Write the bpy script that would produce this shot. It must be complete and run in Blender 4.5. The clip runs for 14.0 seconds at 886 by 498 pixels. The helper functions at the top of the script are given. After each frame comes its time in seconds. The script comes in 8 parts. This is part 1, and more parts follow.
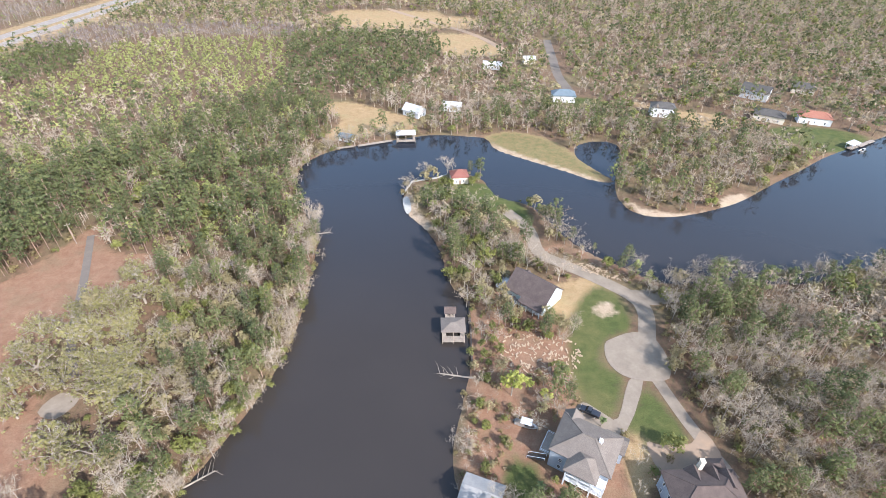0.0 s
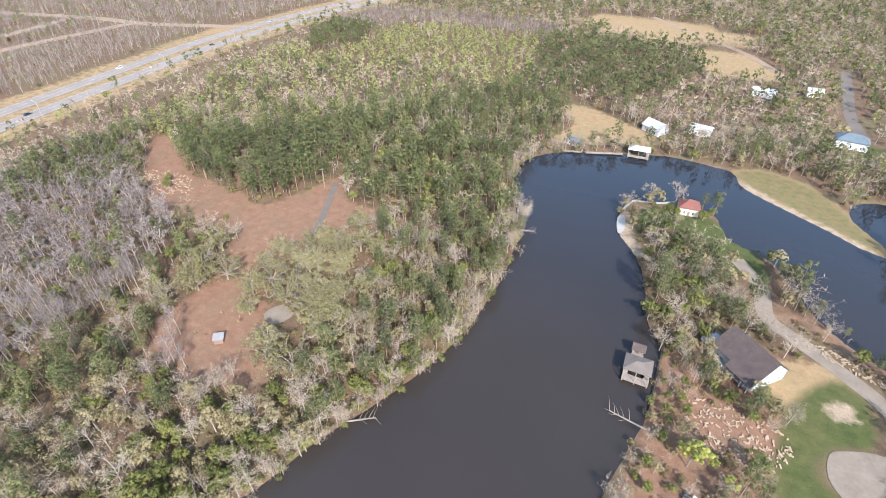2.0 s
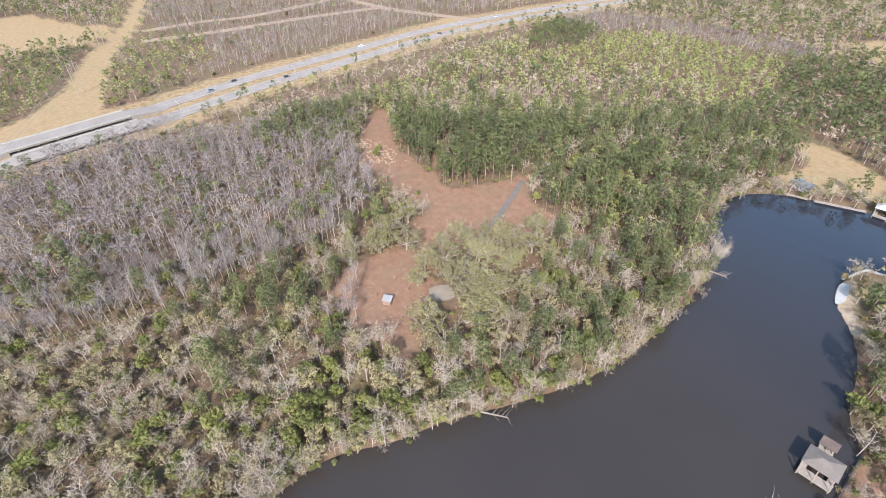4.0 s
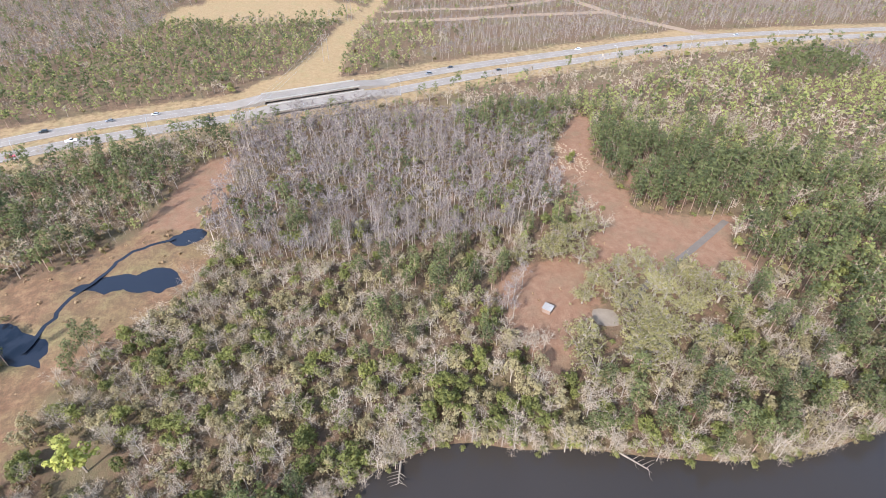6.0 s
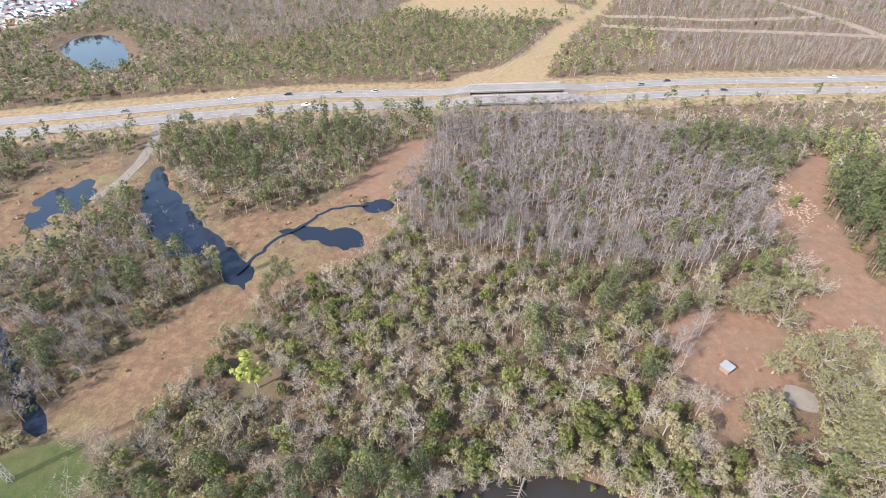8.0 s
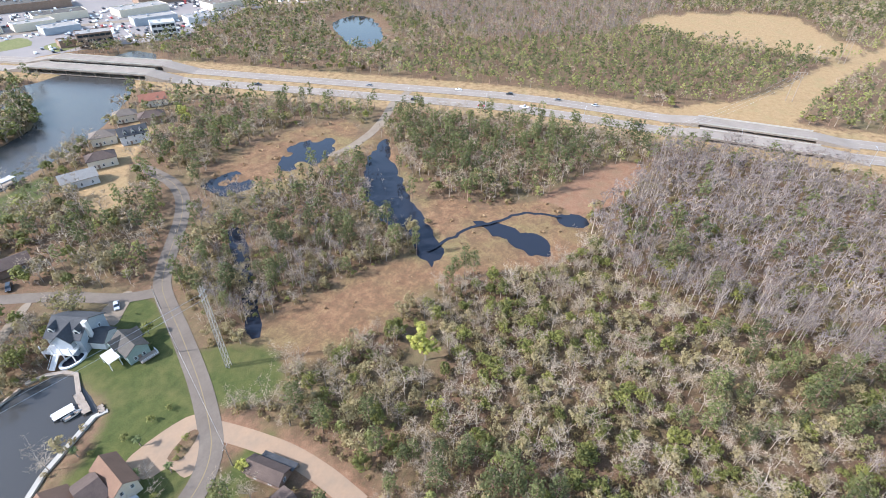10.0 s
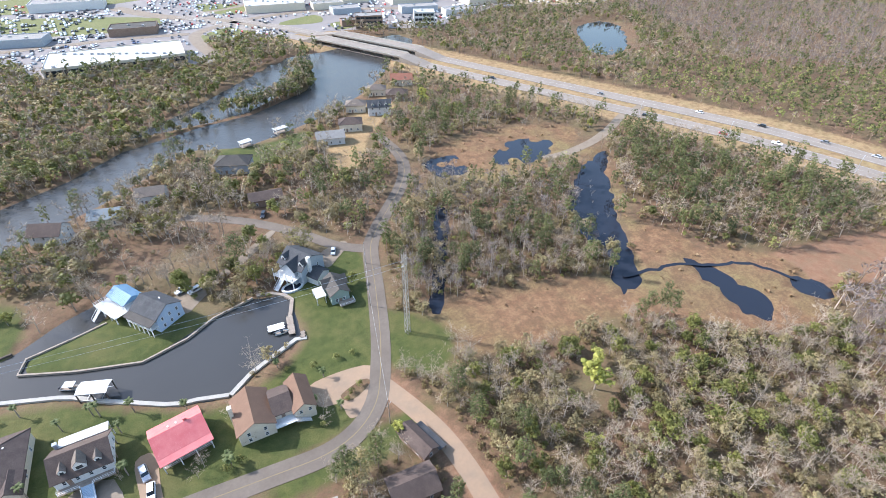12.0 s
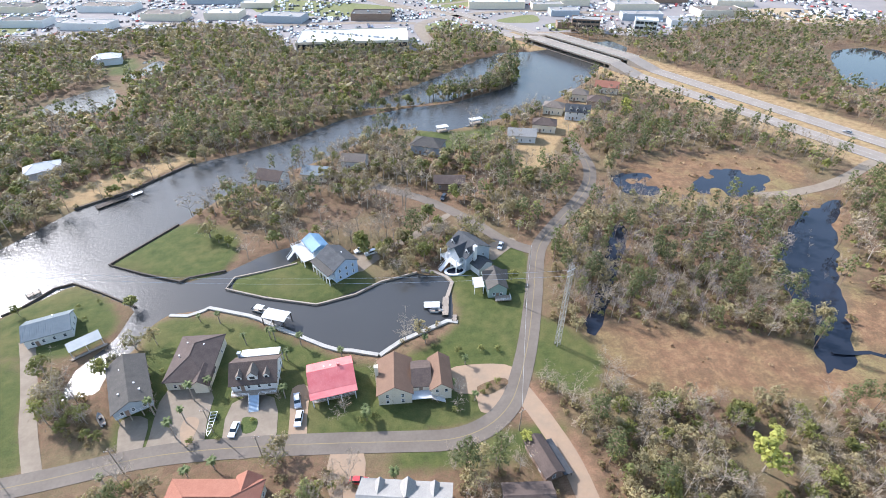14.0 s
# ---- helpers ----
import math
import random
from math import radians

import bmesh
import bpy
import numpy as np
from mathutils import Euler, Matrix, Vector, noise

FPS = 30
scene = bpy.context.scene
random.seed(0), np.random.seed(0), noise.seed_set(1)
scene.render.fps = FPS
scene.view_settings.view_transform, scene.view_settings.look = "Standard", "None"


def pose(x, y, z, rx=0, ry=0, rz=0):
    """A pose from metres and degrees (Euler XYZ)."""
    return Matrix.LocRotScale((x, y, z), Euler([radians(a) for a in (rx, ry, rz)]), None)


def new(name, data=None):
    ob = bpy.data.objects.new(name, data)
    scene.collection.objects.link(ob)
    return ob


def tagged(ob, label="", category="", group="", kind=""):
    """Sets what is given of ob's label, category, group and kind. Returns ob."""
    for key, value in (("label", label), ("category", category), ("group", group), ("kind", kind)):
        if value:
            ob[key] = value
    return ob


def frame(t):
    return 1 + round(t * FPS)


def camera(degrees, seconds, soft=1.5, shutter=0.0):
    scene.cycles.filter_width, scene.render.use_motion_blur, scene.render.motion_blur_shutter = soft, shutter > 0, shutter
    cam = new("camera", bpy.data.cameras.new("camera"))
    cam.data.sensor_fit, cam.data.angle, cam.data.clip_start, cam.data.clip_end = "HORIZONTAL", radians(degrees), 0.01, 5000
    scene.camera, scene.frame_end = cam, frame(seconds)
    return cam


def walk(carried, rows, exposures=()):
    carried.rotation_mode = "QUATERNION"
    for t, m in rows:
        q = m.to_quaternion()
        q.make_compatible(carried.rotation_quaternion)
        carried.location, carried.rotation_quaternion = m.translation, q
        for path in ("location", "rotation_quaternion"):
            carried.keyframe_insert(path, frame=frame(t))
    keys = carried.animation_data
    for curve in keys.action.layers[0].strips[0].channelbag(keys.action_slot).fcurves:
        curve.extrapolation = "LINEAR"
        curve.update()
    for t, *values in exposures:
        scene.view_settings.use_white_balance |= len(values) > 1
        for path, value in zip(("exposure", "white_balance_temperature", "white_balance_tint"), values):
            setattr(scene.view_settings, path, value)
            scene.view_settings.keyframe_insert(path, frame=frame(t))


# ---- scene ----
cam = camera(82.88, 14.0, soft=0.75)
# seconds, x, y, z, pitch, roll, yaw
ROWS = [
    (0.0, -0.00, -0.00, 121.58, -36.99, -0.77, -0.00),
    (0.5, -0.30, 0.30, 121.25, -36.97, -0.84, 3.23),
    (1.0, -1.09, 0.78, 120.53, -36.94, -0.75, 10.08),
    (1.5, -2.35, 1.60, 119.50, -36.87, -0.64, 18.64),
    (2.0, -3.16, 2.49, 119.08, -36.95, -0.32, 26.77),
    (2.5, -3.11, 3.69, 118.86, -37.05, 0.09, 33.08),
    (3.0, -3.29, 4.11, 118.91, -37.16, 0.39, 38.72),
    (3.2, -3.34, 3.82, 119.06, -37.16, 0.50, 40.96),
    (5.3, -6.25, -2.77, 121.69, -37.24, -0.78, 64.64),
    (5.5, -6.33, -2.87, 121.56, -37.25, -0.65, 66.94),
    (6.0, -7.18, -2.96, 120.96, -37.27, -0.42, 72.85),
    (6.5, -7.94, -2.96, 120.36, -37.20, -0.23, 78.59),
    (7.0, -9.06, -3.43, 119.84, -37.14, -0.11, 84.23),
    (7.5, -9.96, -4.35, 119.41, -37.12, 0.15, 89.71),
    (8.0, -10.32, -5.27, 119.59, -37.20, 0.33, 95.39),
    (8.2, -10.36, -5.68, 119.68, -37.26, 0.30, 97.73),
    (10.3, -6.55, -14.25, 121.29, -36.76, -0.94, 123.15),
    (10.5, -6.15, -15.05, 121.19, -36.76, -0.98, 125.60),
    (11.0, -5.98, -16.64, 120.52, -36.75, -0.94, 132.01),
    (11.5, -5.93, -17.66, 120.18, -36.78, -0.67, 138.25),
    (12.0, -6.20, -17.81, 119.80, -36.70, -0.29, 144.62),
    (12.5, -6.26, -18.49, 119.14, -36.65, -0.09, 150.96),
    (13.0, -5.71, -19.48, 118.26, -36.52, -0.01, 157.27),
    (13.5, -4.96, -20.08, 117.79, -36.45, -0.01, 163.52),
    (14.0, -5.01, -20.09, 117.46, -36.41, 0.15, 166.98),
]
walk(cam, [(t, pose(x, y, z, 90 + pitch, roll, yaw)) for t, x, y, z, pitch, roll, yaw in ROWS], [(0.0, 1.44), (1.2, 1.41), (2.6, 1.35), (14.0, 1.33)])

# ---------- sun, sky ----------
SUN_YAW, SUN_UP = 222.0, 37.0          # heading (anticlockwise from +y) and height of the sun
scene.view_settings.use_white_balance = True
scene.view_settings.white_balance_temperature = 5720
scene.view_settings.white_balance_tint = 14
world = bpy.data.worlds.new("sky")
scene.world = world
world.use_nodes = True
wn = world.node_tree.nodes
sky = wn.new("ShaderNodeTexSky")
sky.sky_type, sky.sun_disc = "NISHITA", False
sky.sun_elevation, sky.sun_rotation = radians(SUN_UP), radians(-SUN_YAW)
sky.air_density, sky.dust_density = 1.6, 1.6
world.node_tree.links.new(sky.outputs[0], wn["Background"].inputs[0])
wn["Background"].inputs[1].default_value = 0.15
sun = new("sun", bpy.data.lights.new("sun", "SUN"))
sun.data.energy, sun.data.angle, sun.data.color = 3.7, radians(0.6), (1.0, 0.95, 0.88)
sun.rotation_euler = Euler((radians(90 - SUN_UP), 0, radians(SUN_YAW - 180)))
tagged(sun, kind="structure")

# ---------- materials ----------
def material(name, build):
    m = bpy.data.materials.new(name)
    m.use_nodes = True
    nt = m.node_tree
    build(nt, nt.nodes["Principled BSDF"])
    return m


def node(nt, kind, **values):
    n = nt.nodes.new(kind)
    for k, v in values.items():
        if k in ("operation", "blend_type", "data_type", "attribute_name", "noise_dimensions", "feature", "wave_type", "bands_direction"):
            if k == "operation": n.operation = v
            elif k == "blend_type": n.blend_type = v
            elif k == "data_type": n.data_type = v
            elif k == "attribute_name": n.attribute_name = v
            elif k == "feature": n.feature = v
            elif k == "wave_type": n.wave_type = v
            elif k == "bands_direction": n.bands_direction = v
        else:
            n.inputs[k.replace("_", " ")].default_value = v
    return n


def mix(nt, fac, a, b, blend="MIX"):
    n = nt.nodes.new("ShaderNodeMix")
    n.data_type, n.blend_type = "RGBA", blend
    for socket, value in ((n.inputs[0], fac), (n.inputs[6], a), (n.inputs[7], b)):
        if isinstance(value, bpy.types.NodeSocket):
            nt.links.new(value, socket)
        elif isinstance(value, (int, float)):
            socket.default_value = value
        else:
            socket.default_value = (*value, 1)
    return n.outputs[2]


def place(nt, scale=1.0):
    g = nt.nodes.new("ShaderNodeNewGeometry")
    return g.outputs["Position"]


def noise_at(nt, scale, detail=4.0, rough=0.6, where=None):
    n = node(nt, "ShaderNodeTexNoise", Scale=scale, Detail=detail, Roughness=rough)
    nt.links.new(where or place(nt), n.inputs["Vector"])
    return n.outputs["Fac"]


def ramp(nt, value, lo, hi):
    n = nt.nodes.new("ShaderNodeMapRange")
    n.inputs["From Min"].default_value, n.inputs["From Max"].default_value = lo, hi
    nt.links.new(value, n.inputs["Value"])
    return n.outputs["Result"]


def math_node(nt, op, a, b):
    n = nt.nodes.new("ShaderNodeMath")
    n.operation = op
    for s, v in zip(n.inputs, (a, b)):
        if isinstance(v, bpy.types.NodeSocket):
            nt.links.new(v, s)
        else:
            s.default_value = v
    return n.outputs[0]


def attr(nt, name):
    n = nt.nodes.new("ShaderNodeAttribute")
    n.attribute_name = name
    return n.outputs["Fac"]


def bump(nt, bsdf, height, strength=0.4, distance=0.05):
    n = node(nt, "ShaderNodeBump", Strength=strength, Distance=distance)
    nt.links.new(height, n.inputs["Height"])
    nt.links.new(n.outputs[0], bsdf.inputs["Normal"])


def surface(name, a, b, scale=1.5, roughness=0.85, fine=14.0, relief=0.3, metal=0.0, by_object=False):
    """Two tones mixed by a broad and a fine noise, with a fine relief."""
    def build(nt, bsdf):
        co = None
        if by_object:
            co = nt.nodes.new("ShaderNodeTexCoord").outputs["Object"]
        broad = ramp(nt, noise_at(nt, scale, 5.0, 0.65, co), 0.3, 0.7)
        grain = noise_at(nt, fine, 3.0, 0.6, co)
        col = mix(nt, broad, a, b)
        col = mix(nt, math_node(nt, "MULTIPLY", ramp(nt, grain, 0.35, 0.75), 0.3 if relief < 0.11 else 1.0), col, tuple(0.72 * c for c in a))
        nt.links.new(col, bsdf.inputs["Base Color"])
        bsdf.inputs["Roughness"].default_value = roughness
        bsdf.inputs["Metallic"].default_value = metal
        bsdf.inputs["Specular IOR Level"].default_value = 0.2 if roughness > 0.8 else 0.5
        bump(nt, bsdf, grain, relief, 0.03)
    return material(name, build)


def leafy(name, dark, light, warm, through_light=0.42):
    """Leaves: the tone of each tree and a small random part per leaf cluster; some light passes through."""
    def build(nt, bsdf):
        g = nt.nodes.new("ShaderNodeNewGeometry")
        col = mix(nt, attr(nt, "tone"), dark, light)
        col = mix(nt, math_node(nt, "MULTIPLY", g.outputs["Random Per Island"], 0.2), col, warm)
        # darker noise patches put the shade of gaps between leaves into the colour
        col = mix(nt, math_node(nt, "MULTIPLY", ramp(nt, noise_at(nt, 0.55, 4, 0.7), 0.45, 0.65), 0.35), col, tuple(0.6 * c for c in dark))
        nt.links.new(col, bsdf.inputs["Base Color"])
        bsdf.inputs["Roughness"].default_value = 0.6
        bsdf.inputs["Specular IOR Level"].default_value = 0.2
        tr = nt.nodes.new("ShaderNodeBsdfTranslucent")
        nt.links.new(col, tr.inputs[0])
        ms = nt.nodes.new("ShaderNodeMixShader")
        ms.inputs[0].default_value = through_light
        nt.links.new(bsdf.outputs[0], ms.inputs[1])
        nt.links.new(tr.outputs[0], ms.inputs[2])
        nt.links.new(ms.outputs[0], nt.nodes["Material Output"].inputs[0])
    return material(name, build)


def twiggy(name, dark, light, warm):
    """Wood and thin twigs."""
    def build(nt, bsdf):
        col = mix(nt, attr(nt, "tone"), dark, light)
        g = nt.nodes.new("ShaderNodeNewGeometry")
        col = mix(nt, math_node(nt, "MULTIPLY", g.outputs["Random Per Island"], 0.5), col, warm)
        nt.links.new(col, bsdf.inputs["Base Color"])
        bsdf.inputs["Roughness"].default_value = 0.9
        bsdf.inputs["Specular IOR Level"].default_value = 0.2
    return material(name, build)


BARK = twiggy("grey bark", (0.20, 0.162, 0.128), (0.37, 0.312, 0.252), (0.30, 0.255, 0.185))
TWIG = twiggy("bare twigs", (0.195, 0.150, 0.108), (0.345, 0.280, 0.208), (0.305, 0.240, 0.155))
SWAMP_TWIG = twiggy("pale swamp twigs", (0.132, 0.106, 0.097), (0.208, 0.175, 0.162), (0.170, 0.132, 0.114))
PINE_BARK = twiggy("pine bark", (0.182, 0.114, 0.085), (0.342, 0.228, 0.171), (0.251, 0.182, 0.137))
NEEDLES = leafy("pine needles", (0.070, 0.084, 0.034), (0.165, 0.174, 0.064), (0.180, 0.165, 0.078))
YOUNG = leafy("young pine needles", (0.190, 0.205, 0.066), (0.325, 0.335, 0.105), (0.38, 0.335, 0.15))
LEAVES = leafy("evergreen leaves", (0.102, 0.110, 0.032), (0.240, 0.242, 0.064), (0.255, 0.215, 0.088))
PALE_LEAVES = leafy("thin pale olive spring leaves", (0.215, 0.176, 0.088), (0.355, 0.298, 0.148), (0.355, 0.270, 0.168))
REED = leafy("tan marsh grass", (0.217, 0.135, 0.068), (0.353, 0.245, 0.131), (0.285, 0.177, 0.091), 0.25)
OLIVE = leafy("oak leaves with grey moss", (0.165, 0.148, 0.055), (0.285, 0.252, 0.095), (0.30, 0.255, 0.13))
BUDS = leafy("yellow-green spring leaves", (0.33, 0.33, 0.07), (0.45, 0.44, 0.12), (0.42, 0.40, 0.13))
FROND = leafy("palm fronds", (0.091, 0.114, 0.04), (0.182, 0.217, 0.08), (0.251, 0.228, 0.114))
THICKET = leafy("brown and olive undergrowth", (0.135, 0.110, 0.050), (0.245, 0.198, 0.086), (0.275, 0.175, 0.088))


def build_ground(nt, bsdf):
    big, mid, fine = noise_at(nt, 0.035, 4, 0.6), noise_at(nt, 0.28, 5, 0.65), noise_at(nt, 2.6, 4, 0.7)
    wobble = math_node(nt, "MULTIPLY", math_node(nt, "SUBTRACT", mid, 0.5), 1.1)

    def mask(name, spread=0.22):
        return ramp(nt, math_node(nt, "ADD", attr(nt, name), wobble), 0.5 - spread, 0.5 + spread)
    litter = mix(nt, ramp(nt, mid, 0.3, 0.7), (0.105, 0.066, 0.040), (0.195, 0.120, 0.074))
    patch = noise_at(nt, 0.8, 5, 0.75)
    litter = mix(nt, math_node(nt, "MULTIPLY", ramp(nt, patch, 0.48, 0.62), 0.5), litter, (0.095, 0.085, 0.040))
    litter = mix(nt, math_node(nt, "MULTIPLY", ramp(nt, big, 0.45, 0.65), 0.5), litter, (0.132, 0.123, 0.057))
    dry = mix(nt, ramp(nt, mid, 0.3, 0.7), (0.245, 0.160, 0.078), (0.345, 0.242, 0.130))
    dirt = mix(nt, ramp(nt, mid, 0.3, 0.7), (0.185, 0.096, 0.056), (0.262, 0.158, 0.098))
    marsh = mix(nt, ramp(nt, mid, 0.35, 0.65), (0.150, 0.084, 0.047), (0.255, 0.155, 0.084))
    marsh = mix(nt, math_node(nt, "MULTIPLY", ramp(nt, big, 0.42, 0.6), 0.65), marsh, (0.182, 0.16, 0.068))
    marsh = mix(nt, math_node(nt, "MULTIPLY", ramp(nt, noise_at(nt, 0.16, 6, 0.75), 0.48, 0.6), 0.8), marsh, (0.132, 0.083, 0.046))
    tuft = ramp(nt, noise_at(nt, 0.9, 5, 0.8), 0.47, 0.6)
    marsh = mix(nt, math_node(nt, "MULTIPLY", tuft, 0.5), marsh, (0.105, 0.064, 0.036))
    lawn = mix(nt, ramp(nt, mid, 0.3, 0.7), (0.046, 0.062, 0.018), (0.092, 0.098, 0.030))
    dirt = mix(nt, math_node(nt, "MULTIPLY", ramp(nt, noise_at(nt, 0.09, 5, 0.7), 0.48, 0.64), 0.7), dirt, (0.187, 0.13, 0.077))
    dry = mix(nt, math_node(nt, "MULTIPLY", ramp(nt, noise_at(nt, 0.07, 5, 0.7), 0.5, 0.66), 0.6), dry, (0.242, 0.198, 0.094))
    lawn = mix(nt, math_node(nt, "MULTIPLY", ramp(nt, big, 0.48, 0.68), 0.5), lawn, (0.135, 0.112, 0.046))
    dirt = mix(nt, math_node(nt, "MULTIPLY", tuft, 0.45), dirt, (0.160, 0.098, 0.058))
    dry = mix(nt, math_node(nt, "MULTIPLY", tuft, 0.35), dry, (0.185, 0.145, 0.066))
    sand = mix(nt, ramp(nt, mid, 0.3, 0.7), (0.28, 0.205, 0.13), (0.37, 0.285, 0.195))
    col = mix(nt, mask("dry"), litter, dry)
    col = mix(nt, mask("dirt"), col, dirt)
    col = mix(nt, mask("marsh"), col, marsh)
    col = mix(nt, mask("lawn", 0.3), col, lawn)
    col = mix(nt, mask("sand"), col, sand)
    col = mix(nt, math_node(nt, "MULTIPLY", ramp(nt, fine, 0.42, 0.66), 0.6), col, (0.62, 0.56, 0.5), "MULTIPLY")
    nt.links.new(col, bsdf.inputs["Base Color"])
    bsdf.inputs["Roughness"].default_value = 0.95
    bsdf.inputs["Specular IOR Level"].default_value = 0.15
    bump(nt, bsdf, math_node(nt, "ADD", fine, math_node(nt, "MULTIPLY", mid, 2.0)), 0.7, 0.25)


GROUND = material("soil, litter, grass and marsh", build_ground)


def water_mat(name, deep, rough, wave, strength, sheltered=False, sky_blue=None):
    """sheltered: calm in the canal, away from the river's mouth. The last tone: reflected sky put into the colour where
    the lake opens out.
    """
    def build(nt, bsdf):
        n = noise_at(nt, 0.02, 3, 0.5)
        col = mix(nt, n, deep, tuple(1.5 * c for c in deep))
        # bluer base colour northwards stands in for the sky's reflection on far water
        if sky_blue:
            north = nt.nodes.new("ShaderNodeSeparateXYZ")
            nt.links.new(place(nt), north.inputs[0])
            col = mix(nt, ramp(nt, north.outputs[1], 110, 230), col, sky_blue)
        nt.links.new(col, bsdf.inputs["Base Color"])
        bsdf.inputs["Roughness"].default_value = rough
        bsdf.inputs["IOR"].default_value = 1.33
        bump(nt, bsdf, noise_at(nt, wave, 4, 0.6), strength, 0.3)
        if sheltered:
            xyz = nt.nodes.new("ShaderNodeSeparateXYZ")
            nt.links.new(place(nt), xyz.inputs[0])
            open_water = math_node(nt, "MAXIMUM", ramp(nt, xyz.outputs[0], 42, 72), ramp(nt, xyz.outputs[1], -172, -186))
            for socket, lo, hi in ((bsdf.inputs["Roughness"], 0.07, rough), (bsdf.inputs["Normal"].links[0].from_node.inputs["Strength"], 0.05, strength)):
                nt.links.new(math_node(nt, "ADD", math_node(nt, "MULTIPLY", open_water, hi - lo), lo), socket)
    return material(name, build)


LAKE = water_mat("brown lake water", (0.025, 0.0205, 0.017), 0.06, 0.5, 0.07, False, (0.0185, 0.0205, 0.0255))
RIVER = water_mat("rippled river water", (0.036, 0.035, 0.033), 0.22, 0.9, 0.38, True)
POND = water_mat("dark pond water", (0.012, 0.014, 0.020), 0.06, 0.4, 0.05)
HIGHWAY_TOP = surface("pale worn highway asphalt", (0.195, 0.165, 0.135), (0.255, 0.218, 0.180), 0.1, 0.9, 1.1, 0.08)
ASPHALT = surface("worn asphalt", (0.118, 0.096, 0.076), (0.158, 0.130, 0.103), 0.12, 0.9, 1.1, 0.08)
CONCRETE = surface("pale concrete", (0.172, 0.135, 0.098), (0.235, 0.19, 0.14), 0.2, 0.9, 1.1, 0.08)
TRACK = surface("dirt track", (0.29, 0.20, 0.128), (0.225, 0.165, 0.115), 0.2, 0.95, 1.1, 0.1)
YELLOW = surface("faded yellow road paint", (0.25, 0.185, 0.085), (0.18, 0.145, 0.10), 0.4)
WHITE_LINE = surface("white road paint", (0.5, 0.48, 0.45), (0.42, 0.4, 0.37), 1.0)

# ---------- plan: shorelines, roads and land cover (metres) ----------
def smooth(points, closed=True, steps=4):
    p = np.array(points, float)
    n = len(p)
    out = []
    for i in range(n if closed else n - 1):
        if closed:
            a, b, c, d = (p[(i + k) % n] for k in (-1, 0, 1, 2))
        else:
            a, b, c, d = p[max(i - 1, 0)], p[i], p[i + 1], p[min(i + 2, n - 1)]
        for s in range(steps):
            t = s / steps
            out.append(0.5 * (2 * b + (c - a) * t + (2 * a - 5 * b + 4 * c - d) * t * t + (3 * b - a - 3 * c + d) * t ** 3))
    if not closed:
        out.append(p[-1])
    return np.array(out)


def distance(poly, x, y, closed=True):
    """Signed distance to a closed outline (negative inside), or the plain distance to an open line."""
    x, y = np.asarray(x, float).ravel(), np.asarray(y, float).ravel()
    best = np.full(x.shape, 1e9)
    inside = np.zeros(x.shape, bool)
    n = len(poly)
    for i in range(n if closed else n - 1):
        ax, ay = poly[i]
        bx, by = poly[(i + 1) % n]
        ex, ey = bx - ax, by - ay
        t = np.clip(((x - ax) * ex + (y - ay) * ey) / (ex * ex + ey * ey + 1e-9), 0, 1)
        best = np.minimum(best, (x - ax - t * ex) ** 2 + (y - ay - t * ey) ** 2)
        if closed and abs(by - ay) > 1e-9:
            inside ^= ((ay > y) != (by > y)) & (x < ex * (y - ay) / ey + ax)
    d = np.sqrt(best)
    return np.where(inside, -d, d) if closed else d


LAKE_WEST = [(-60, -26), (-69, -15), (-74, -4), (-77, 10), (-77, 24), (-70, 40), (-66, 54), (-58, 72), (-51, 92), (-47, 115), (-48, 143),
             (-51, 170), (-68, 205), (-71, 229), (-62, 246), (-44, 257), (-25, 264), (-6, 271), (15, 270), (26, 267), (31, 253), (48, 240),
             (64, 229), (76, 220), (86, 219), (80, 232), (74, 244), (75, 257), (86, 265), (99, 262), (97, 244), (90, 228), (84, 205), (89, 190)]
LAKE_EAST = [(107, 188), (137, 199), (162, 216), (189, 234), (214, 251), (261, 276), (330, 310), (420, 330), (430, 250), (330, 215), (250, 185),
             (175, 154), (141, 143), (111, 143), (85, 142), (71, 152), (62, 159), (53, 171), (46, 188), (40, 197), (27, 204), (20, 221), (6, 226),
             (-2, 220), (-13, 216), (-17, 201), (-15, 189), (-5, 174), (1, 158), (4, 141), (10, 130), (10, 113), (10, 101), (7, 87), (4, 70),
             (8, 55), (14, 30), (8, -5), (-10, -22), (-35, -30)]
RIVER_SOUTH = [(180, -128), (140, -150), (112, -172), (94, -185), (80, -175), (69, -166), (72, -152), (80, -141), (81, -130), (71, -131), (70, -140), (65, -146), (62, -157), (57, -161), (44, -160), (31, -153), (20, -144), (12, -138),
               (3, -131), (-9, -126), (-17, -130), (-35, -136), (-37, -146), (-39, -158), (-28, -163), (-13, -161), (9, -154), (39, -169), (37, -176),
               (25, -178), (15, -181), (15, -192), (28, -188), (41, -180), (55, -177), (85, -194), (64, -218), (48, -240), (31, -252), (6, -265), (-23, -287)]
RIVER_NORTH = [(-41, -299), (-65, -287), (-91, -294), (-124, -305), (-155, -324), (-189, -352), (-222, -392), (-262, -420), (-260, -450), (-215, -440),
               (-174, -428), (-151, -432), (-128, -420), (-99, -397), (-49, -357), (-10, -336), (-24, -334), (-60, -333), (-84, -336), (-110, -355),
               (-136, -400), (-150, -407), (-142, -370), (-128, -352), (-84, -331), (-53, -329), (-9, -318), (18, -297), (44, -285), (68, -277), (92, -253), (112, -241), (130, -216), (180, -190), (260, -170), (260, -120)]
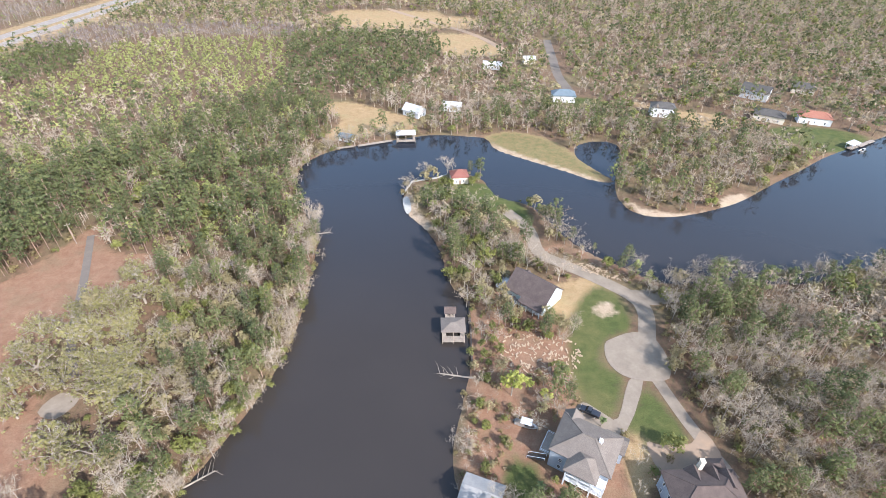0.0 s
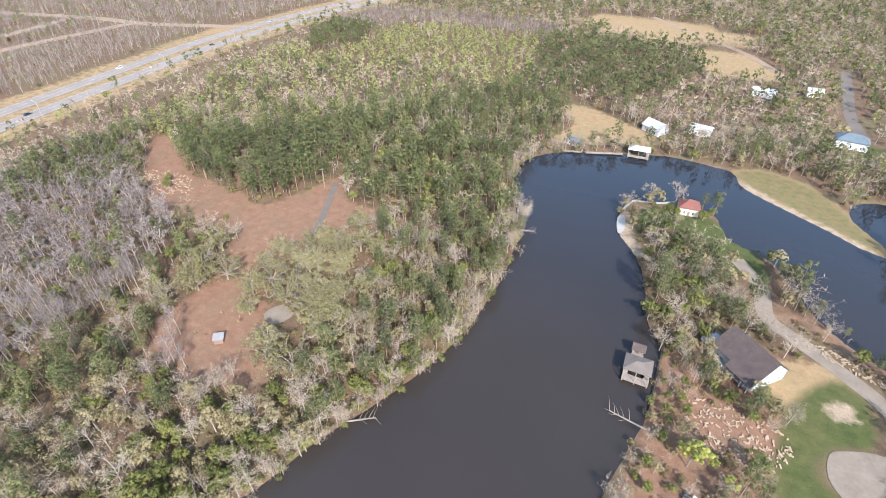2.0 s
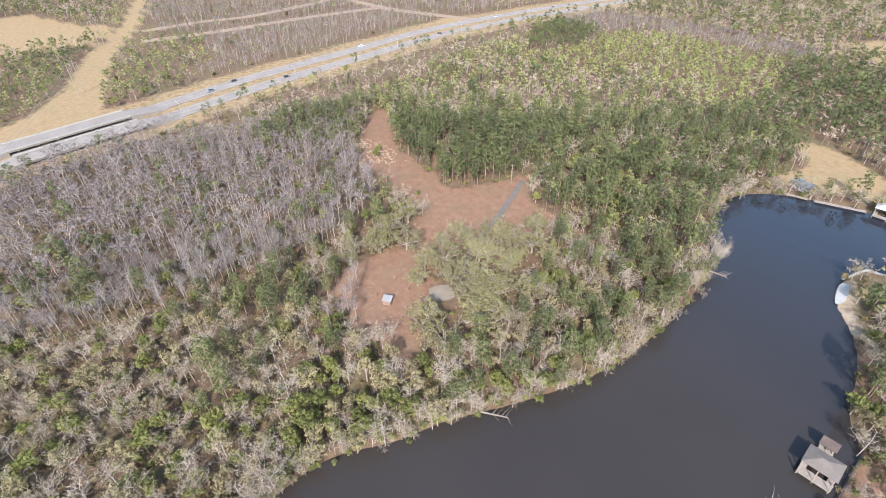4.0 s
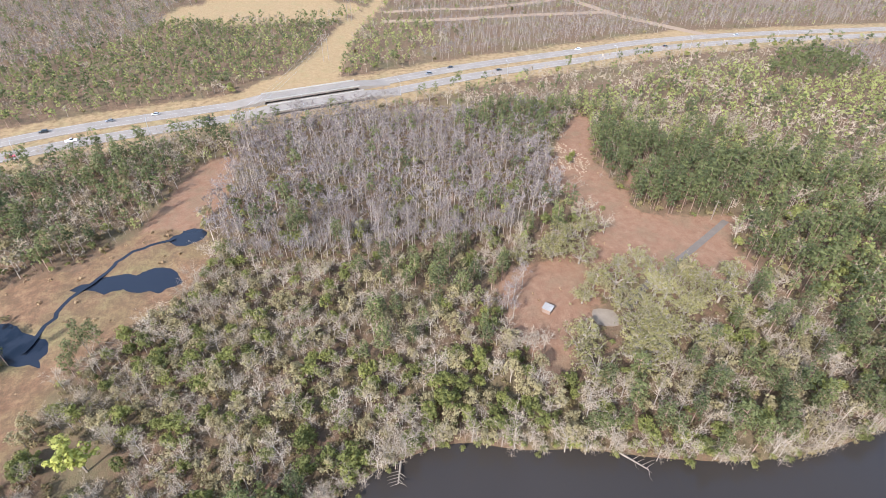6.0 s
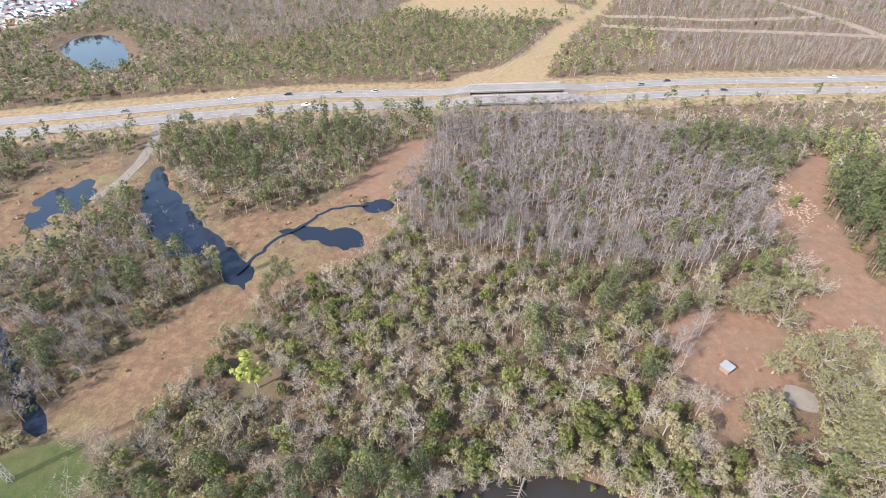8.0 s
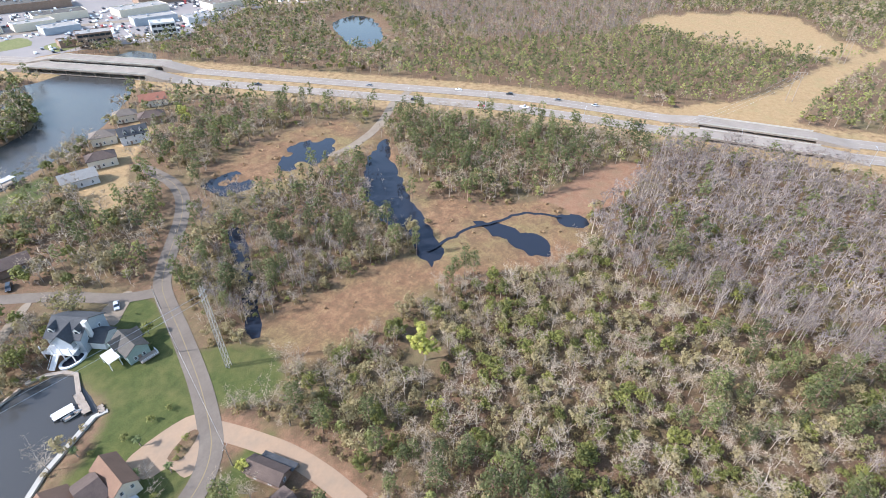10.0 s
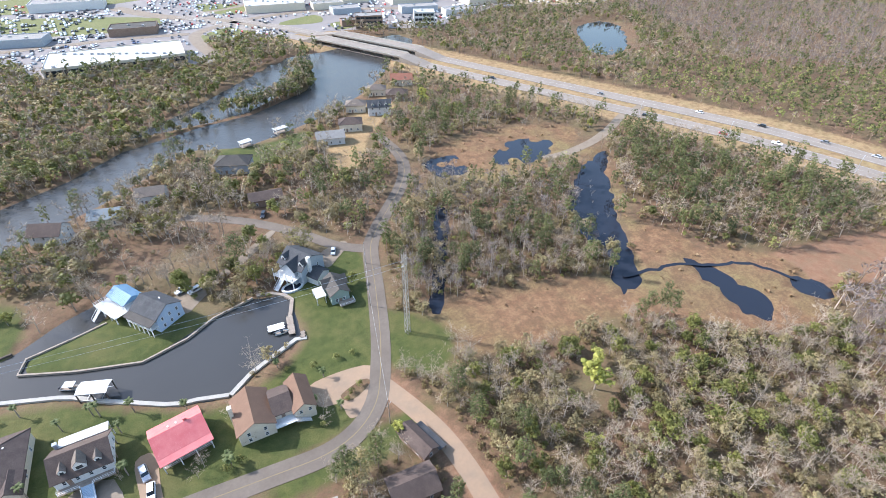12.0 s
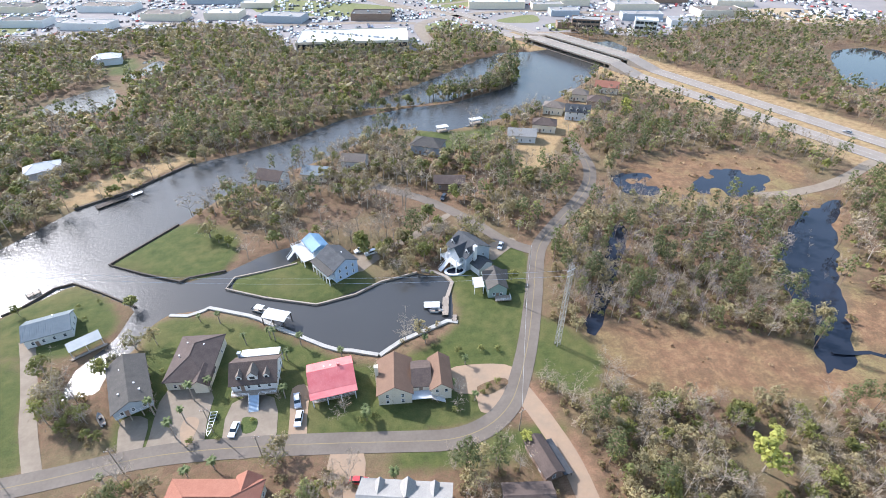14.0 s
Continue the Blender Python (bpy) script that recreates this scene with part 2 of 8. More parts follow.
PONDS = {
    "long": [(-206, -168), (-226, -171), (-208, -157), (-190, -138), (-177, -125), (-165, -109), (-157, -100), (-147, -90), (-141, -89), (-139, -92), (-143, -102), (-149, -104), (-152, -116), (-155, -128), (-170, -146), (-188, -159)],
    "heron": [(-174, -89), (-178, -82), (-178, -66), (-178, -57), (-170, -53), (-164, -57), (-166, -66), (-169, -75), (-171, -82)],
    "small": [(-197, -60), (-203, -51), (-196, -45), (-191, -55)],
    "round": [(-166, -195), (-184, -209), (-201, -208), (-209, -197), (-193, -185), (-178, -186)],
    "reed": [(-135, -216), (-154, -213), (-149, -196), (-134, -199)],
    "swamp": [(-114, -175), (-118, -170), (-101, -147), (-80, -121), (-76, -123), (-91, -143)],
    "pool": [(143, -432), (128, -440), (117, -450), (122, -472), (137, -484), (131, -462), (138, -446)],
    "west": [(177, -374), (171, -393), (146, -416), (131, -373), (156, -369)],
    "south": [(-426, -374), (-465, -364), (-410, -303), (-374, -290), (-372, -313)],
}
CREEK = [(-146, -95), (-159, -92), (-171, -87), (-180, -80), (-188, -76), (-193, -69), (-197, -58)]
LAKE_LINE = smooth(LAKE_WEST + LAKE_EAST)
RIVER_LINE = np.array(RIVER_SOUTH + RIVER_NORTH, float)
def ragged(line, amount):
    """A closed line made uneven by small bays."""
    step = np.linalg.norm(np.roll(line, -1, 0) - line, axis=1)
    s = np.cumsum(step)
    d = np.roll(line, -1, 0) - np.roll(line, 1, 0)
    n = np.stack([-d[:, 1], d[:, 0]], 1) / (np.linalg.norm(d, axis=1)[:, None] + 1e-9)
    return line + n * amount * (np.sin(s * 0.71) + 0.8 * np.sin(s * 1.13 + 2) + 0.6 * np.sin(s * 0.43 + 1))[:, None]


POND_LINES = [ragged(smooth(p, True, 6), 1.0 if k in ("long", "heron", "round", "reed") else 0.4) for k, p in PONDS.items()]
ISLANDS = [(-203, -204, 3.5), (-181, -205, 3.0), (-176, -191, 3.5), (-150, -206, 4.5), (-142, -209, 3.0), (-163, -133, 1.5)]     # grassy islands in the ponds
CREEK_LINE = smooth(CREEK, False)

HIGHWAY = smooth([(-120, -640), (-170, -530), (-194, -475), (-226, -393), (-254, -310), (-285, -220), (-304, -165), (-318, -115), (-330, -30), (-343, 47),
                  (-362, 130), (-375, 230), (-385, 310), (-382, 400), (-372, 480), (-355, 600), (-340, 720)], False, 5)
STREET = smooth([(130, -106), (84, -105), (54, -106), (33, -104), (10, -100), (-10, -96), (-24, -93.5), (-34, -95), (-42, -100), (-48, -108), (-56, -122), (-66, -143),
                 (-76, -165), (-85, -176), (-98, -188), (-110, -199), (-121, -212), (-128, -226), (-131, -241), (-132, -262)], False)
BRANCH = smooth([(-75, -166), (-66, -175), (-58, -190), (-49, -204), (-38, -217), (-20, -232)], False)
DIRT_TRACK = smooth([(-47, -104), (-49.5, -94), (-51.5, -82), (-51.5, -70), (-50, -58)], False)
SOUTH_DRIVE = smooth([(75, 66), (72, 75), (69, 85), (66, 98)], False)
LANE = smooth([(66, 100), (66, 106), (69, 115), (72, 127), (69, 135), (58, 145), (49, 152), (40, 160), (38, 176), (30, 190)], False)
CROSS_ROAD = smooth([(-303, -203), (-290, -200.5), (-272, -198), (-249, -189), (-232, -184), (-221, -182), (-204, -181), (-190, -183)], False)
TRAIL = smooth([(-143, 168), (-130, 140), (-118, 112), (-108, 96)], False)

COVER = {
    "dirt": [[(-259, 155), (-257, 168), (-214, 144), (-192, 141), (-160, 137), (-146, 172), (-138, 180), (-131, 158), (-104, 154), (-112, 136), (-122, 110), (-112, 86), (-84, 57),
              (-98, 54), (-120, 54), (-138, 62), (-141, 84), (-148, 106), (-172, 113), (-206, 114)],
             [(-176, 129), (-183, 151), (-197, 168), (-192, 150), (-166, 136)],
             [(9, 58), (9, 92), (11, 126), (20, 138), (32, 126), (42, 122), (47, 104), (40, 86), (48, 70), (44, 56)],
             [(-202, -72), (-263, -50), (-258, -34), (-209, -45)], [(18, 113), (34, 113), (42, 108), (39, 98), (27, 100), (18, 102)], [(39, 159), (50, 160), (69, 147), (88, 139), (86, 143), (71, 153), (62, 160), (48, 166)]],
    "marsh": [[(-76, -122), (-99, -118), (-122, -109), (-140, -98), (-151, -94), (-172, -92), (-190, -86), (-205, -66), (-190, -44), (-160, -50), (-143, -65), (-136, -79), (-114, -86), (-92, -92), (-74, -100)],
              [(-205, -182), (-222, -172), (-190, -136), (-166, -108), (-150, -94), (-178, -86), (-186, -98), (-180, -120), (-196, -138)],
              [(-150, -225), (-200, -225), (-232, -205), (-212, -184), (-170, -178), (-140, -190)]],
    "dry": [[(-345, -34), (-375, -26), (-394, -4), (-426, 15), (-474, 34), (-507, 47), (-527, 55), (-588, 90), (-640, 108), (-760, 150), (-760, 168), (-627, 121), (-561, 96), (-517, 74), (-461, 55), (-421, 45), (-380, 34), (-345, 22)],
            [(-598, -111), (-640, -98), (-690, -45), (-711, 5), (-702, 38), (-640, 60), (-596, 88), (-545, 48), (-552, -25), (-572, -102)],
            [(-420, 342), (-425, 357), (-404, 361), (-402, 340)],
            [(47, 142), (61, 145), (68, 136), (58, 136), (46, 124), (36, 122), (24, 128)], [(52, 79), (58, 74), (53, 62), (46, 60)], [(-11, 490), (26, 500), (55, 443), (37, 424), (5, 430)], [(-135, 560), (-50, 592), (45, 545), (-43, 500)],
            [(26, 268), (31, 254), (48, 241), (64, 230), (76, 221), (84, 220), (80, 232), (72, 250), (60, 268), (40, 276)],
            [(127, 326), (152, 312), (180, 304), (170, 284), (147, 292)], [(-76, 314), (-58, 319), (-26, 300), (-10, 284), (-40, 268), (-66, 262), (-60, 290)],
            [(114, -244), (94, -257), (70, -281), (64, -292), (92, -280), (122, -258)],
            [(-110, -232), (-128, -262), (-175, -300), (-160, -310), (-118, -282), (-92, -240)]],
    "lawn": [[(60, -157), (31, -150), (12, -135), (-9, -123), (-36, -134), (-39, -160), (-60, -172), (-72, -164), (-46, -108), (-25, -97), (56, -106), (60, -130)],
             [(112, -170), (94, -183), (80, -173), (73, -158), (82, -148), (100, -150), (120, -160)], [(96, -146), (88, -124), (84, -108), (125, -108), (120, -150)],
             [(-13, -159), (9, -151), (40, -169), (37, -178), (20, -182), (0, -178)],
             [(41, -182), (55, -179), (85, -193), (64, -217), (40, -205)],
             [(26, 268), (31, 254), (48, 241), (64, 230), (76, 221), (84, 220), (80, 232), (72, 250), (60, 268), (40, 276)],
             [(46, 124), (57, 139), (64, 136), (66, 124), (63, 117), (56, 114), (51, 106), (52, 101), (56, 98), (49, 84), (42, 90), (41, 104)],
             [(62, 95), (63, 93), (68, 79), (61, 75), (54, 79), (53, 83)], [(18, 71), (26, 69), (26, 62), (18, 60)],
             [(70, 336), (103, 332), (96, 315), (74, 314)], [(196, 284), (232, 288), (250, 272), (214, 254)], [(-62, -262), (-45, -292), (-78, -285), (-100, -288), (-96, -272)],
             [(158, -482), (143, -481), (136, -458), (144, -440), (160, -460)], [(-12, 198), (0, 218), (22, 216), (40, 190), (34, 178), (12, 200)],
             [(-54, -92), (-46, -84), (-10, -88), (-10, -94), (-24, -92), (-36, -93)],
             [(-76, -112), (-64, -98), (-52, -112), (-62, -132)]],
    "sand": [[(86, 204), (91, 189), (107, 187), (122, 191), (107, 190), (93, 194)], [(130, 196), (142, 200), (146, 208), (134, 204)], [(28, 262), (31, 250), (50, 237), (78, 217), (78, 221), (50, 242), (35, 254)],
             [(-18, 200), (-14, 186), (-6, 174), (-3, 178), (-10, 190), (-13, 204)], [(54, 128), (60, 131), (62, 126), (56, 124)]],
}
COVER_LINES = {k: [smooth(p) for p in v] for k, v in COVER.items()}


def axis(lo, hi, step, far=5200.0, grow=1.09):
    mid = list(np.arange(lo, hi + 0.1, step))
    s, v = step, mid[-1]
    while v < far:
        s *= grow
        v += s
        mid.append(v)
    s, v = step, mid[0]
    while v > -far:
        s *= grow
        v -= s
        mid.insert(0, v)
    return np.array(mid)


def water_distance(x, y):
    d = np.minimum(distance(LAKE_LINE, x, y), distance(RIVER_LINE, x, y))
    for p in POND_LINES:
        d = np.minimum(d, distance(p, x, y))
    for ix, iy, ir in ISLANDS:
        d = np.maximum(d, ir - np.hypot(np.ravel(x) - ix, np.ravel(y) - iy))
    return d


def wood_distance(x, y):
    """As water_distance, but trees crowd the swamp pool."""
    d = np.minimum(distance(LAKE_LINE, x, y), distance(RIVER_LINE, x, y))
    for name, p in zip(PONDS, POND_LINES):
        d = np.minimum(d, distance(p, x, y) + (1.5 if name == "swamp" else 0.0))
    return d


def cover(kind, x, y, soft=2.5):
    m = np.zeros(len(np.ravel(x)))
    for p in COVER_LINES[kind]:
        m = np.maximum(m, np.clip(0.5 - distance(p, x, y) / (2 * soft), 0, 1))
    return m


def fast_mesh(name, v, f, mats, slot=None, tone=None):
    me = bpy.data.meshes.new(name)
    v, f = np.ascontiguousarray(v, np.float32), np.ascontiguousarray(f, np.int32)
    k = f.shape[1]
    me.vertices.add(len(v))
    me.vertices.foreach_set("co", v.ravel())
    me.loops.add(f.size)
    me.loops.foreach_set("vertex_index", f.ravel())
    me.polygons.add(len(f))
    me.polygons.foreach_set("loop_start", np.arange(0, f.size, k, dtype=np.int32))
    for m in mats:
        me.materials.append(m)
    if slot is not None:
        me.polygons.foreach_set("material_index", np.ascontiguousarray(slot, np.int32))
    if tone is not None:
        me.attributes.new("tone", "FLOAT", "POINT").data.foreach_set("value", np.ascontiguousarray(tone, np.float32))
    me.update(calc_edges=True)
    me.shade_flat()
    return me


gx, gy = axis(-330, 240, 3.0), axis(-330, 300, 3.0)
X, Y = np.meshgrid(gx, gy)
nx, ny = len(gx), len(gy)
shore = water_distance(X, Y)
Z = -0.45 + np.clip(shore * 0.3, -2.2, 0.45)
idx = np.arange(nx * ny).reshape(ny, nx)
quads = np.stack([idx[:-1, :-1], idx[:-1, 1:], idx[1:, 1:], idx[1:, :-1]], -1).reshape(-1, 4)
me = fast_mesh("ground", np.stack([X.ravel(), Y.ravel(), Z], 1), quads, [GROUND])
for kind in COVER:
    m = cover(kind, X, Y)
    if kind == "dirt":
        m = np.maximum(m, np.clip(1.1 - distance(DIRT_TRACK, X, Y, False) / 7, 0, 1))
    if kind == "sand":
        m = np.maximum(m, np.clip(0.5 - np.abs(shore - 0.2) / 1.6, 0, 1) * (distance(LAKE_LINE, X, Y) < 30) * (Y.ravel() > 120) * (X.ravel() > -18) * (X.ravel() < 190) * (np.sin(X.ravel() * 0.13 + Y.ravel() * 0.09) > -0.1))
    if kind == "lawn":
        m = np.where((Y.ravel() > 215) & (X.ravel() < 90), 0.55 * m, m)
    if kind == "dry":
        m = np.maximum(m, 0.66 * np.clip((36 - distance(HIGHWAY, X, Y, False)) / 6, 0, 1))
    me.attributes.new(kind, "FLOAT", "POINT").data.foreach_set("value", m.astype(np.float32))
me.shade_smooth()
tagged(new("ground", me), "brown leaf litter, dry grass, lawn and tan marsh", "ground", kind="structure")


def sheet(name, x0, y0, x1, y1, z, mat, label):
    me = fast_mesh(name, [(x0, y0, z), (x1, y0, z), (x1, y1, z), (x0, y1, z)], [(0, 1, 2, 3)], [mat])
    return tagged(new(name, me), label, "water", kind="structure")


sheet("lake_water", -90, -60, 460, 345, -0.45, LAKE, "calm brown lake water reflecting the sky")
river_mesh = fast_mesh("river_water", [(-72, -110.5, -0.45), (-72, -232, -0.45), (-72, -480, -0.45), (280, -480, -0.45), (280, -110.5, -0.45), (-300, -232, -0.45), (-300, -480, -0.45)],
                       [(0, 1, 4), (1, 3, 4), (1, 2, 3), (1, 5, 2), (5, 6, 2)], [RIVER])
tagged(new("river_water", river_mesh), "wide rippled river with sun glitter and a calm canal", "water", kind="structure")
sheet("pond_water", -480, -430, -70, -40, -0.46, POND, "still dark marsh ponds and creek")


def ribbon(name, line, width, z, mat, label, offset=0.0, category="road", kind="structure", thick=0.1):
    """A strip with thickness along a line."""
    p = np.array(line)
    d = np.gradient(p, axis=0)
    d /= np.linalg.norm(d, axis=1)[:, None] + 1e-9
    nrm = np.stack([-d[:, 1], d[:, 0]], 1)
    a, b = p + nrm * (offset - width / 2), p + nrm * (offset + width / 2)
    n = len(p)
    zz = np.full((n, 1), z) if np.isscalar(z) else np.array(z)[:, None]
    v = np.concatenate([np.hstack([a, zz]), np.hstack([b, zz]), np.hstack([a, zz - thick]), np.hstack([b, zz - thick])])
    f = []
    for i in range(n - 1):
        f += [(i + 1, i, n + i, n + i + 1), (2 * n + i, i, i + 1, 2 * n + i + 1), (n + i, 3 * n + i, 3 * n + i + 1, n + i + 1)]
    f += [(0, 2 * n, 3 * n, n), (n - 1, 2 * n - 1, 4 * n - 1, 3 * n - 1)]
    ob = new(name, fast_mesh(name, v, f, [mat]))
    return tagged(ob, label, category, kind=kind)


ribbon("highway", HIGHWAY, 12.5, 0.35, HIGHWAY_TOP, "pale worn highway carriageway with dry verges", 10.5, thick=0.4)
ribbon("highway", HIGHWAY, 12.5, 0.35, HIGHWAY_TOP, "pale worn highway carriageway with dry verges", -10.5, thick=0.4)
ribbon("road_street", STREET, 6.2, 0.10, ASPHALT, "worn grey residential street")
ribbon("road_branch", BRANCH, 5.2, 0.09, ASPHALT, "worn grey side street")
ribbon("road_dirt", DIRT_TRACK, 5.5, 0.08, TRACK, "pale dirt and gravel track")
ribbon("road_lane", LANE, 5.6, 0.09, CONCRETE, "pale concrete lane along the peninsula")
ribbon("road_south_drive", SOUTH_DRIVE, 3.6, 0.07, CONCRETE, "narrow concrete drive to a brown house")
ribbon("road_cross", CROSS_ROAD, 5.4, 0.09, CONCRETE, "pale side road beside the marsh")
ribbon("trail", TRAIL, 2.8, 0.07, ASPHALT, "old grey asphalt trail in the clearing")
ribbon("road_far", smooth([(-760, 270), (-591, 319), (-536, 331), (-492, 336), (-439, 356), (-400, 372)], False), 11.0, 0.1, TRACK, "pale sandy road to the highway")
ribbon("road_far", smooth([(-528, 96), (-518, 167), (-517, 226), (-508, 314), (-503, 334)], False), 11.0, 0.09, TRACK, "sandy track through cut woods")
ribbon("road_far", smooth([(-566, 106), (-567, 163), (-558, 211), (-578, 316)], False), 10.0, 0.08, TRACK, "sandy track through cut woods")
ribbon("road_far", smooth([(195, 445), (264, 471), (330, 445)], False), 6.0, 0.08, TRACK, "sandy road in far woods")
ribbon("road_far", smooth([(90, 345), (88, 380), (92, 430), (96, 480)], False), 7.0, 0.08, ASPHALT, "grey road between trees beyond the lake")
ribbon("road_far", smooth([(55, 442), (30, 495), (-10, 540), (-60, 600)], False), 6.0, 0.08, TRACK, "sandy road over far fields")
ribbon("creek_water", CREEK_LINE + np.random.default_rng(3).normal(size=CREEK_LINE.shape) * 0.4, 1.5, 0.05, POND, "narrow dark creek winding through the marsh", 0.0, "water")

# ---------- trees: shapes ----------
rng = np.random.default_rng(7)


class Shape:
    """Triangles of wood (slot 0) and of leaves or twigs (slot 1)."""
    def __init__(self):
        self.v, self.f, self.s, self.n = [], [], [], 0

    def add(self, v, f, slot):
        self.v.append(np.asarray(v, float))
        self.f.append(np.asarray(f, int) + self.n)
        self.s.append(np.full(len(f), slot))
        self.n += len(v)

    def limb(self, a, b, r0, r1, slot=0, k=3):
        a, b = np.asarray(a, float), np.asarray(b, float)
        d = b - a
        d /= np.linalg.norm(d) + 1e-9
        u = np.cross(d, (0.3, 0.9, 0.2))
        u /= np.linalg.norm(u) + 1e-9
        w = np.cross(d, u)
        ang = np.arange(k) * 2 * np.pi / k
        ring = np.cos(ang)[:, None] * u + np.sin(ang)[:, None] * w
        v = np.concatenate([a + ring * r0, b + ring * r1])
        f = []
        for i in range(k):
            j = (i + 1) % k
            f += [(i, j, k + j), (i, k + j, k + i)]
        self.add(v, f, slot)

    def twig(self, a, b, r, slot=1):
        d = b - a
        u = np.cross(d, rng.normal(size=3))
        u *= r / (np.linalg.norm(u) + 1e-9)
        self.add([a - u, a + u, b], [(0, 1, 2)], slot)

    def leaves(self, centre, radius, count, size, slot=1, flat=0.8):
        c = np.asarray(centre, float)
        d = rng.normal(size=(count, 3))
        d[:, 2] += 0.25
        d /= np.linalg.norm(d, axis=1)[:, None]
        p = c + d * radius * rng.uniform(0.5, 1.0, (count, 1)) * (1, 1, flat)
        nrm = d + (0, 0, 0.4) + rng.normal(size=(count, 3)) * 0.18
        nrm /= np.linalg.norm(nrm, axis=1)[:, None]
        u = np.cross(nrm, rng.normal(size=(count, 3)))
        u /= np.linalg.norm(u, axis=1)[:, None]
        w = np.cross(nrm, u)
        s = size * rng.uniform(0.6, 1.3, (count, 1))
        v = np.stack([p - u * s * 0.6 - w * s * 0.45, p + u * s * 0.6 - w * s * 0.4, p + w * s * 0.75], 1).reshape(-1, 3)
        self.add(v, np.arange(3 * count).reshape(-1, 3), slot)

    def sprays(self, centre, radius, count, length, width, slot=1):
        """Thin twigs that fan outwards and upwards from the end of a branch."""
        d = rng.normal(size=(count, 3)) * (1, 1, 0.8) + (0, 0, 0.45)
        d /= np.linalg.norm(d, axis=1)[:, None]
        p = np.asarray(centre, float) + d * radius * rng.uniform(0.1, 0.7, (count, 1))
        u = np.cross(d, rng.normal(size=(count, 3)))
        u *= width * rng.uniform(0.35, 0.65, (count, 1)) / np.linalg.norm(u, axis=1)[:, None]
        e = p + d * length * rng.uniform(0.6, 1.3, (count, 1))
        self.add(np.stack([p - u, p + u, e], 1).reshape(-1, 3), np.arange(3 * count).reshape(-1, 3), slot)

    def done(self):
        return np.concatenate(self.v), np.concatenate(self.f), np.concatenate(self.s)


def bare_shape(height, spread, limbs, subs, sprays, length, width, thick=0.16, low=0.3, up=0.9, k=3):
    """A leafless tree: limbs that rise to a rounded crown of thin twigs."""
    t = Shape()
    lean = rng.normal(size=2) * 0.03 * height
    top = np.array([lean[0], lean[1], height * 0.72])
    if k:
        t.limb((0, 0, -0.3), top * 0.55, thick, thick * 0.65, k=4)
        t.limb(top * 0.55, top, thick * 0.6, thick * 0.2)
    else:
        t.twig(np.array([0, 0, -0.3]), top, thick * 1.3, 0)
    for i in range(limbs):
        h = low + (0.66 - low) * (i + rng.uniform(0, 0.8)) / limbs
        base = top * h / 0.72
        a = i * 2.4 + rng.uniform(-0.5, 0.5)
        reach = spread * rng.uniform(0.5, 1.0) * (1.0 - 0.35 * (h - low))
        end = base + np.array([np.cos(a) * reach, np.sin(a) * reach, reach * up * rng.uniform(0.75, 1.25)])
        end[2] = min(end[2], height * rng.uniform(0.85, 1.0))
        mid = (base + end) / 2 + rng.normal(size=3) * 0.07 * reach - np.array([0, 0, 0.05 * reach])
        if k:
            t.limb(base, mid, thick * 0.42, thick * 0.26)
            t.twig(mid + (base - mid) * 0.05, end, thick * 0.26, 0)
        else:
            t.twig(base, end, thick * 0.55, 0)
        for j in range(subs):
            s = rng.uniform(0.3, 1.0)
            p = base + (mid - base) * min(1, 2 * s) + (end - mid) * max(0, 2 * s - 1)
            d = (end - base) * 0.34 + rng.normal(size=3) * 0.24 * spread + np.array([0, 0, 0.16 * spread])
            q = p + d * rng.uniform(0.5, 0.9)
            t.twig(p, q, thick * 0.24, 0)
            t.sprays(q - d * 0.15, 0.2 * spread, sprays, length, width)
    return t.done()


def pine_shape(height, spread, clumps, per, size, start=0.4, trunk_k=4):
    """A pine: a straight trunk and rounded tufts of needles, narrower towards the top."""
    t = Shape()
    if trunk_k:
        t.limb((0, 0, -0.3), (0, 0, height * 0.92), 0.17, 0.06, k=trunk_k)
    else:
        t.twig(np.array([0, 0, -0.3]), np.array([0, 0, height * 0.8]), 0.2, 0)
    for i in range(clumps):
        h = start + (0.97 - start) * (i + 0.5) / clumps
        w = spread * (0.25 + 0.75 * math.sin(math.pi * (0.30 + 0.62 * (h - start) / (1 - start))))
        a = i * 2.4 + rng.uniform(-0.6, 0.6)
        r = w * rng.uniform(0.3, 0.9)
        c = np.array([np.cos(a) * r, np.sin(a) * r, height * h + rng.uniform(-0.3, 0.3)])
        if trunk_k > 3:
            t.twig(np.array([0, 0, c[2] - 0.25 * r]), c, 0.07, 0)
        t.leaves(c, spread * (0.4 if clumps > 9 else 0.55), per, size, flat=0.7)
    return t.done()


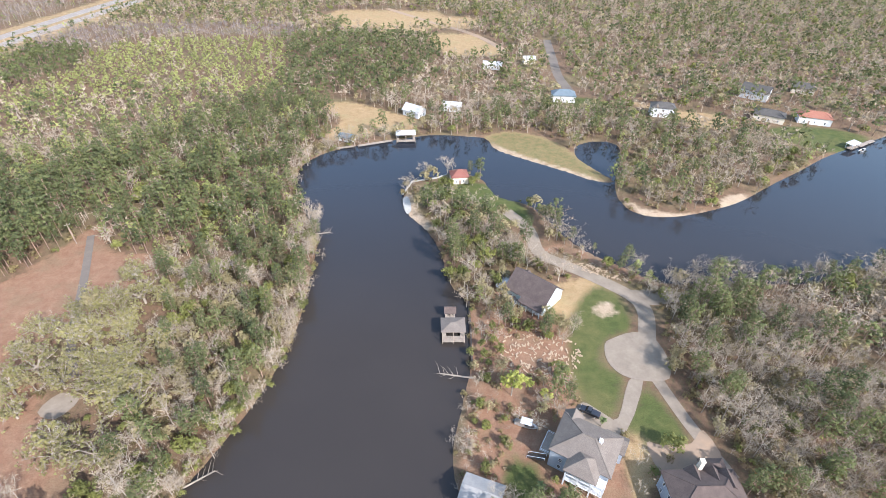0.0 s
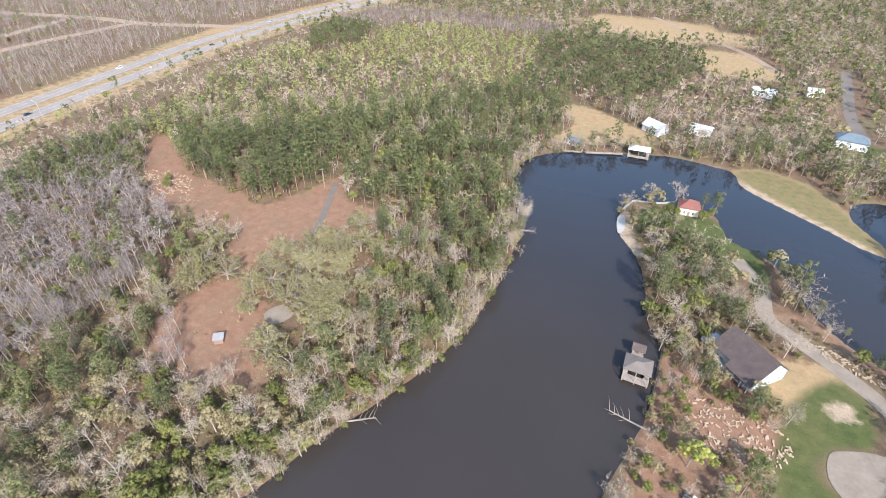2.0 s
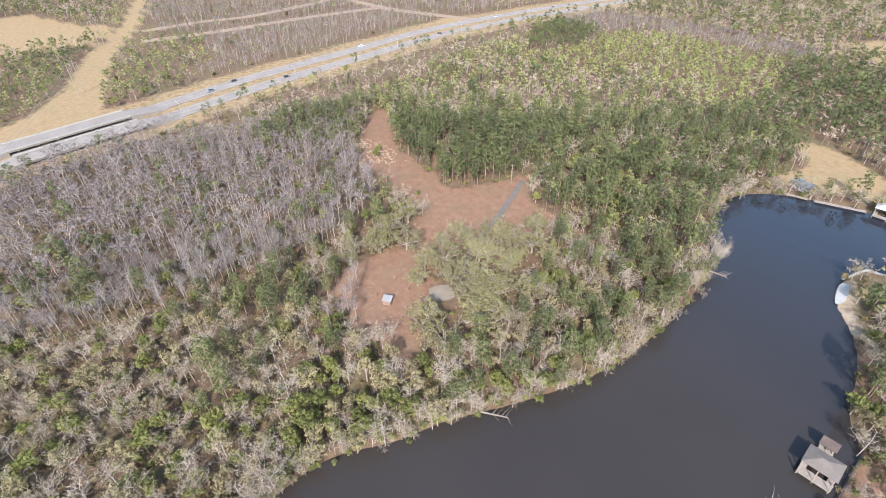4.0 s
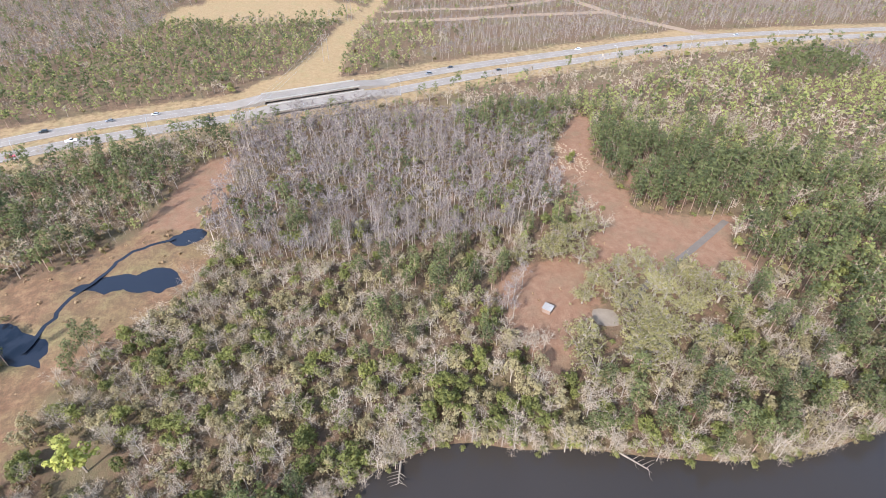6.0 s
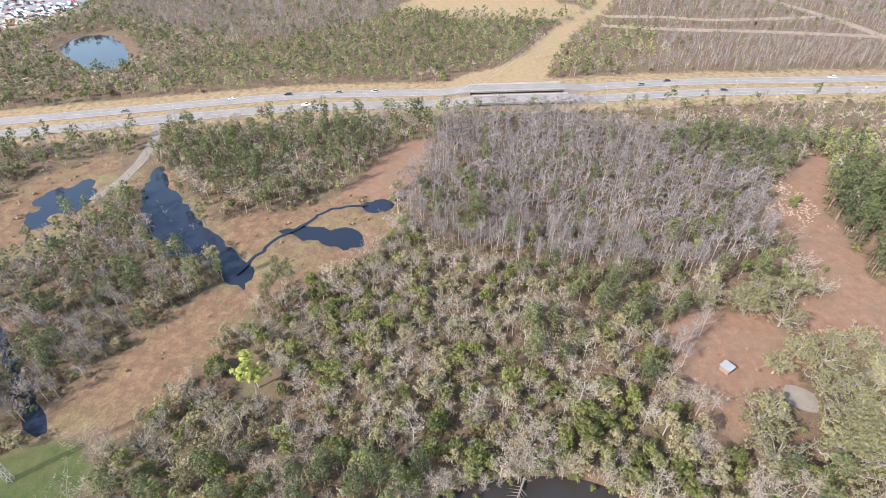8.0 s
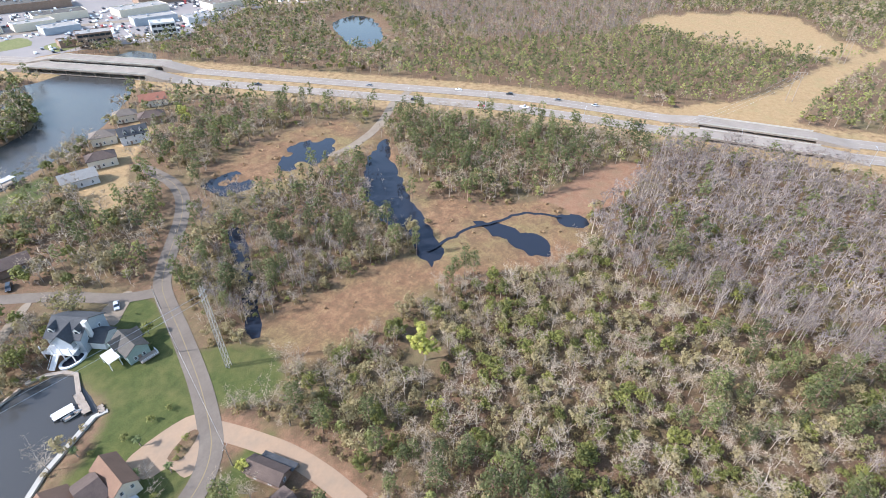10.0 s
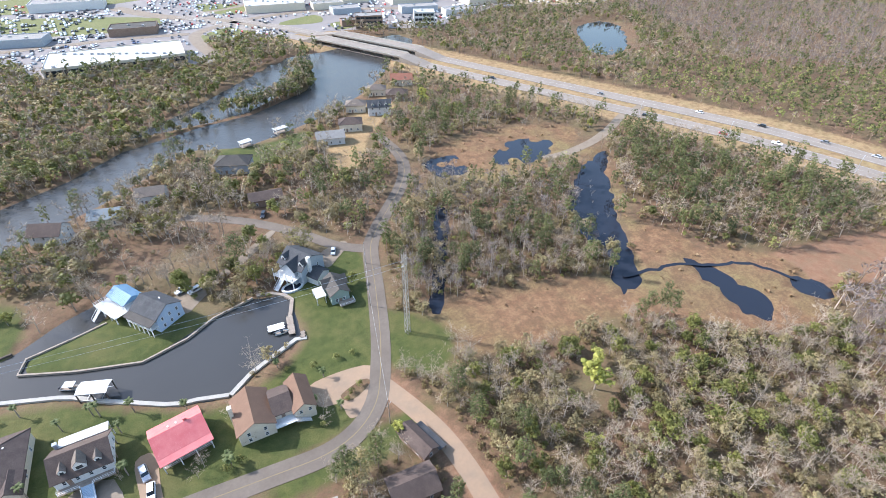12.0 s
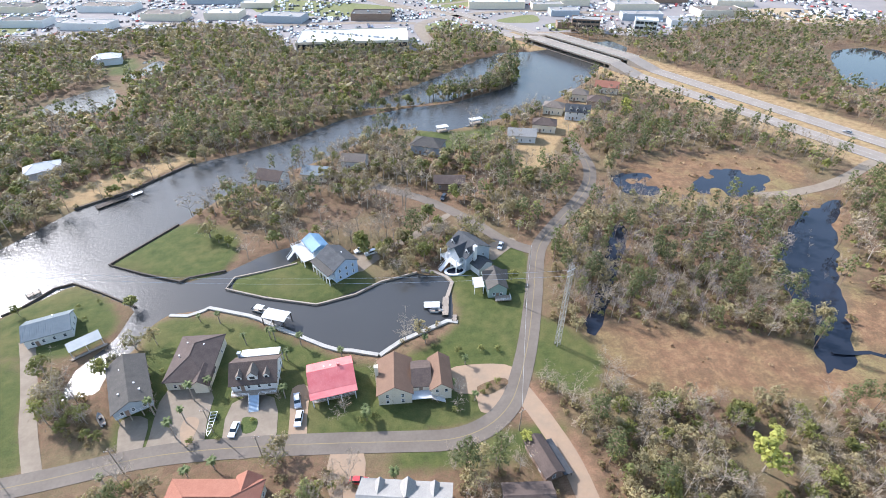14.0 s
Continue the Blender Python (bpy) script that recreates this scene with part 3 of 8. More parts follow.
def round_shape(height, spread, clumps, per, size, low=0.3, trunk=0.18, limbs=5):
    """A rounded crown of many small leaf clumps on a forked trunk."""
    t = Shape()
    if limbs:
        t.limb((0, 0, -0.3), (0, 0, height * 0.6), trunk, trunk * 0.5, k=4)
    else:
        t.twig(np.array([0, 0, -0.3]), np.array([0, 0, height * 0.7]), trunk * 1.2, 0)
    lobes = [np.array([rng.uniform(-0.42, 0.42) * spread, rng.uniform(-0.42, 0.42) * spread, height * rng.uniform(0.5, 0.74)]) for _ in range(4)]
    for i in range(limbs):
        t.limb((0, 0, height * 0.3), lobes[i % 4], trunk * 0.5, 0.05)
    if not limbs:
        # a dome of overlapping round lobes
        for i in range(clumps):
            a, r = i * 2.4 + rng.uniform(-0.4, 0.4), spread * 0.52 * (0.25 + 0.75 * (i + 0.5) / clumps)
            t.leaves((np.cos(a) * r, np.sin(a) * r, height * (0.68 - 0.26 * i / clumps + rng.uniform(-0.05, 0.05))), spread * 0.54, per, size, flat=0.8)
        return t.done()
    for i in range(clumps):
        c = lobes[i % 4]
        d = rng.normal(size=3) + (0, 0, 0.2)
        d /= np.linalg.norm(d)
        p = c + d * (spread * 0.6, spread * 0.6, height * 0.22) * rng.uniform(0.6, 1.0)
        p[2] = max(p[2], height * low * 0.6)
        t.leaves(p, spread * (0.24 if clumps > 20 else 0.36), per, size)
    return t.done()


def oak_shape(height, spread, limbs, clumps, per, size, twigs, sprays):
    """A wide sprawling oak: pale crooked limbs and thin olive leaves."""
    t = Shape()
    t.limb((0, 0, -0.3), (0, 0, height * 0.3), 0.42, 0.34, k=5)
    tips = []
    for i in range(limbs):
        a = i * 2.4 + rng.uniform(-0.4, 0.4)
        r = spread * rng.uniform(0.45, 0.95)
        base = np.array([0, 0, height * rng.uniform(0.2, 0.34)])
        mid = np.array([np.cos(a) * r * 0.5, np.sin(a) * r * 0.5, height * rng.uniform(0.5, 0.65)])
        end = np.array([np.cos(a + 0.3) * r, np.sin(a + 0.3) * r, height * rng.uniform(0.6, 0.9)])
        t.limb(base, mid, 0.24, 0.15)
        t.limb(mid, end, 0.15, 0.05)
        for k in range(twigs):
            s = rng.uniform(0, 1)
            p = mid + (end - mid) * s
            q = p + rng.normal(size=3) * 0.17 * spread + np.array([0, 0, 0.1 * spread])
            t.twig(p, q, 0.08, 0)
            tips.append(q)
            t.sprays(q, 0.1 * spread, sprays, 0.14 * spread, 0.09, 0)
    for i in range(clumps):
        t.leaves(tips[i % len(tips)], spread * 0.15, per, size)
    return t.done()


def palm_shape(height):
    t = Shape()
    t.limb((0, 0, -0.2), (0.1, 0, height), 0.2, 0.16, k=6)
    for i in range(22):
        a, e = i * 2.4, rng.uniform(-0.3, 0.9)
        p = np.array([0.1, 0, height])
        for s in range(3):
            q = p + np.array([np.cos(a) * math.cos(e), np.sin(a) * math.cos(e), math.sin(e)]) * 0.6
            u = np.array([-np.sin(a), np.cos(a), 0]) * (0.34, 0.36, 0.2)[s]
            u2 = np.array([-np.sin(a), np.cos(a), 0]) * (0.36, 0.2, 0.02)[s]
            t.add([p - u, p + u, q + u2, q - u2], [(0, 1, 2), (0, 2, 3)], 1)
            p, e = q, e - 0.55
    return t.done()


# kind: (near, middle, far) lists of shapes
SHAPES = {
    "bare": ([bare_shape(rng.uniform(8.5, 12), rng.uniform(3.4, 4.6), 10, 5, 7, 0.95, 0.10) for _ in range(6)],
             [bare_shape(11, 4.2, 7, 2, 6, 1.4, 0.26, 0.18) for _ in range(5)], [bare_shape(10.5, 4.0, 3, 2, 4, 2.1, 0.62, 0.2, k=0) for _ in range(5)]),
    "swamp": ([bare_shape(rng.uniform(13, 16), rng.uniform(2.2, 3.0), 12, 4, 6, 0.95, 0.10, 0.14, 0.3, 1.5) for _ in range(4)],
              [bare_shape(14, 2.6, 8, 2, 5, 1.4, 0.26, 0.17, 0.3, 1.5, 0) for _ in range(5)], [bare_shape(14, 2.9, 4, 2, 3, 2.0, 0.56, 0.2, 0.3, 1.5, k=0) for _ in range(5)]),
    "pine": ([pine_shape(rng.uniform(13, 17), rng.uniform(2.6, 3.3), 34, 15, 0.46) for _ in range(4)],
             [pine_shape(rng.uniform(13, 16), 3.0, 18, 8, 0.72, 0.42, 3) for _ in range(6)], [pine_shape(rng.uniform(12, 15), 3.0, 5, 6, 1.35, 0.5, 0) for _ in range(6)]),
    "young": ([pine_shape(9, 2.2, 20, 13, 0.46, 0.2)], [pine_shape(9, 2.4, 9, 7, 0.8, 0.25, 3) for _ in range(5)], [pine_shape(9, 2.5, 4, 5, 1.25, 0.35, 0) for _ in range(5)]),
    "evergreen": ([round_shape(rng.uniform(7, 9.5), rng.uniform(2.9, 3.9), 44, 12, 0.5) for _ in range(4)],
                  [round_shape(8.5, 3.4, 6, 26, 0.8, limbs=0) for _ in range(5)], [round_shape(8.5, 3.5, 4, 9, 1.5, limbs=0) for _ in range(5)]),
    "leafing": ([round_shape(rng.uniform(8, 11), rng.uniform(3.1, 4.2), 44, 9, 0.46, 0.3, 0.17, 8) for _ in range(4)],
                [round_shape(9.5, 3.6, 6, 22, 0.75, limbs=0) for _ in range(5)], [round_shape(9.5, 3.7, 4, 8, 1.45, limbs=0) for _ in range(5)]),
    "oak": ([oak_shape(rng.uniform(8, 9.5), rng.uniform(5.2, 7.0), 12, 100, 8, 0.48, 9, 5) for _ in range(4)],
            [oak_shape(9.5, 6, 8, 36, 7, 0.85, 4, 3) for _ in range(3)], [round_shape(9.5, 5.0, 6, 8, 1.5, limbs=0) for _ in range(2)]),
    "shrub": ([round_shape(2.8, 1.7, 6, 18, 0.38, 0.1, 0.06, 0) for _ in range(3)], [round_shape(3.0, 2.0, 4, 9, 0.75, 0.1, 0.06, 0) for _ in range(3)], [round_shape(3.6, 2.4, 4, 4, 1.3, 0.1, 0.06, 0)]),
    "bud": ([round_shape(8, 2.8, 44, 14, 0.45, limbs=6) for _ in range(3)], [round_shape(8, 2.8, 6, 22, 0.75, limbs=0) for _ in range(2)], [round_shape(8, 3.0, 4, 9, 1.4, limbs=0)]),
    "thicket": ([round_shape(2.0, 2.1, 4, 10, 0.55, 0.05, 0.05, 0) for _ in range(4)], [round_shape(2.6, 2.6, 4, 4, 1.1, 0.05, 0.05, 0) for _ in range(3)], [round_shape(2.8, 2.6, 3, 4, 1.6, 0.05, 0.05, 0)]),
    "brush": ([bare_shape(rng.uniform(3.5, 5), 2.2, 7, 2, 5, 0.75, 0.09, 0.06, 0.08, 1.1) for _ in range(5)], [bare_shape(4.5, 2.3, 5, 2, 3, 1.1, 0.2, 0.08, 0.08, 1.1, 0) for _ in range(3)], [bare_shape(4.5, 2.6, 3, 2, 3, 1.5, 0.5, 0.1, 0.1, 1.0, 0) for _ in range(2)]),
    "reed": ([round_shape(0.4, 1.0, 4, 3, 0.5, 0.05, 0.03, 0) for _ in range(4)], [round_shape(0.5, 1.5, 4, 2, 0.9, 0.05, 0.03, 0) for _ in range(3)], [round_shape(1.0, 1.7, 3, 2, 1.4, 0.05, 0.03, 0)]),
}
LOOK = {  # thing's name, wood, leaves, label, category
    "bare": ("bare_tree", BARK, TWIG, "leafless grey-brown tree with fine twigs", "bare tree"),
    "swamp": ("swamp_tree", BARK, SWAMP_TWIG, "tall slim leafless pale grey swamp tree", "bare tree"),
    "pine": ("pine_tree", PINE_BARK, NEEDLES, "tall dark green pine with a bare brown trunk", "pine tree"),
    "young": ("young_pine", PINE_BARK, YOUNG, "young yellow-green pine in the woods", "pine tree"),
    "evergreen": ("evergreen_tree", BARK, LEAVES, "rounded green evergreen tree in the woods", "tree"),
    "oak": ("oak_tree", BARK, OLIVE, "wide sprawling oak with pale limbs and olive leaves", "oak tree"),
    "leafing": ("leafing_tree", BARK, PALE_LEAVES, "rounded tree with thin pale olive spring leaves", "tree"),
    "reed": ("marsh_grass_clump", REED, REED, "low clump of tan marsh grass", "marsh grass"),
    "shrub": ("shrub", BARK, LEAVES, "low rounded green shrub", "shrub"),
    "bud": ("spring_tree", BARK, BUDS, "tree with bright yellow-green spring leaves", "tree"),
    "thicket": ("undergrowth_bush", BARK, THICKET, "low brown and olive undergrowth bush", "bush"),
    "brush": ("bare_bush", BARK, TWIG, "leafless twiggy brown bush in undergrowth", "bush"),
}

# ---------- woods: where which trees stand ----------
WOODS = [  # outline, share of each kind, spacing factor, size
    ("plantation", [(-242, 153), (-220, 138), (-200, 132), (-178, 130), (-160, 136), (-152, 131), (-147, 154), (-154, 190), (-151, 217), (-147, 253), (-137, 278), (-144, 262), (-162, 230), (-187, 206), (-206, 189), (-219, 176), (-234, 162)], {"pine": 0.92, "bare": 0.08}, 0.8, 0.95),
    ("dark clump", [(-324, 381), (-311, 413), (-281, 414), (-264, 377), (-272, 338), (-290, 332)], {"pine": 0.95, "bare": 0.05}, 0.85, 0.85),
    ("dark pines", [(-262, 92), (-240, 100), (-228, 118), (-246, 140), (-268, 150), (-282, 128), (-276, 100)], {"pine": 0.75, "swamp": 0.25}, 0.95, 0.85),
    ("verge brush", [(-300, 40), (-322, 110), (-336, 200), (-346, 300), (-348, 385), (-322, 385), (-314, 300), (-300, 230), (-288, 170), (-282, 120), (-280, 60)], {"brush": 0.5, "bare": 0.34, "young": 0.1, "pine": 0.06}, 1.25, 0.75),
    ("mixed stand", [(-288, 160), (-264, 165), (-236, 162), (-206, 190), (-162, 231), (-138, 278), (-122, 305), (-170, 330), (-240, 315), (-300, 270)], {"young": 0.55, "bare": 0.3, "pine": 0.15}, 0.95, 0.85),
    ("young stand", [(-302, 265), (-240, 312), (-170, 328), (-122, 305), (-111, 355), (-135, 449), (-184, 456), (-230, 450), (-255, 434), (-275, 404), (-312, 380), (-318, 300)], {"young": 0.93, "bare": 0.07}, 0.82, 0.78),
    ("grey swath", [(-336, 431), (-319, 482), (-250, 500), (-145, 500), (-128, 459), (-235, 459), (-262, 443), (-289, 401)], {"swamp": 0.95, "young": 0.05}, 0.85, 0.7),
    ("north pines", [(-136, 457), (-80, 470), (-10, 468), (-2, 404), (-30, 337), (-66, 324), (-108, 345)], {"pine": 0.86, "bare": 0.14}, 0.95, 0.85),
    ("north bare wood", [(-66, 324), (-30, 337), (-2, 404), (24, 404), (40, 330), (20, 285), (-10, 284), (-60, 300)], {"bare": 0.7, "leafing": 0.15, "pine": 0.15}, 1.1, 0.85),
    ("shore pines", [(-152, 165), (-147, 253), (-137, 278), (-111, 348), (-66, 322), (-70, 262), (-74, 205), (-54, 165), (-100, 158), (-132, 160)], {"pine": 0.58, "young": 0.2, "bare": 0.17, "evergreen": 0.05}, 0.95, 0.9),
    ("shore mixed", [(-92, 130), (-54, 168), (-44, 143), (-43, 115), (-54, 72), (-62, 54), (-70, 44), (-84, 62), (-80, 92)], {"leafing": 0.26, "evergreen": 0.24, "bare": 0.32, "pine": 0.18}, 0.9, 0.9),
    ("grey swamp", [(-281, -30), (-316, 48), (-285, 135), (-213, 117), (-160, 90), (-158, 10), (-185, -42)], {"swamp": 0.90, "pine": 0.04, "evergreen": 0.06}, 0.8, 1.0),
    ("pine point", [(-258, -182), (-257, -165), (-279, -127), (-294, -95), (-296, -50), (-274, -47), (-234, -66), (-216, -80), (-190, -90), (-179, -100), (-207, -133), (-222, -160)], {"pine": 0.5, "bare": 0.28, "leafing": 0.12, "brush": 0.1}, 0.95, 0.85),
    ("highway pines", [(-312, -196), (-330, -140), (-344, -111), (-356, -78), (-375, -45), (-385, -10), (-396, -4), (-426, 15), (-474, 34), (-507, 47), (-524, 50), (-534, -25), (-560, -100), (-511, -122), (-440, -200), (-400, -240), (-330, -230)], {"young": 0.46, "pine": 0.48, "bare": 0.06}, 0.86, 0.68),
    ("far grey wood", [(-511, -122), (-560, -100), (-598, -111), (-690, -95), (-760, -300), (-560, -420), (-470, -280), (-440, -205)], {"swamp": 0.62, "bare": 0.2, "pine": 0.18}, 1.0, 0.7),
    ("corridor pines", [(-386, 33), (-381, 48), (-392, 76), (-442, 110), (-484, 134), (-512, 136), (-512, 99), (-460, 60)], {"young": 0.6, "pine": 0.3, "bare": 0.1}, 1.15, 0.68),
    ("purple wood", [(-379, 118), (-385, 172), (-395, 225), (-393, 275), (-400, 333), (-439, 326), (-497, 308), (-503, 250), (-462, 176), (-409, 105)], {"swamp": 0.98, "young": 0.02}, 0.95, 0.6),
    ("old oaks", [(-150, 100), (-138, 62), (-100, 56), (-82, 64), (-78, 90), (-90, 125), (-120, 150), (-160, 130)], {"oak": 0.8, "bare": 0.1, "leafing": 0.1}, 1.75, 1.0),
    ("far purple wood", [(-400, 140), (-420, 320), (-415, 420), (-390, 640), (-760, 560), (-760, 160)], {"swamp": 0.85, "young": 0.05, "pine": 0.10}, 1.05, 0.65),
    ("far young pines", [(-420, 40), (-400, 130), (-560, 150), (-700, 160), (-700, 110), (-540, 62)], {"young": 0.7, "bare": 0.3}, 1.3, 0.65),
    ("swampy street wood", [(-78, -128), (-120, -112), (-150, -100), (-166, -140), (-160, -180), (-120, -195), (-92, -176)], {"swamp": 0.3, "bare": 0.22, "pine": 0.26, "leafing": 0.22}, 0.95, 0.8),
    ("marsh brush", [(-140, -185), (-150, -228), (-215, -230), (-240, -205), (-212, -178)], {"brush": 0.45, "bare": 0.2, "leafing": 0.2, "pine": 0.15}, 1.4, 0.85),
    ("creek brush", [(-70, -118), (-140, -70), (-200, -40), (-180, 10), (-90, -10), (-72, -60)], {"bare": 0.40, "leafing": 0.20, "evergreen": 0.26, "brush": 0.08, "shrub": 0.06}, 0.85, 0.85),
    ("shore greens", [(-104, -10), (-72, -6), (-74, 40), (-60, 70), (-82, 70), (-104, 40)], {"evergreen": 0.45, "leafing": 0.25, "bare": 0.3}, 0.85, 0.9),
    ("open grove", [(40, -182), (20, -186), (0, -182), (-30, -186), (-56, -196), (-44, -216), (-20, -222), (10, -214), (34, -200)], {"bare": 0.86, "evergreen": 0.14}, 1.9, 1.0),
    ("village trees", [(130, -100), (-60, -170), (-80, -230), (-180, -330), (-100, -310), (0, -268), (64, -222), (40, -190), (130, -150)], {"bare": 0.46, "leafing": 0.24, "pine": 0.06, "evergreen": 0.18, "oak": 0.06}, 1.12, 0.95),
    ("river wood", [(130, -216), (60, -282), (-10, -320), (-90, -345), (-150, -420), (-100, -520), (150, -480), (300, -300)], {"bare": 0.22, "leafing": 0.34, "pine": 0.12, "evergreen": 0.32}, 0.88, 0.95),
    ("town edge", [(-100, -470), (-180, -495), (200, -620), (260, -420), (140, -440)], {"evergreen": 0.4, "leafing": 0.3, "bare": 0.3}, 1.1, 0.95),
    ("yard thicket", [(92, -151), (82, -142), (82, -128), (64, -118), (60, -108), (80, -108), (88, -124)], {"bare": 0.6, "evergreen": 0.3, "brush": 0.1}, 1.15, 0.75),
    ("east wood", [(76, 46), (76, 100), (84, 138), (140, 141), (260, 180), (260, 40)], {"bare": 0.70, "evergreen": 0.06, "leafing": 0.07, "pine": 0.17}, 0.95, 0.95),
    ("peninsula brush", [(4, 60), (6, 118), (22, 118), (30, 104), (30, 62)], {"brush": 0.42, "leafing": 0.2, "bare": 0.23, "evergreen": 0.15}, 1.15, 0.6),
    ("peninsula", [(4, 120), (-6, 176), (-16, 190), (-6, 218), (25, 220), (60, 165), (52, 150), (30, 155), (12, 140)], {"bare": 0.42, "leafing": 0.2, "evergreen": 0.26, "pine": 0.12}, 0.82, 0.95),
]
WOODS = [(n, smooth(p, True, 3), mixd, s, z) for n, p, mixd, s, z in WOODS]
DEFAULT = ({"bare": 0.40, "leafing": 0.17, "pine": 0.27, "evergreen": 0.10, "young": 0.06}, 1.12, 0.85)
TOWN_EDGE = [(330, -575), (273, -562), (233, -562), (161, -576), (128, -591), (62, -562), (42, -540), (26, -498), (19, -485), (-84, -455), (-103, -470), (-105, -515), (-150, -505), (-185, -500), (-215, -492), (-262, -474), (-302, -450), (-345, -466), (-440, -498), (-470, -468), (-535, -440), (-610, -480), (-680, -640), (-300, -830), (200, -860), (430, -780)]
CLEAR = []       # outlines kept free of trees: (line, margin)
CLEAR.append((smooth(TOWN_EDGE, True, 3), 0.0))
for kind, margin in (("dirt", -1.0), ("marsh", 0.5), ("dry", 0.5), ("lawn", 0.5), ("sand", 0.5)):
    CLEAR += [(p, margin) for p in COVER_LINES[kind] if np.hypot(*(p.mean(0) - (27, 95))) > 10]
CLEAR += [(POND_LINES[list(PONDS).index(k)], 9.0) for k in ("west", "south", "pool")]
CLEAR += [(p, 4.5) for p in COVER_LINES["lawn"][:5]]
CLEAR.append((smooth([(56, -160), (62, -118), (58, -100), (30, -95), (-10, -90), (-40, -95), (-30, -118), (0, -140), (40, -168)], True, 3), 0.0))
CLEAR.append((smooth([(50, 78), (62, 96), (74, 104), (72, 118), (54, 116), (46, 100), (40, 88), (30, 76), (32, 64), (50, 62)], True, 3), 0.0))
FAR_ROADS = [smooth(p, False) for p in ([(-528, 96), (-518, 167), (-517, 226), (-508, 314)], [(-760, 270), (-591, 319), (-492, 336), (-439, 356), (-400, 372)], [(90, 345), (88, 380), (92, 430), (96, 480)], [(-566, 106), (-567, 163), (-558, 211), (-578, 316)])]
SOUTH_BANK = [(-37, -273), (-49, -289), (-69, -289), (-92, -296), (-121, -308), (-137, -309), (-158, -331), (-186, -355), (-207, -378)]
STRIPS = [*[(p, 8.0) for p in FAR_ROADS], (HIGHWAY, 31.0), (SOUTH_BANK, 6.0), (STREET, 6.0), (BRANCH, 5.0), (DIRT_TRACK, 6.0), (LANE, 5.5), (SOUTH_DRIVE, 4.0), (CROSS_ROAD, 8.0), (TRAIL, 3.0)]
KEEP_OFF = [(-96.3, -67.6, 7), (-103.3, -73.6, 5), (21.5, 91, 4), (27, 93, 3), (34, 70, 9), (29, 76, 8), (26, 67, 7), (44, 62, 8)]    # round spots kept free: (x, y, radius)

# ---------- building helpers ----------
SHINGLE_GREY = surface("grey roof shingles", (0.066, 0.06, 0.053), (0.105, 0.094, 0.082), 0.5, 0.9, 6.0)
SHINGLE_DARK = surface("dark slate shingles", (0.047, 0.049, 0.052), (0.086, 0.086, 0.089), 0.5, 0.85, 6.0)
SHINGLE_BROWN = surface("brown roof shingles", (0.078, 0.057, 0.048), (0.125, 0.092, 0.075), 0.5, 0.9, 6.0)
SHINGLE_TAN = surface("tan roof shingles", (0.175, 0.108, 0.072), (0.138, 0.084, 0.058), 0.4, 0.9, 6.0)
SHINGLE_ORANGE = surface("orange-brown roof shingles", (0.24, 0.10, 0.066), (0.29, 0.135, 0.09), 0.5, 0.9, 6.0)
SHINGLE_TAUPE = surface("taupe roof shingles", (0.135, 0.11, 0.09), (0.185, 0.153, 0.126), 0.5, 0.9, 6.0)
SHINGLE_PALE = surface("pale grey roof shingles", (0.235, 0.22, 0.20), (0.30, 0.282, 0.256), 0.5, 0.9, 6.0)
SHINGLE_UMBER = surface("umber roof shingles", (0.100, 0.080, 0.072), (0.142, 0.117, 0.105), 0.5, 0.9, 6.0)
METAL_RED = surface("faded red metal roof", (0.52, 0.115, 0.11), (0.60, 0.19, 0.17), 0.4, 0.45, 9.0, 0.1)
METAL_BLUE = surface("blue metal roof", (0.13, 0.235, 0.34), (0.17, 0.285, 0.39), 0.4, 0.65, 9.0, 0.1)
METAL_SLATE = surface("blue-grey metal roof", (0.085, 0.11, 0.122), (0.12, 0.145, 0.157), 0.4, 0.6, 9.0, 0.1)
METAL_WHITE = surface("white metal roof", (0.42, 0.415, 0.40), (0.36, 0.355, 0.34), 0.4, 0.55, 9.0, 0.1)
SIDING_WHITE = surface("white painted siding", (0.64, 0.63, 0.61), (0.56, 0.55, 0.53), 0.6, 0.7, 8.0, 0.15)
SIDING_CREAM = surface("cream siding", (0.66, 0.58, 0.45), (0.58, 0.50, 0.39), 0.6, 0.75, 8.0, 0.15)
SIDING_BLUE = surface("pale blue siding", (0.38, 0.46, 0.58), (0.32, 0.40, 0.52), 0.6, 0.7, 8.0, 0.15)
SIDING_GREY = surface("blue-grey siding", (0.36, 0.39, 0.42), (0.29, 0.32, 0.35), 0.6, 0.75, 8.0, 0.15)
SIDING_GREEN = surface("grey-green siding", (0.27, 0.33, 0.29), (0.22, 0.28, 0.25), 0.6, 0.75, 8.0, 0.15)
SIDING_PALE = surface("pale blue-green siding", (0.50, 0.55, 0.53), (0.43, 0.48, 0.46), 0.6, 0.75, 8.0, 0.15)
SIDING_BROWN = surface("brown board siding", (0.22, 0.15, 0.11), (0.30, 0.22, 0.17), 0.6, 0.85, 8.0, 0.2)
TRIM = surface("white trim", (0.66, 0.65, 0.63), (0.60, 0.59, 0.57), 1.0, 0.6, 12.0, 0.1)
TIMBER = surface("weathered timber", (0.25, 0.20, 0.155), (0.36, 0.30, 0.24), 0.8, 0.9, 9.0)
DARK_TIMBER = surface("dark wet timber", (0.07, 0.055, 0.045), (0.12, 0.095, 0.075), 0.8, 0.9, 9.0)
WALL_CAP = surface("pale seawall concrete", (0.38, 0.355, 0.31), (0.29, 0.27, 0.235), 0.4, 0.85, 5.0)
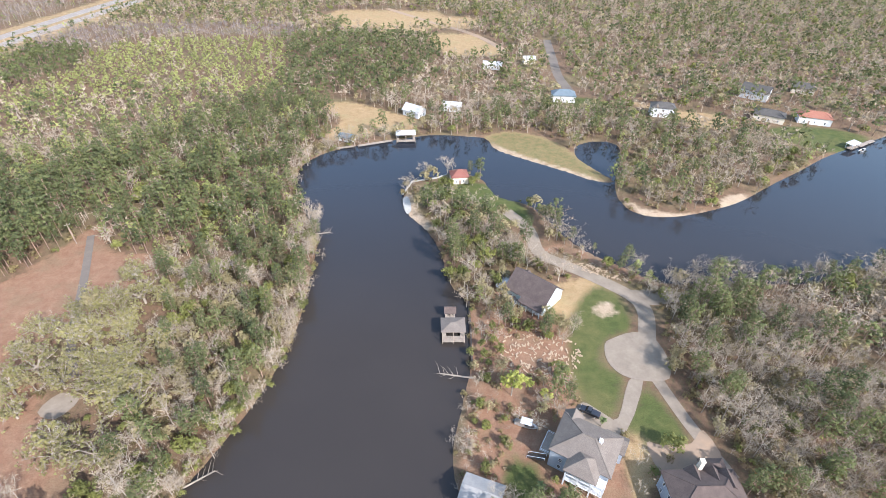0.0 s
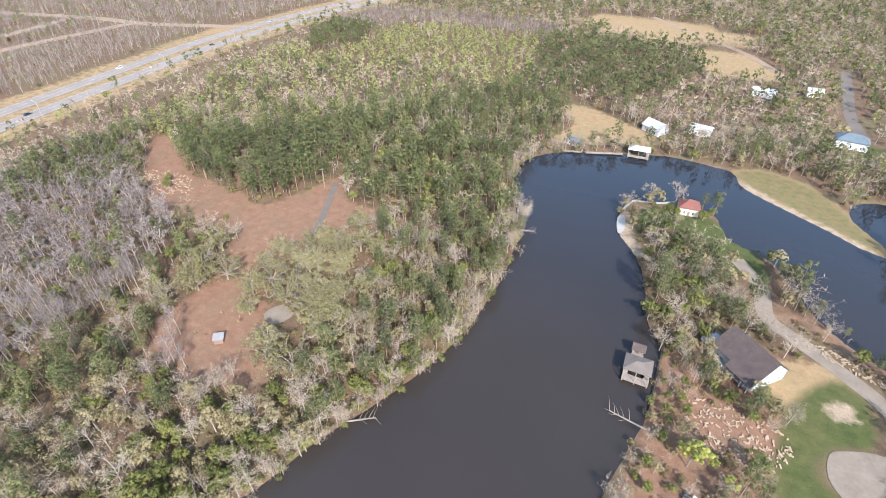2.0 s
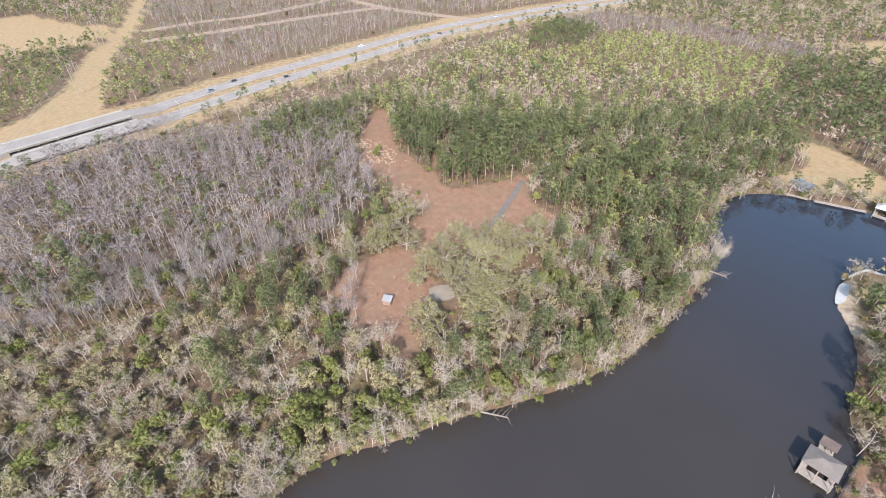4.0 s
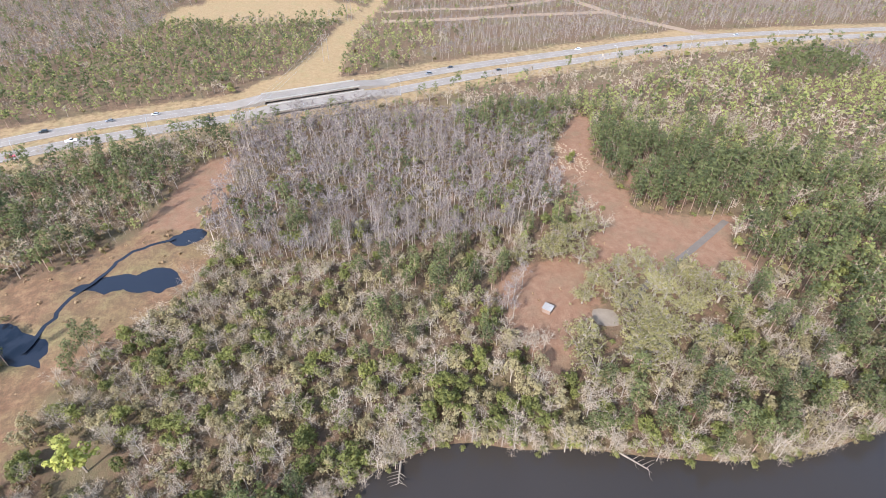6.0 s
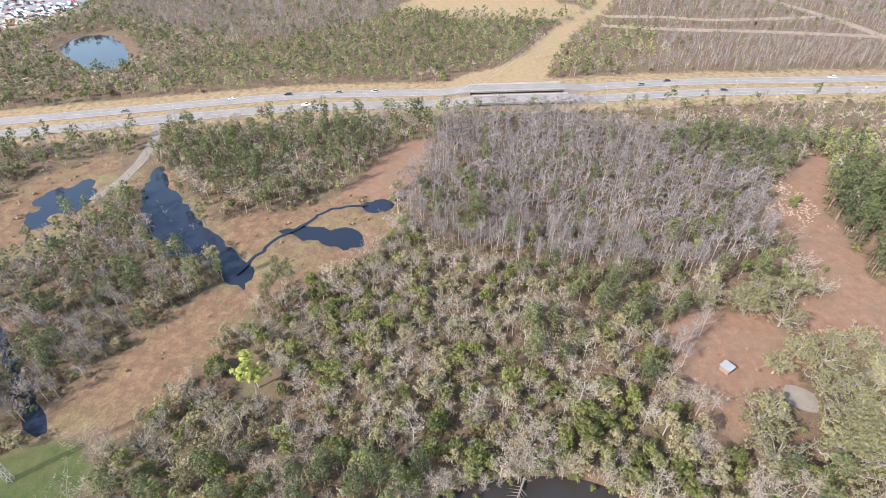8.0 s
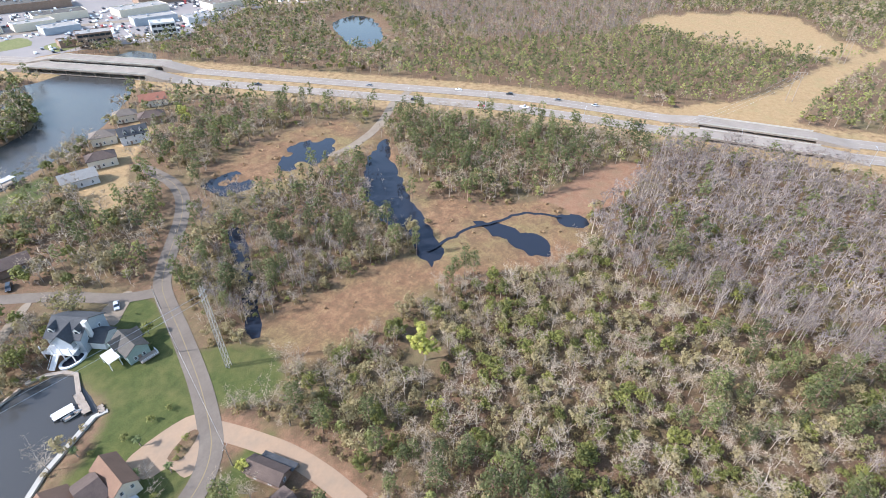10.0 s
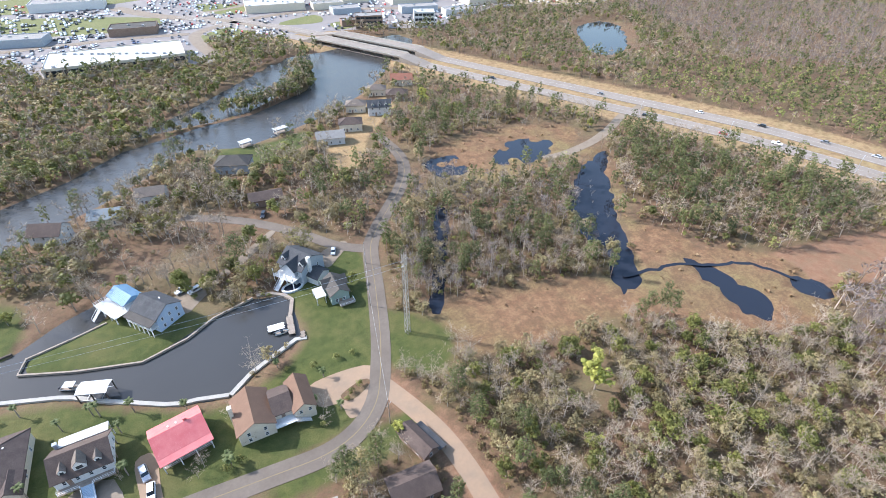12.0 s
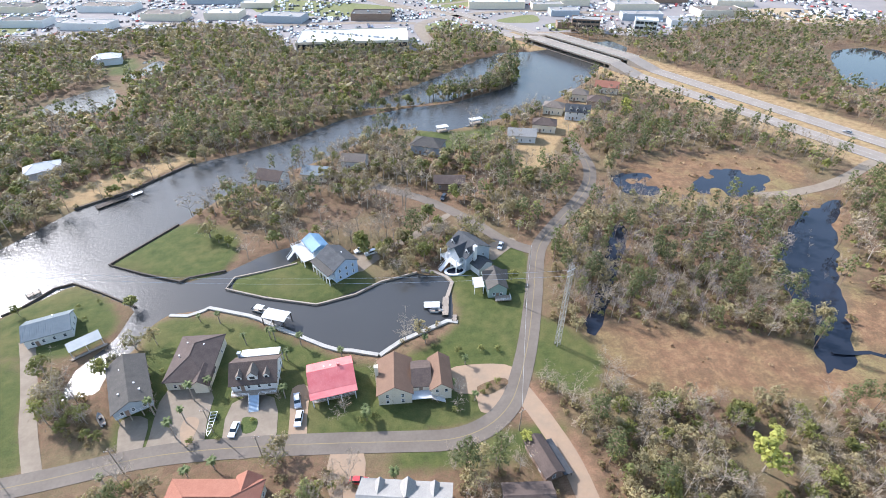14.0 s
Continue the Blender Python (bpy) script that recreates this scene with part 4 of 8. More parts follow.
STEEL = surface("galvanised steel", (0.45, 0.46, 0.47), (0.36, 0.37, 0.38), 1.0, 0.45, 10.0, 0.1, 0.6)
BLACK = surface("dark shaded opening", (0.03, 0.03, 0.035), (0.05, 0.05, 0.05), 1.0, 0.7)
TYRE = surface("black tyre rubber", (0.02, 0.02, 0.02), (0.035, 0.035, 0.035), 3.0, 0.9)
BLUE_STAIR = surface("blue-grey painted stair", (0.34, 0.42, 0.50), (0.40, 0.47, 0.54), 0.8, 0.7)


def glass(nt, bsdf):
    bsdf.inputs["Base Color"].default_value = (0.02, 0.028, 0.035, 1)
    bsdf.inputs["Roughness"].default_value = 0.06
    bsdf.inputs["IOR"].default_value = 1.5


GLASS = material("dark window glass", glass)


def paint(name, colour):
    def build(nt, bsdf):
        col = mix(nt, ramp(nt, noise_at(nt, 1.2), 0.35, 0.7), colour, tuple(0.82 * c for c in colour))
        nt.links.new(col, bsdf.inputs["Base Color"])
        bsdf.inputs["Roughness"].default_value = 0.3
        bsdf.inputs["Coat Weight"].default_value = 0.5
    return material(name, build)


CAR_PAINT = {n: paint(n + " car paint", c) for n, c in (("white", (0.75, 0.75, 0.75)), ("silver", (0.45, 0.46, 0.48)), ("black", (0.02, 0.02, 0.022)),
                                                          ("red", (0.45, 0.04, 0.04)), ("blue", (0.06, 0.10, 0.22)), ("grey", (0.16, 0.16, 0.17)))}


class Geo:
    """Vertices and faces of one part."""
    def __init__(self):
        self.v, self.f = [], []

    def add(self, v, f):
        n = len(self.v)
        self.v += [tuple(p) for p in v]
        self.f += [tuple(n + i for i in q) for q in f]
        return self

    def box(self, x0, y0, z0, x1, y1, z1):
        v = [(x, y, z) for z in (z0, z1) for x, y in ((x0, y0), (x1, y0), (x1, y1), (x0, y1))]
        return self.add(v, [(3, 2, 1, 0), (4, 5, 6, 7), (0, 1, 5, 4), (1, 2, 6, 5), (2, 3, 7, 6), (3, 0, 4, 7)])

    def soft_box(self, x0, y0, z0, x1, y1, z1, b=0.08):
        """A box with chamfered upright and upper edges."""
        v, rings = [], ((z0, 0), (z1 - b, 0), (z1, b))
        for z, i in rings:
            for x, y in ((x0 + i + b, y0 + i), (x1 - i - b, y0 + i), (x1 - i, y0 + i + b), (x1 - i, y1 - i - b), (x1 - i - b, y1 - i), (x0 + i + b, y1 - i), (x0 + i, y1 - i - b), (x0 + i, y0 + i + b)):
                v.append((x, y, z))
        f = [tuple(range(7, -1, -1)), tuple(range(16, 24))]
        for r in range(2):
            for k in range(8):
                f.append((8 * r + k, 8 * r + (k + 1) % 8, 8 * r + 8 + (k + 1) % 8, 8 * r + 8 + k))
        return self.add(v, f)

    def beam(self, a, b, r=0.08, k=6, r2=None):
        a, b = Vector(a), Vector(b)
        d = (b - a).normalized()
        u = d.orthogonal().normalized()
        w = d.cross(u)
        v = []
        for p, rr in ((a, r), (b, r if r2 is None else r2)):
            v += [p + (u * math.cos(t) + w * math.sin(t)) * rr for t in (2 * math.pi * i / k for i in range(k))]
        f = [(i, (i + 1) % k, k + (i + 1) % k, k + i) for i in range(k)] + [tuple(range(k - 1, -1, -1)), tuple(range(k, 2 * k))]
        return self.add(v, f)

    def slab(self, corners, t=0.18):
        """A sheet through the corners, t thick, downwards."""
        n = len(corners)
        low = [(x, y, z - t) for x, y, z in corners]
        f = [tuple(range(n)), tuple(range(2 * n - 1, n - 1, -1))] + [(i, n + i, n + (i + 1) % n, (i + 1) % n) for i in range(n)]
        return self.add(list(corners) + low, f)

    def mesh(self, name, mat):
        me = bpy.data.meshes.new(name)
        me.from_pydata(self.v, [], self.f)
        me.materials.append(mat)
        me.update()
        return me


def part(name, geo, mat, parent, label=""):
    ob = new(name, geo.mesh(name, mat) if isinstance(geo, Geo) else geo)
    ob.parent = parent
    return tagged(ob, label)


def pieces(name, geo, mat, parent):
    """Each connected piece of a shape as a part of its own."""
    owner = list(range(len(geo.v)))

    def root(i):
        while owner[i] != i:
            i = owner[i]
        return i
    for f in geo.f:
        for i in f[1:]:
            owner[root(i)] = root(f[0])
    for r in sorted({root(f[0]) for f in geo.f}):
        faces = [f for f in geo.f if root(f[0]) == r]
        used = sorted({i for f in faces for i in f})
        part(name, Geo().add([geo.v[i] for i in used], [tuple(used.index(i) for i in f) for f in faces]), mat, parent)


def thing(name, x, y, z, rot, label, category, group=""):
    ob = new(name)
    ob.matrix_world = pose(x, y, z, 0, 0, rot)
    return tagged(ob, label, category, group)


def lone(name, geo, mat, x, y, z, rot, label, category, group="", kind=""):
    ob = new(name, geo.mesh(name, mat))
    ob.matrix_world = pose(x, y, z, 0, 0, rot)
    return tagged(ob, label, category, group, kind)


def gable(geo_roof, geo_wall, x0, y0, x1, y1, z, rise, along="x", over=0.5, t=0.2):
    """One folded roof sheet with overhang, and the gable triangles of the wall."""
    lo, hi, e0, e1 = (x0, x1, y0, y1) if along == "x" else (y0, y1, x0, x1)
    m = (e0 + e1) / 2
    k = rise / (m - e0)
    ze, zr = z - over * k, z + rise
    prof = [(e0 - over, ze + t), (m, zr + t), (e1 + over, ze + t), (e1 + over, ze), (m, zr), (e0 - over, ze)]
    put = (lambda a, e, h: (a, e, h)) if along == "x" else (lambda a, e, h: (e, a, h))
    v = [put(a, e, h) for a in (lo - over, hi + over) for e, h in prof]
    f = [(i, (i + 1) % 6, 6 + (i + 1) % 6, 6 + i) for i in range(6)] + [(0, 5, 4, 1), (1, 4, 3, 2), (6, 7, 10, 11), (7, 8, 9, 10)]
    if along == "x":
        f = [q[::-1] for q in f]
    geo_roof.add(v, f)
    for a in (lo, hi):
        w = [put(a + s, e, h) for s in (-0.1, 0.1) for e, h in ((e0, z - 0.3), (e1, z - 0.3), (e1, z), (m, z + rise), (e0, z))]
        geo_wall.add(w, [(0, 1, 2, 3, 4), (9, 8, 7, 6, 5)] + [(i, 5 + i, 5 + (i + 1) % 5, (i + 1) % 5) for i in range(5)])


def hip(geo, x0, y0, x1, y1, z, rise, over=0.5, t=0.2, caps=None):
    a0, a1, b0, b1 = x0 - over, x1 + over, y0 - over, y1 + over
    w, d = a1 - a0, b1 - b0
    if w >= d:
        r0, r1 = (a0 + d / 2, (b0 + b1) / 2), (a1 - d / 2 + 0.01, (b0 + b1) / 2)
    else:
        r0, r1 = ((a0 + a1) / 2, b0 + w / 2), ((a0 + a1) / 2, b1 - w / 2 + 0.01)
    zt = z + rise + t
    top = [(a0, b0, z + t), (a1, b0, z + t), (a1, b1, z + t), (a0, b1, z + t), (*r0, zt), (*r1, zt)]
    low = [(x, y, h - t) for x, y, h in top[:4]]
    slopes = [(0, 1, 5, 4), (1, 2, 5), (2, 3, 4, 5), (3, 0, 4)] if w >= d else [(0, 1, 4), (1, 2, 5, 4), (2, 3, 5), (3, 0, 4, 5)]
    geo.add(top + low, slopes + [(9, 8, 7, 6), (0, 6, 7, 1), (1, 7, 8, 2), (2, 8, 9, 3), (3, 9, 6, 0)])
    if caps:
        mat, parent = caps
        for p, q in ((0, 4), (1, 5 if w >= d else 4), (2, 5), (3, 4 if w >= d else 5), (4, 5)):
            part("ridge_cap", Geo().beam(top[p], top[q], 0.11, 4), mat, parent)


def window(parent, x, y, z, w, h, face, frame_mat=None):
    """A window on a wall that faces -y, +y, -x or +x: frame > pane and bar."""
    g, p, s = Geo(), Geo(), Geo()
    sx, sy = {"-y": (0, -1), "+y": (0, 1), "-x": (-1, 0), "+x": (1, 0)}[face]

    def put(geo, u0, z0, u1, z1, n0, n1):
        if sx == 0:
            geo.box(x + u0, y + min(sy * n0, sy * n1), z + z0, x + u1, y + max(sy * n0, sy * n1), z + z1)
        else:
            geo.box(x + min(sx * n0, sx * n1), y + u0, z + z0, x + max(sx * n0, sx * n1), y + u1, z + z1)
    b = 0.11
    put(g, -w / 2, 0, -w / 2 + b, h, -0.05, 0.08)
    put(g, w / 2 - b, 0, w / 2, h, -0.05, 0.08)
    put(g, -w / 2 + b, 0, w / 2 - b, b, -0.05, 0.08)
    put(g, -w / 2 + b, h - b, w / 2 - b, h, -0.05, 0.08)
    put(s, -w / 2 + b, h * 0.5 - 0.03, w / 2 - b, h * 0.5 + 0.03, 0.02, 0.06)
    put(p, -w / 2 + b, b, w / 2 - b, h - b, -0.04, 0.018)
    win = part("window", g, frame_mat or TRIM, parent)
    part("pane", p, GLASS, win, "dark reflecting glass")
    part("glazing_bar", s, frame_mat or TRIM, win)


def row_of_windows(parent, face, fixed, lo, hi, z, count, w=0.95, h=1.4):
    for i in range(count):
        u = lo + (hi - lo) * (i + 0.5) / count
        if face in ("-y", "+y"):
            window(parent, u, fixed, z, w, h, face)
        else:
            window(parent, fixed, u, z, w, h, face)


def door(parent, x, y, z, face, w=1.0, h=2.05, mat=None):
    g, k = Geo(), Geo()
    s = -1 if face[0] == "-" else 1
    if face[1] == "y":
        g.soft_box(x - w / 2, min(y, y + s * 0.09), z, x + w / 2, max(y, y + s * 0.09), z + h, 0.02)
        k.box(x + w * 0.35, min(y + s * 0.09, y + s * 0.15), z + 0.95, x + w * 0.42, max(y + s * 0.09, y + s * 0.15), z + 1.05)
    else:
        g.soft_box(min(x, x + s * 0.09), y - w / 2, z, max(x, x + s * 0.09), y + w / 2, z + h, 0.02)
        k.box(min(x + s * 0.09, x + s * 0.15), y + w * 0.35, z + 0.95, max(x + s * 0.09, x + s * 0.15), y + w * 0.42, z + 1.05)
    d = part("door", g, mat or SIDING_BROWN, parent)
    part("handle", k, STEEL, d, "small metal handle")


def chimney(parent, x, y, z0, z1, mat=None, w=0.9):
    g = Geo().box(x - w / 2, y - w / 2, z0, x + w / 2, y + w / 2, z1).box(x - w / 2 - 0.1, y - w / 2 - 0.1, z1, x + w / 2 + 0.1, y + w / 2 + 0.1, z1 + 0.15)
    part("chimney", g, mat or SIDING_WHITE, parent)


def vent_pipe(parent, x, y, z):
    part("roof_vent", Geo().beam((x, y, z - 0.5), (x, y, z + 0.35), 0.14, 6).box(x - 0.22, y - 0.22, z + 0.35, x + 0.22, y + 0.22, z + 0.42), TRIM, parent)


def dormer(parent, x, y, z, w, h, depth, wall_mat, roof_mat):
    """A small gabled dormer that faces -y."""
    g, r = Geo(), Geo()
    g.box(x - w / 2, y, z, x + w / 2, y + depth, z + h)
    gable(r, g, x - w / 2, y, x + w / 2, y + depth, z + h, w * 0.55, "y", 0.18, 0.12)
    d = part("dormer", g, wall_mat, parent)
    part("dormer_roof", r, roof_mat, d)
    part("pane", Geo().box(x - w * 0.26, y - 0.13, z + h * 0.25, x + w * 0.26, y - 0.1, z + h * 0.95), GLASS, d, "dark dormer window")


def posts(parent, name, places, z0, z1, r, mat):
    for x, y in places:
        part(name, Geo().box(x - r, y - r, z0, x + r, y + r, z1), mat, parent)


def rail(parent, line, z, mat, high=1.0, step=1.4):
    """A railing along a line of plan points: rails and balusters."""
    g = Geo()
    for (x0, y0), (x1, y1) in zip(line, line[1:]):
        for hh in (high, high * 0.5):
            g.beam((x0, y0, z + hh), (x1, y1, z + hh), 0.05, 4)
        n = max(1, int(math.hypot(x1 - x0, y1 - y0) / step))
        for i in range(n + 1):
            t = i / n
            g.beam((x0 + (x1 - x0) * t, y0 + (y1 - y0) * t, z), (x0 + (x1 - x0) * t, y0 + (y1 - y0) * t, z + high), 0.05, 4)
    part("railing", g, mat, parent)


def stair(parent, x, y0, z0, y1, z1, w, mat, along="y"):
    """Steps with stringers, from the low end to the high end."""
    n = max(3, int(abs(z1 - z0) / 0.18))
    prof = [(y0, z0)]
    for i in range(n):
        prof += [(y0 + (y1 - y0) * i / n, z0 + (z1 - z0) * (i + 1) / n), (y0 + (y1 - y0) * (i + 1) / n, z0 + (z1 - z0) * (i + 1) / n)]
    prof += [(y1, z1 - 0.35)]
    k = len(prof)
    put = (lambda s_, a, h: (x + s_, a, h)) if along == "y" else (lambda s_, a, h: (a, x + s_, h))
    g = Geo().add([put(e, a, h) for e in (-w / 2, w / 2) for a, h in prof], [tuple(range(k)), tuple(range(2 * k - 1, k - 1, -1))] + [(i, k + i, k + (i + 1) % k, (i + 1) % k) for i in range(k)])
    s = part("stair", g, mat, parent)
    r = Geo()
    for e in (-w / 2, w / 2):
        if along == "y":
            r.beam((x + e, y0, z0 + 0.9), (x + e, y1, z1 + 0.9), 0.06, 4).beam((x + e, y0, z0), (x + e, y0, z0 + 0.9), 0.05, 4).beam((x + e, y1, z1), (x + e, y1, z1 + 0.9), 0.05, 4)
        else:
            r.beam((y0, x + e, z0 + 0.9), (y1, x + e, z1 + 0.9), 0.06, 4).beam((y0, x + e, z0), (y0, x + e, z0 + 0.9), 0.05, 4).beam((y1, x + e, z1), (y1, x + e, z1 + 0.9), 0.05, 4)
    part("handrail", r, TRIM, s)


def seams(geo, x0, x1, y0, z0, y1, z1, step=0.6):
    """Standing ribs of a metal roof, running from eave to ridge."""
    n = int((x1 - x0) / step)
    for i in range(n + 1):
        x = x0 + (x1 - x0) * i / n
        geo.slab([(x - 0.03, y0, z0 + 0.06), (x + 0.03, y0, z0 + 0.06), (x + 0.03, y1, z1 + 0.06), (x - 0.03, y1, z1 + 0.06)] if y1 > y0 else
                 [(x - 0.03, y1, z1 + 0.06), (x + 0.03, y1, z1 + 0.06), (x + 0.03, y0, z0 + 0.06), (x - 0.03, y0, z0 + 0.06)], 0.06)


def plain_house(x, y, rot, w, d, high, rise, roof_mat, wall_mat, label, kind="gable", along="x", stilts=0.0, wins=3, metal=False, name="house"):
    """Walls, roof, windows, door, foundation or stilts. Its front faces -y."""
    h = thing(name, x, y, 0, rot, label, name)
    KEEP_OFF.append((x, y, 0.6 * math.hypot(w, d)))
    wall, roof = Geo(), Geo()
    x0, x1, y0, y1 = -w / 2, w / 2, -d / 2, d / 2
    wall.box(x0, y0, stilts if stilts else -0.2, x1, y1, high)
    if kind == "gable":
        gable(roof, wall, x0, y0, x1, y1, high, rise, along)
    else:
        hip(roof, x0, y0, x1, y1, high, rise)
    part("wall", wall, wall_mat, h)
    r = part("roof", roof, roof_mat, h)
    if kind == "hip" and w * d > 110:
        hip(Geo(), x0, y0, x1, y1, high, rise, caps=(roof_mat, r))
    if metal and along == "x":
        k = rise / (d / 2)
        s = Geo()
        seams(s, x0 - 0.4, x1 + 0.4, y0 - 0.5, high - 0.5 * k + 0.2, 0, high + rise + 0.2)
        seams(s, x0 - 0.4, x1 + 0.4, y1 + 0.5, high - 0.5 * k + 0.2, 0, high + rise + 0.2)
        part("roof_seams", s, roof_mat, r)
    if stilts:
        n, m = max(2, int(w / 3)), max(2, int(d / 3.5))
        posts(h, "stilt", [(x0 + 0.3 + (w - 0.6) * i / n, y0 + 0.3 + (d - 0.6) * j / m) for i in range(n + 1) for j in range(m + 1)], -0.2, stilts, 0.14, TIMBER)
    zw = (stilts or 0) + 0.85
    while zw + 1.5 < high + 0.1:
        row_of_windows(h, "-y", y0, x0 + 0.6, x1 - 0.6, zw, wins)
        row_of_windows(h, "+x", x1, y0 + 0.6, y1 - 0.6, zw, max(2, wins - 1))
        row_of_windows(h, "-x", x0, y0 + 0.6, y1 - 0.6, zw, max(2, wins - 1))
        zw += 2.8
    door(h, x0 + w * 0.5 / wins + w / wins * 0.5, y0, stilts, "-y")
    return h

SHINGLE_RUST = surface("rusty red roof", (0.175, 0.068, 0.052), (0.22, 0.098, 0.072), 0.5, 0.85, 6.0)
SHINGLE_UMBER = surface("dark umber shingles", (0.075, 0.055, 0.048), (0.12, 0.092, 0.078), 0.5, 0.9, 6.0)
# ---------- houses by the canal ----------
h = plain_house(92, -159.7, -167, 12.6, 9.5, 3.4, 2.2, METAL_SLATE, SIDING_WHITE, "long white house with a blue-grey metal roof", metal=True, wins=4)
vent_pipe(h, 1.5, 2.2, 5.0)
h = plain_house(60.0, -127.5, -161.4, 9.3, 18.4, 5.2, 2.3, SHINGLE_GREY, SIDING_GREY, "raised grey house with a grey shingle gable roof", along="y", stilts=2.5, wins=3)
for vx, vy in ((-1.4, 4.5), (1.6, -2.5), (-2.4, -4.6), (2.6, -5.5)):
    vent_pipe(h, vx, vy, 6.6)
rail(h, [(-4.6, -9.2), (4.6, -9.2)], 2.5, TRIM)
h = plain_house(44, -134.4, 171.7, 12.0, 17.0, 3.7, 3.4, SHINGLE_UMBER, SIDING_CREAM, "single-storey house with a dark brown hip roof", kind="hip", wins=3)
wing, wr = Geo(), Geo()
wing.box(2.2, -10.2, -0.2, 6.0, -8.2, 3.4)
gable(wr, wing, 1.6, -10.2, 6.4, -4.0, 3.4, 1.9, "y", 0.4)
pieces("wing", wing, SIDING_CREAM, h)
part("wing_roof", wr, SHINGLE_UMBER, h)
for vx, vy in ((-2.8, 4.0), (-3.6, -1.0), (2.2, 3.0)):
    vent_pipe(h, vx, vy, 5.8)

# dormer house with a blue stair and a white flat roof behind
h = plain_house(25.8, -124.2, 173.9, 12.3, 9.6, 5.4, 3.3, SHINGLE_BROWN, SIDING_WHITE, "raised white house with three dormers and a blue-grey stair", stilts=2.4, wins=4)
dormer(h, -3.7, -3.9, 6.0, 1.5, 1.1, 3.0, SIDING_WHITE, SHINGLE_TAUPE)
dormer(h, 0.0, -4.2, 6.0, 2.7, 1.5, 3.4, SIDING_WHITE, SHINGLE_TAUPE)
dormer(h, 3.7, -3.9, 6.0, 1.5, 1.1, 3.0, SIDING_WHITE, SHINGLE_TAUPE)
part("rear_roof", Geo().slab([(-5.2, 4.6, 6.0), (5.8, 4.6, 6.0), (5.8, 8.0, 5.4), (-5.2, 8.0, 5.4)], 0.2), METAL_WHITE, h, "white metal lean-to roof")
posts(h, "post", [(-5.0, 7.8), (0.3, 7.8), (5.6, 7.8)], -0.2, 5.2, 0.12, TRIM)
part("deck", Geo().box(-6.1, -6.6, 2.2, 6.1, -4.8, 2.4), TIMBER, h)
rail(h, [(-6.0, -4.9), (-6.0, -6.5), (-1.6, -6.5)], 2.4, TRIM)
rail(h, [(1.6, -6.5), (6.0, -6.5), (6.0, -4.9)], 2.4, TRIM)
stair(h, 0.0, -10.4, 0.0, -6.6, 2.4, 2.6, BLUE_STAIR)
chimney(h, -5.4, 5.2, 0, 7.2, SIDING_GREY, 0.8)

# red-roofed raised cottage
h = plain_house(5.2, -118.6, -176.7, 12.0, 9.6, 4.4, 2.4, METAL_RED, SIDING_CREAM, "raised cottage with a faded red metal roof", stilts=2.0, wins=3, metal=True)
part("porch_roof", Geo().slab([(-6.5, -7.2, 3.75), (6.5, -7.2, 3.75), (6.5, -5.0, 4.4), (-6.5, -5.0, 4.4)], 0.15), METAL_RED, h)
part("deck", Geo().box(-6.0, -6.9, 1.8, 6.0, -4.8, 2.0), TIMBER, h)
posts(h, "post", [(-5.8, -6.8), (-1.9, -6.8), (1.9, -6.8), (5.8, -6.8)], -0.2, 3.7, 0.11, TRIM)
rail(h, [(-5.8, -6.8), (5.8, -6.8)], 2.0, TRIM)
chimney(h, 2.4, 0.6, 5.5, 7.6, METAL_RED, 0.7)
for vx in (0.3, -1.6):
    vent_pipe(h, vx, 1.2, 6.4)

# cream house with three tan roofs
h = thing("house", -17.6, -112.6, 0, 172.3, "cream house with three tan shingle roofs and a white deck", "house")
wall, roof = Geo(), Geo()
wall.box(-10.0, -5.8, -0.2, -0.8, 6.2, 4.6)
gable(roof, wall, -10.0, -5.8, -0.8, 6.2, 4.6, 3.0, "y")
part("wall", wall, SIDING_CREAM, h)
part("roof", roof, SHINGLE_TAN, h)
wall, roof = Geo(), Geo()
wall.box(-0.8, -3.6, -0.2, 4.6, 5.0, 4.4)
gable(roof, wall, -0.3, -3.6, 4.4, 5.0, 4.4, 2.0, "x")
part("wall", wall, SIDING_CREAM, h)
part("roof", roof, SHINGLE_BROWN, h)
wall, roof = Geo(), Geo()
wall.box(4.6, -5.2, -0.2, 10.2, 5.6, 4.6)
gable(roof, wall, 4.6, -5.2, 10.2, 5.6, 4.6, 2.2, "y")
part("wall", wall, SIDING_CREAM, h)
part("roof", roof, SHINGLE_TAN, h)
row_of_windows(h, "-y", -5.8, -9.6, -1.2, 2.9, 2)
row_of_windows(h, "-y", -5.8, -9.6, -1.2, 0.6, 2)
row_of_windows(h, "-y", -5.2, 5.0, 10.0, 2.9, 2)
row_of_windows(h, "+x", 10.2, -5, 5, 2.6, 3)
row_of_windows(h, "-x", -10.0, -5, 5, 2.6, 3)
door(h, 1.8, -3.6, 2.4, "-y")
part("deck", Geo().box(-0.8, -6.4, 2.1, 4.6, -3.6, 2.3), SIDING_WHITE, h, "white painted deck")
rail(h, [(-0.8, -6.4), (4.6, -6.4)], 2.3, TRIM)
stair(h, -5.9, 8.4, 0.0, 4.6, 2.3, 1.3, SIDING_WHITE, "x")
chimney(h, -10.4, 1.2, 0, 8.0, SIDING_CREAM, 1.0)

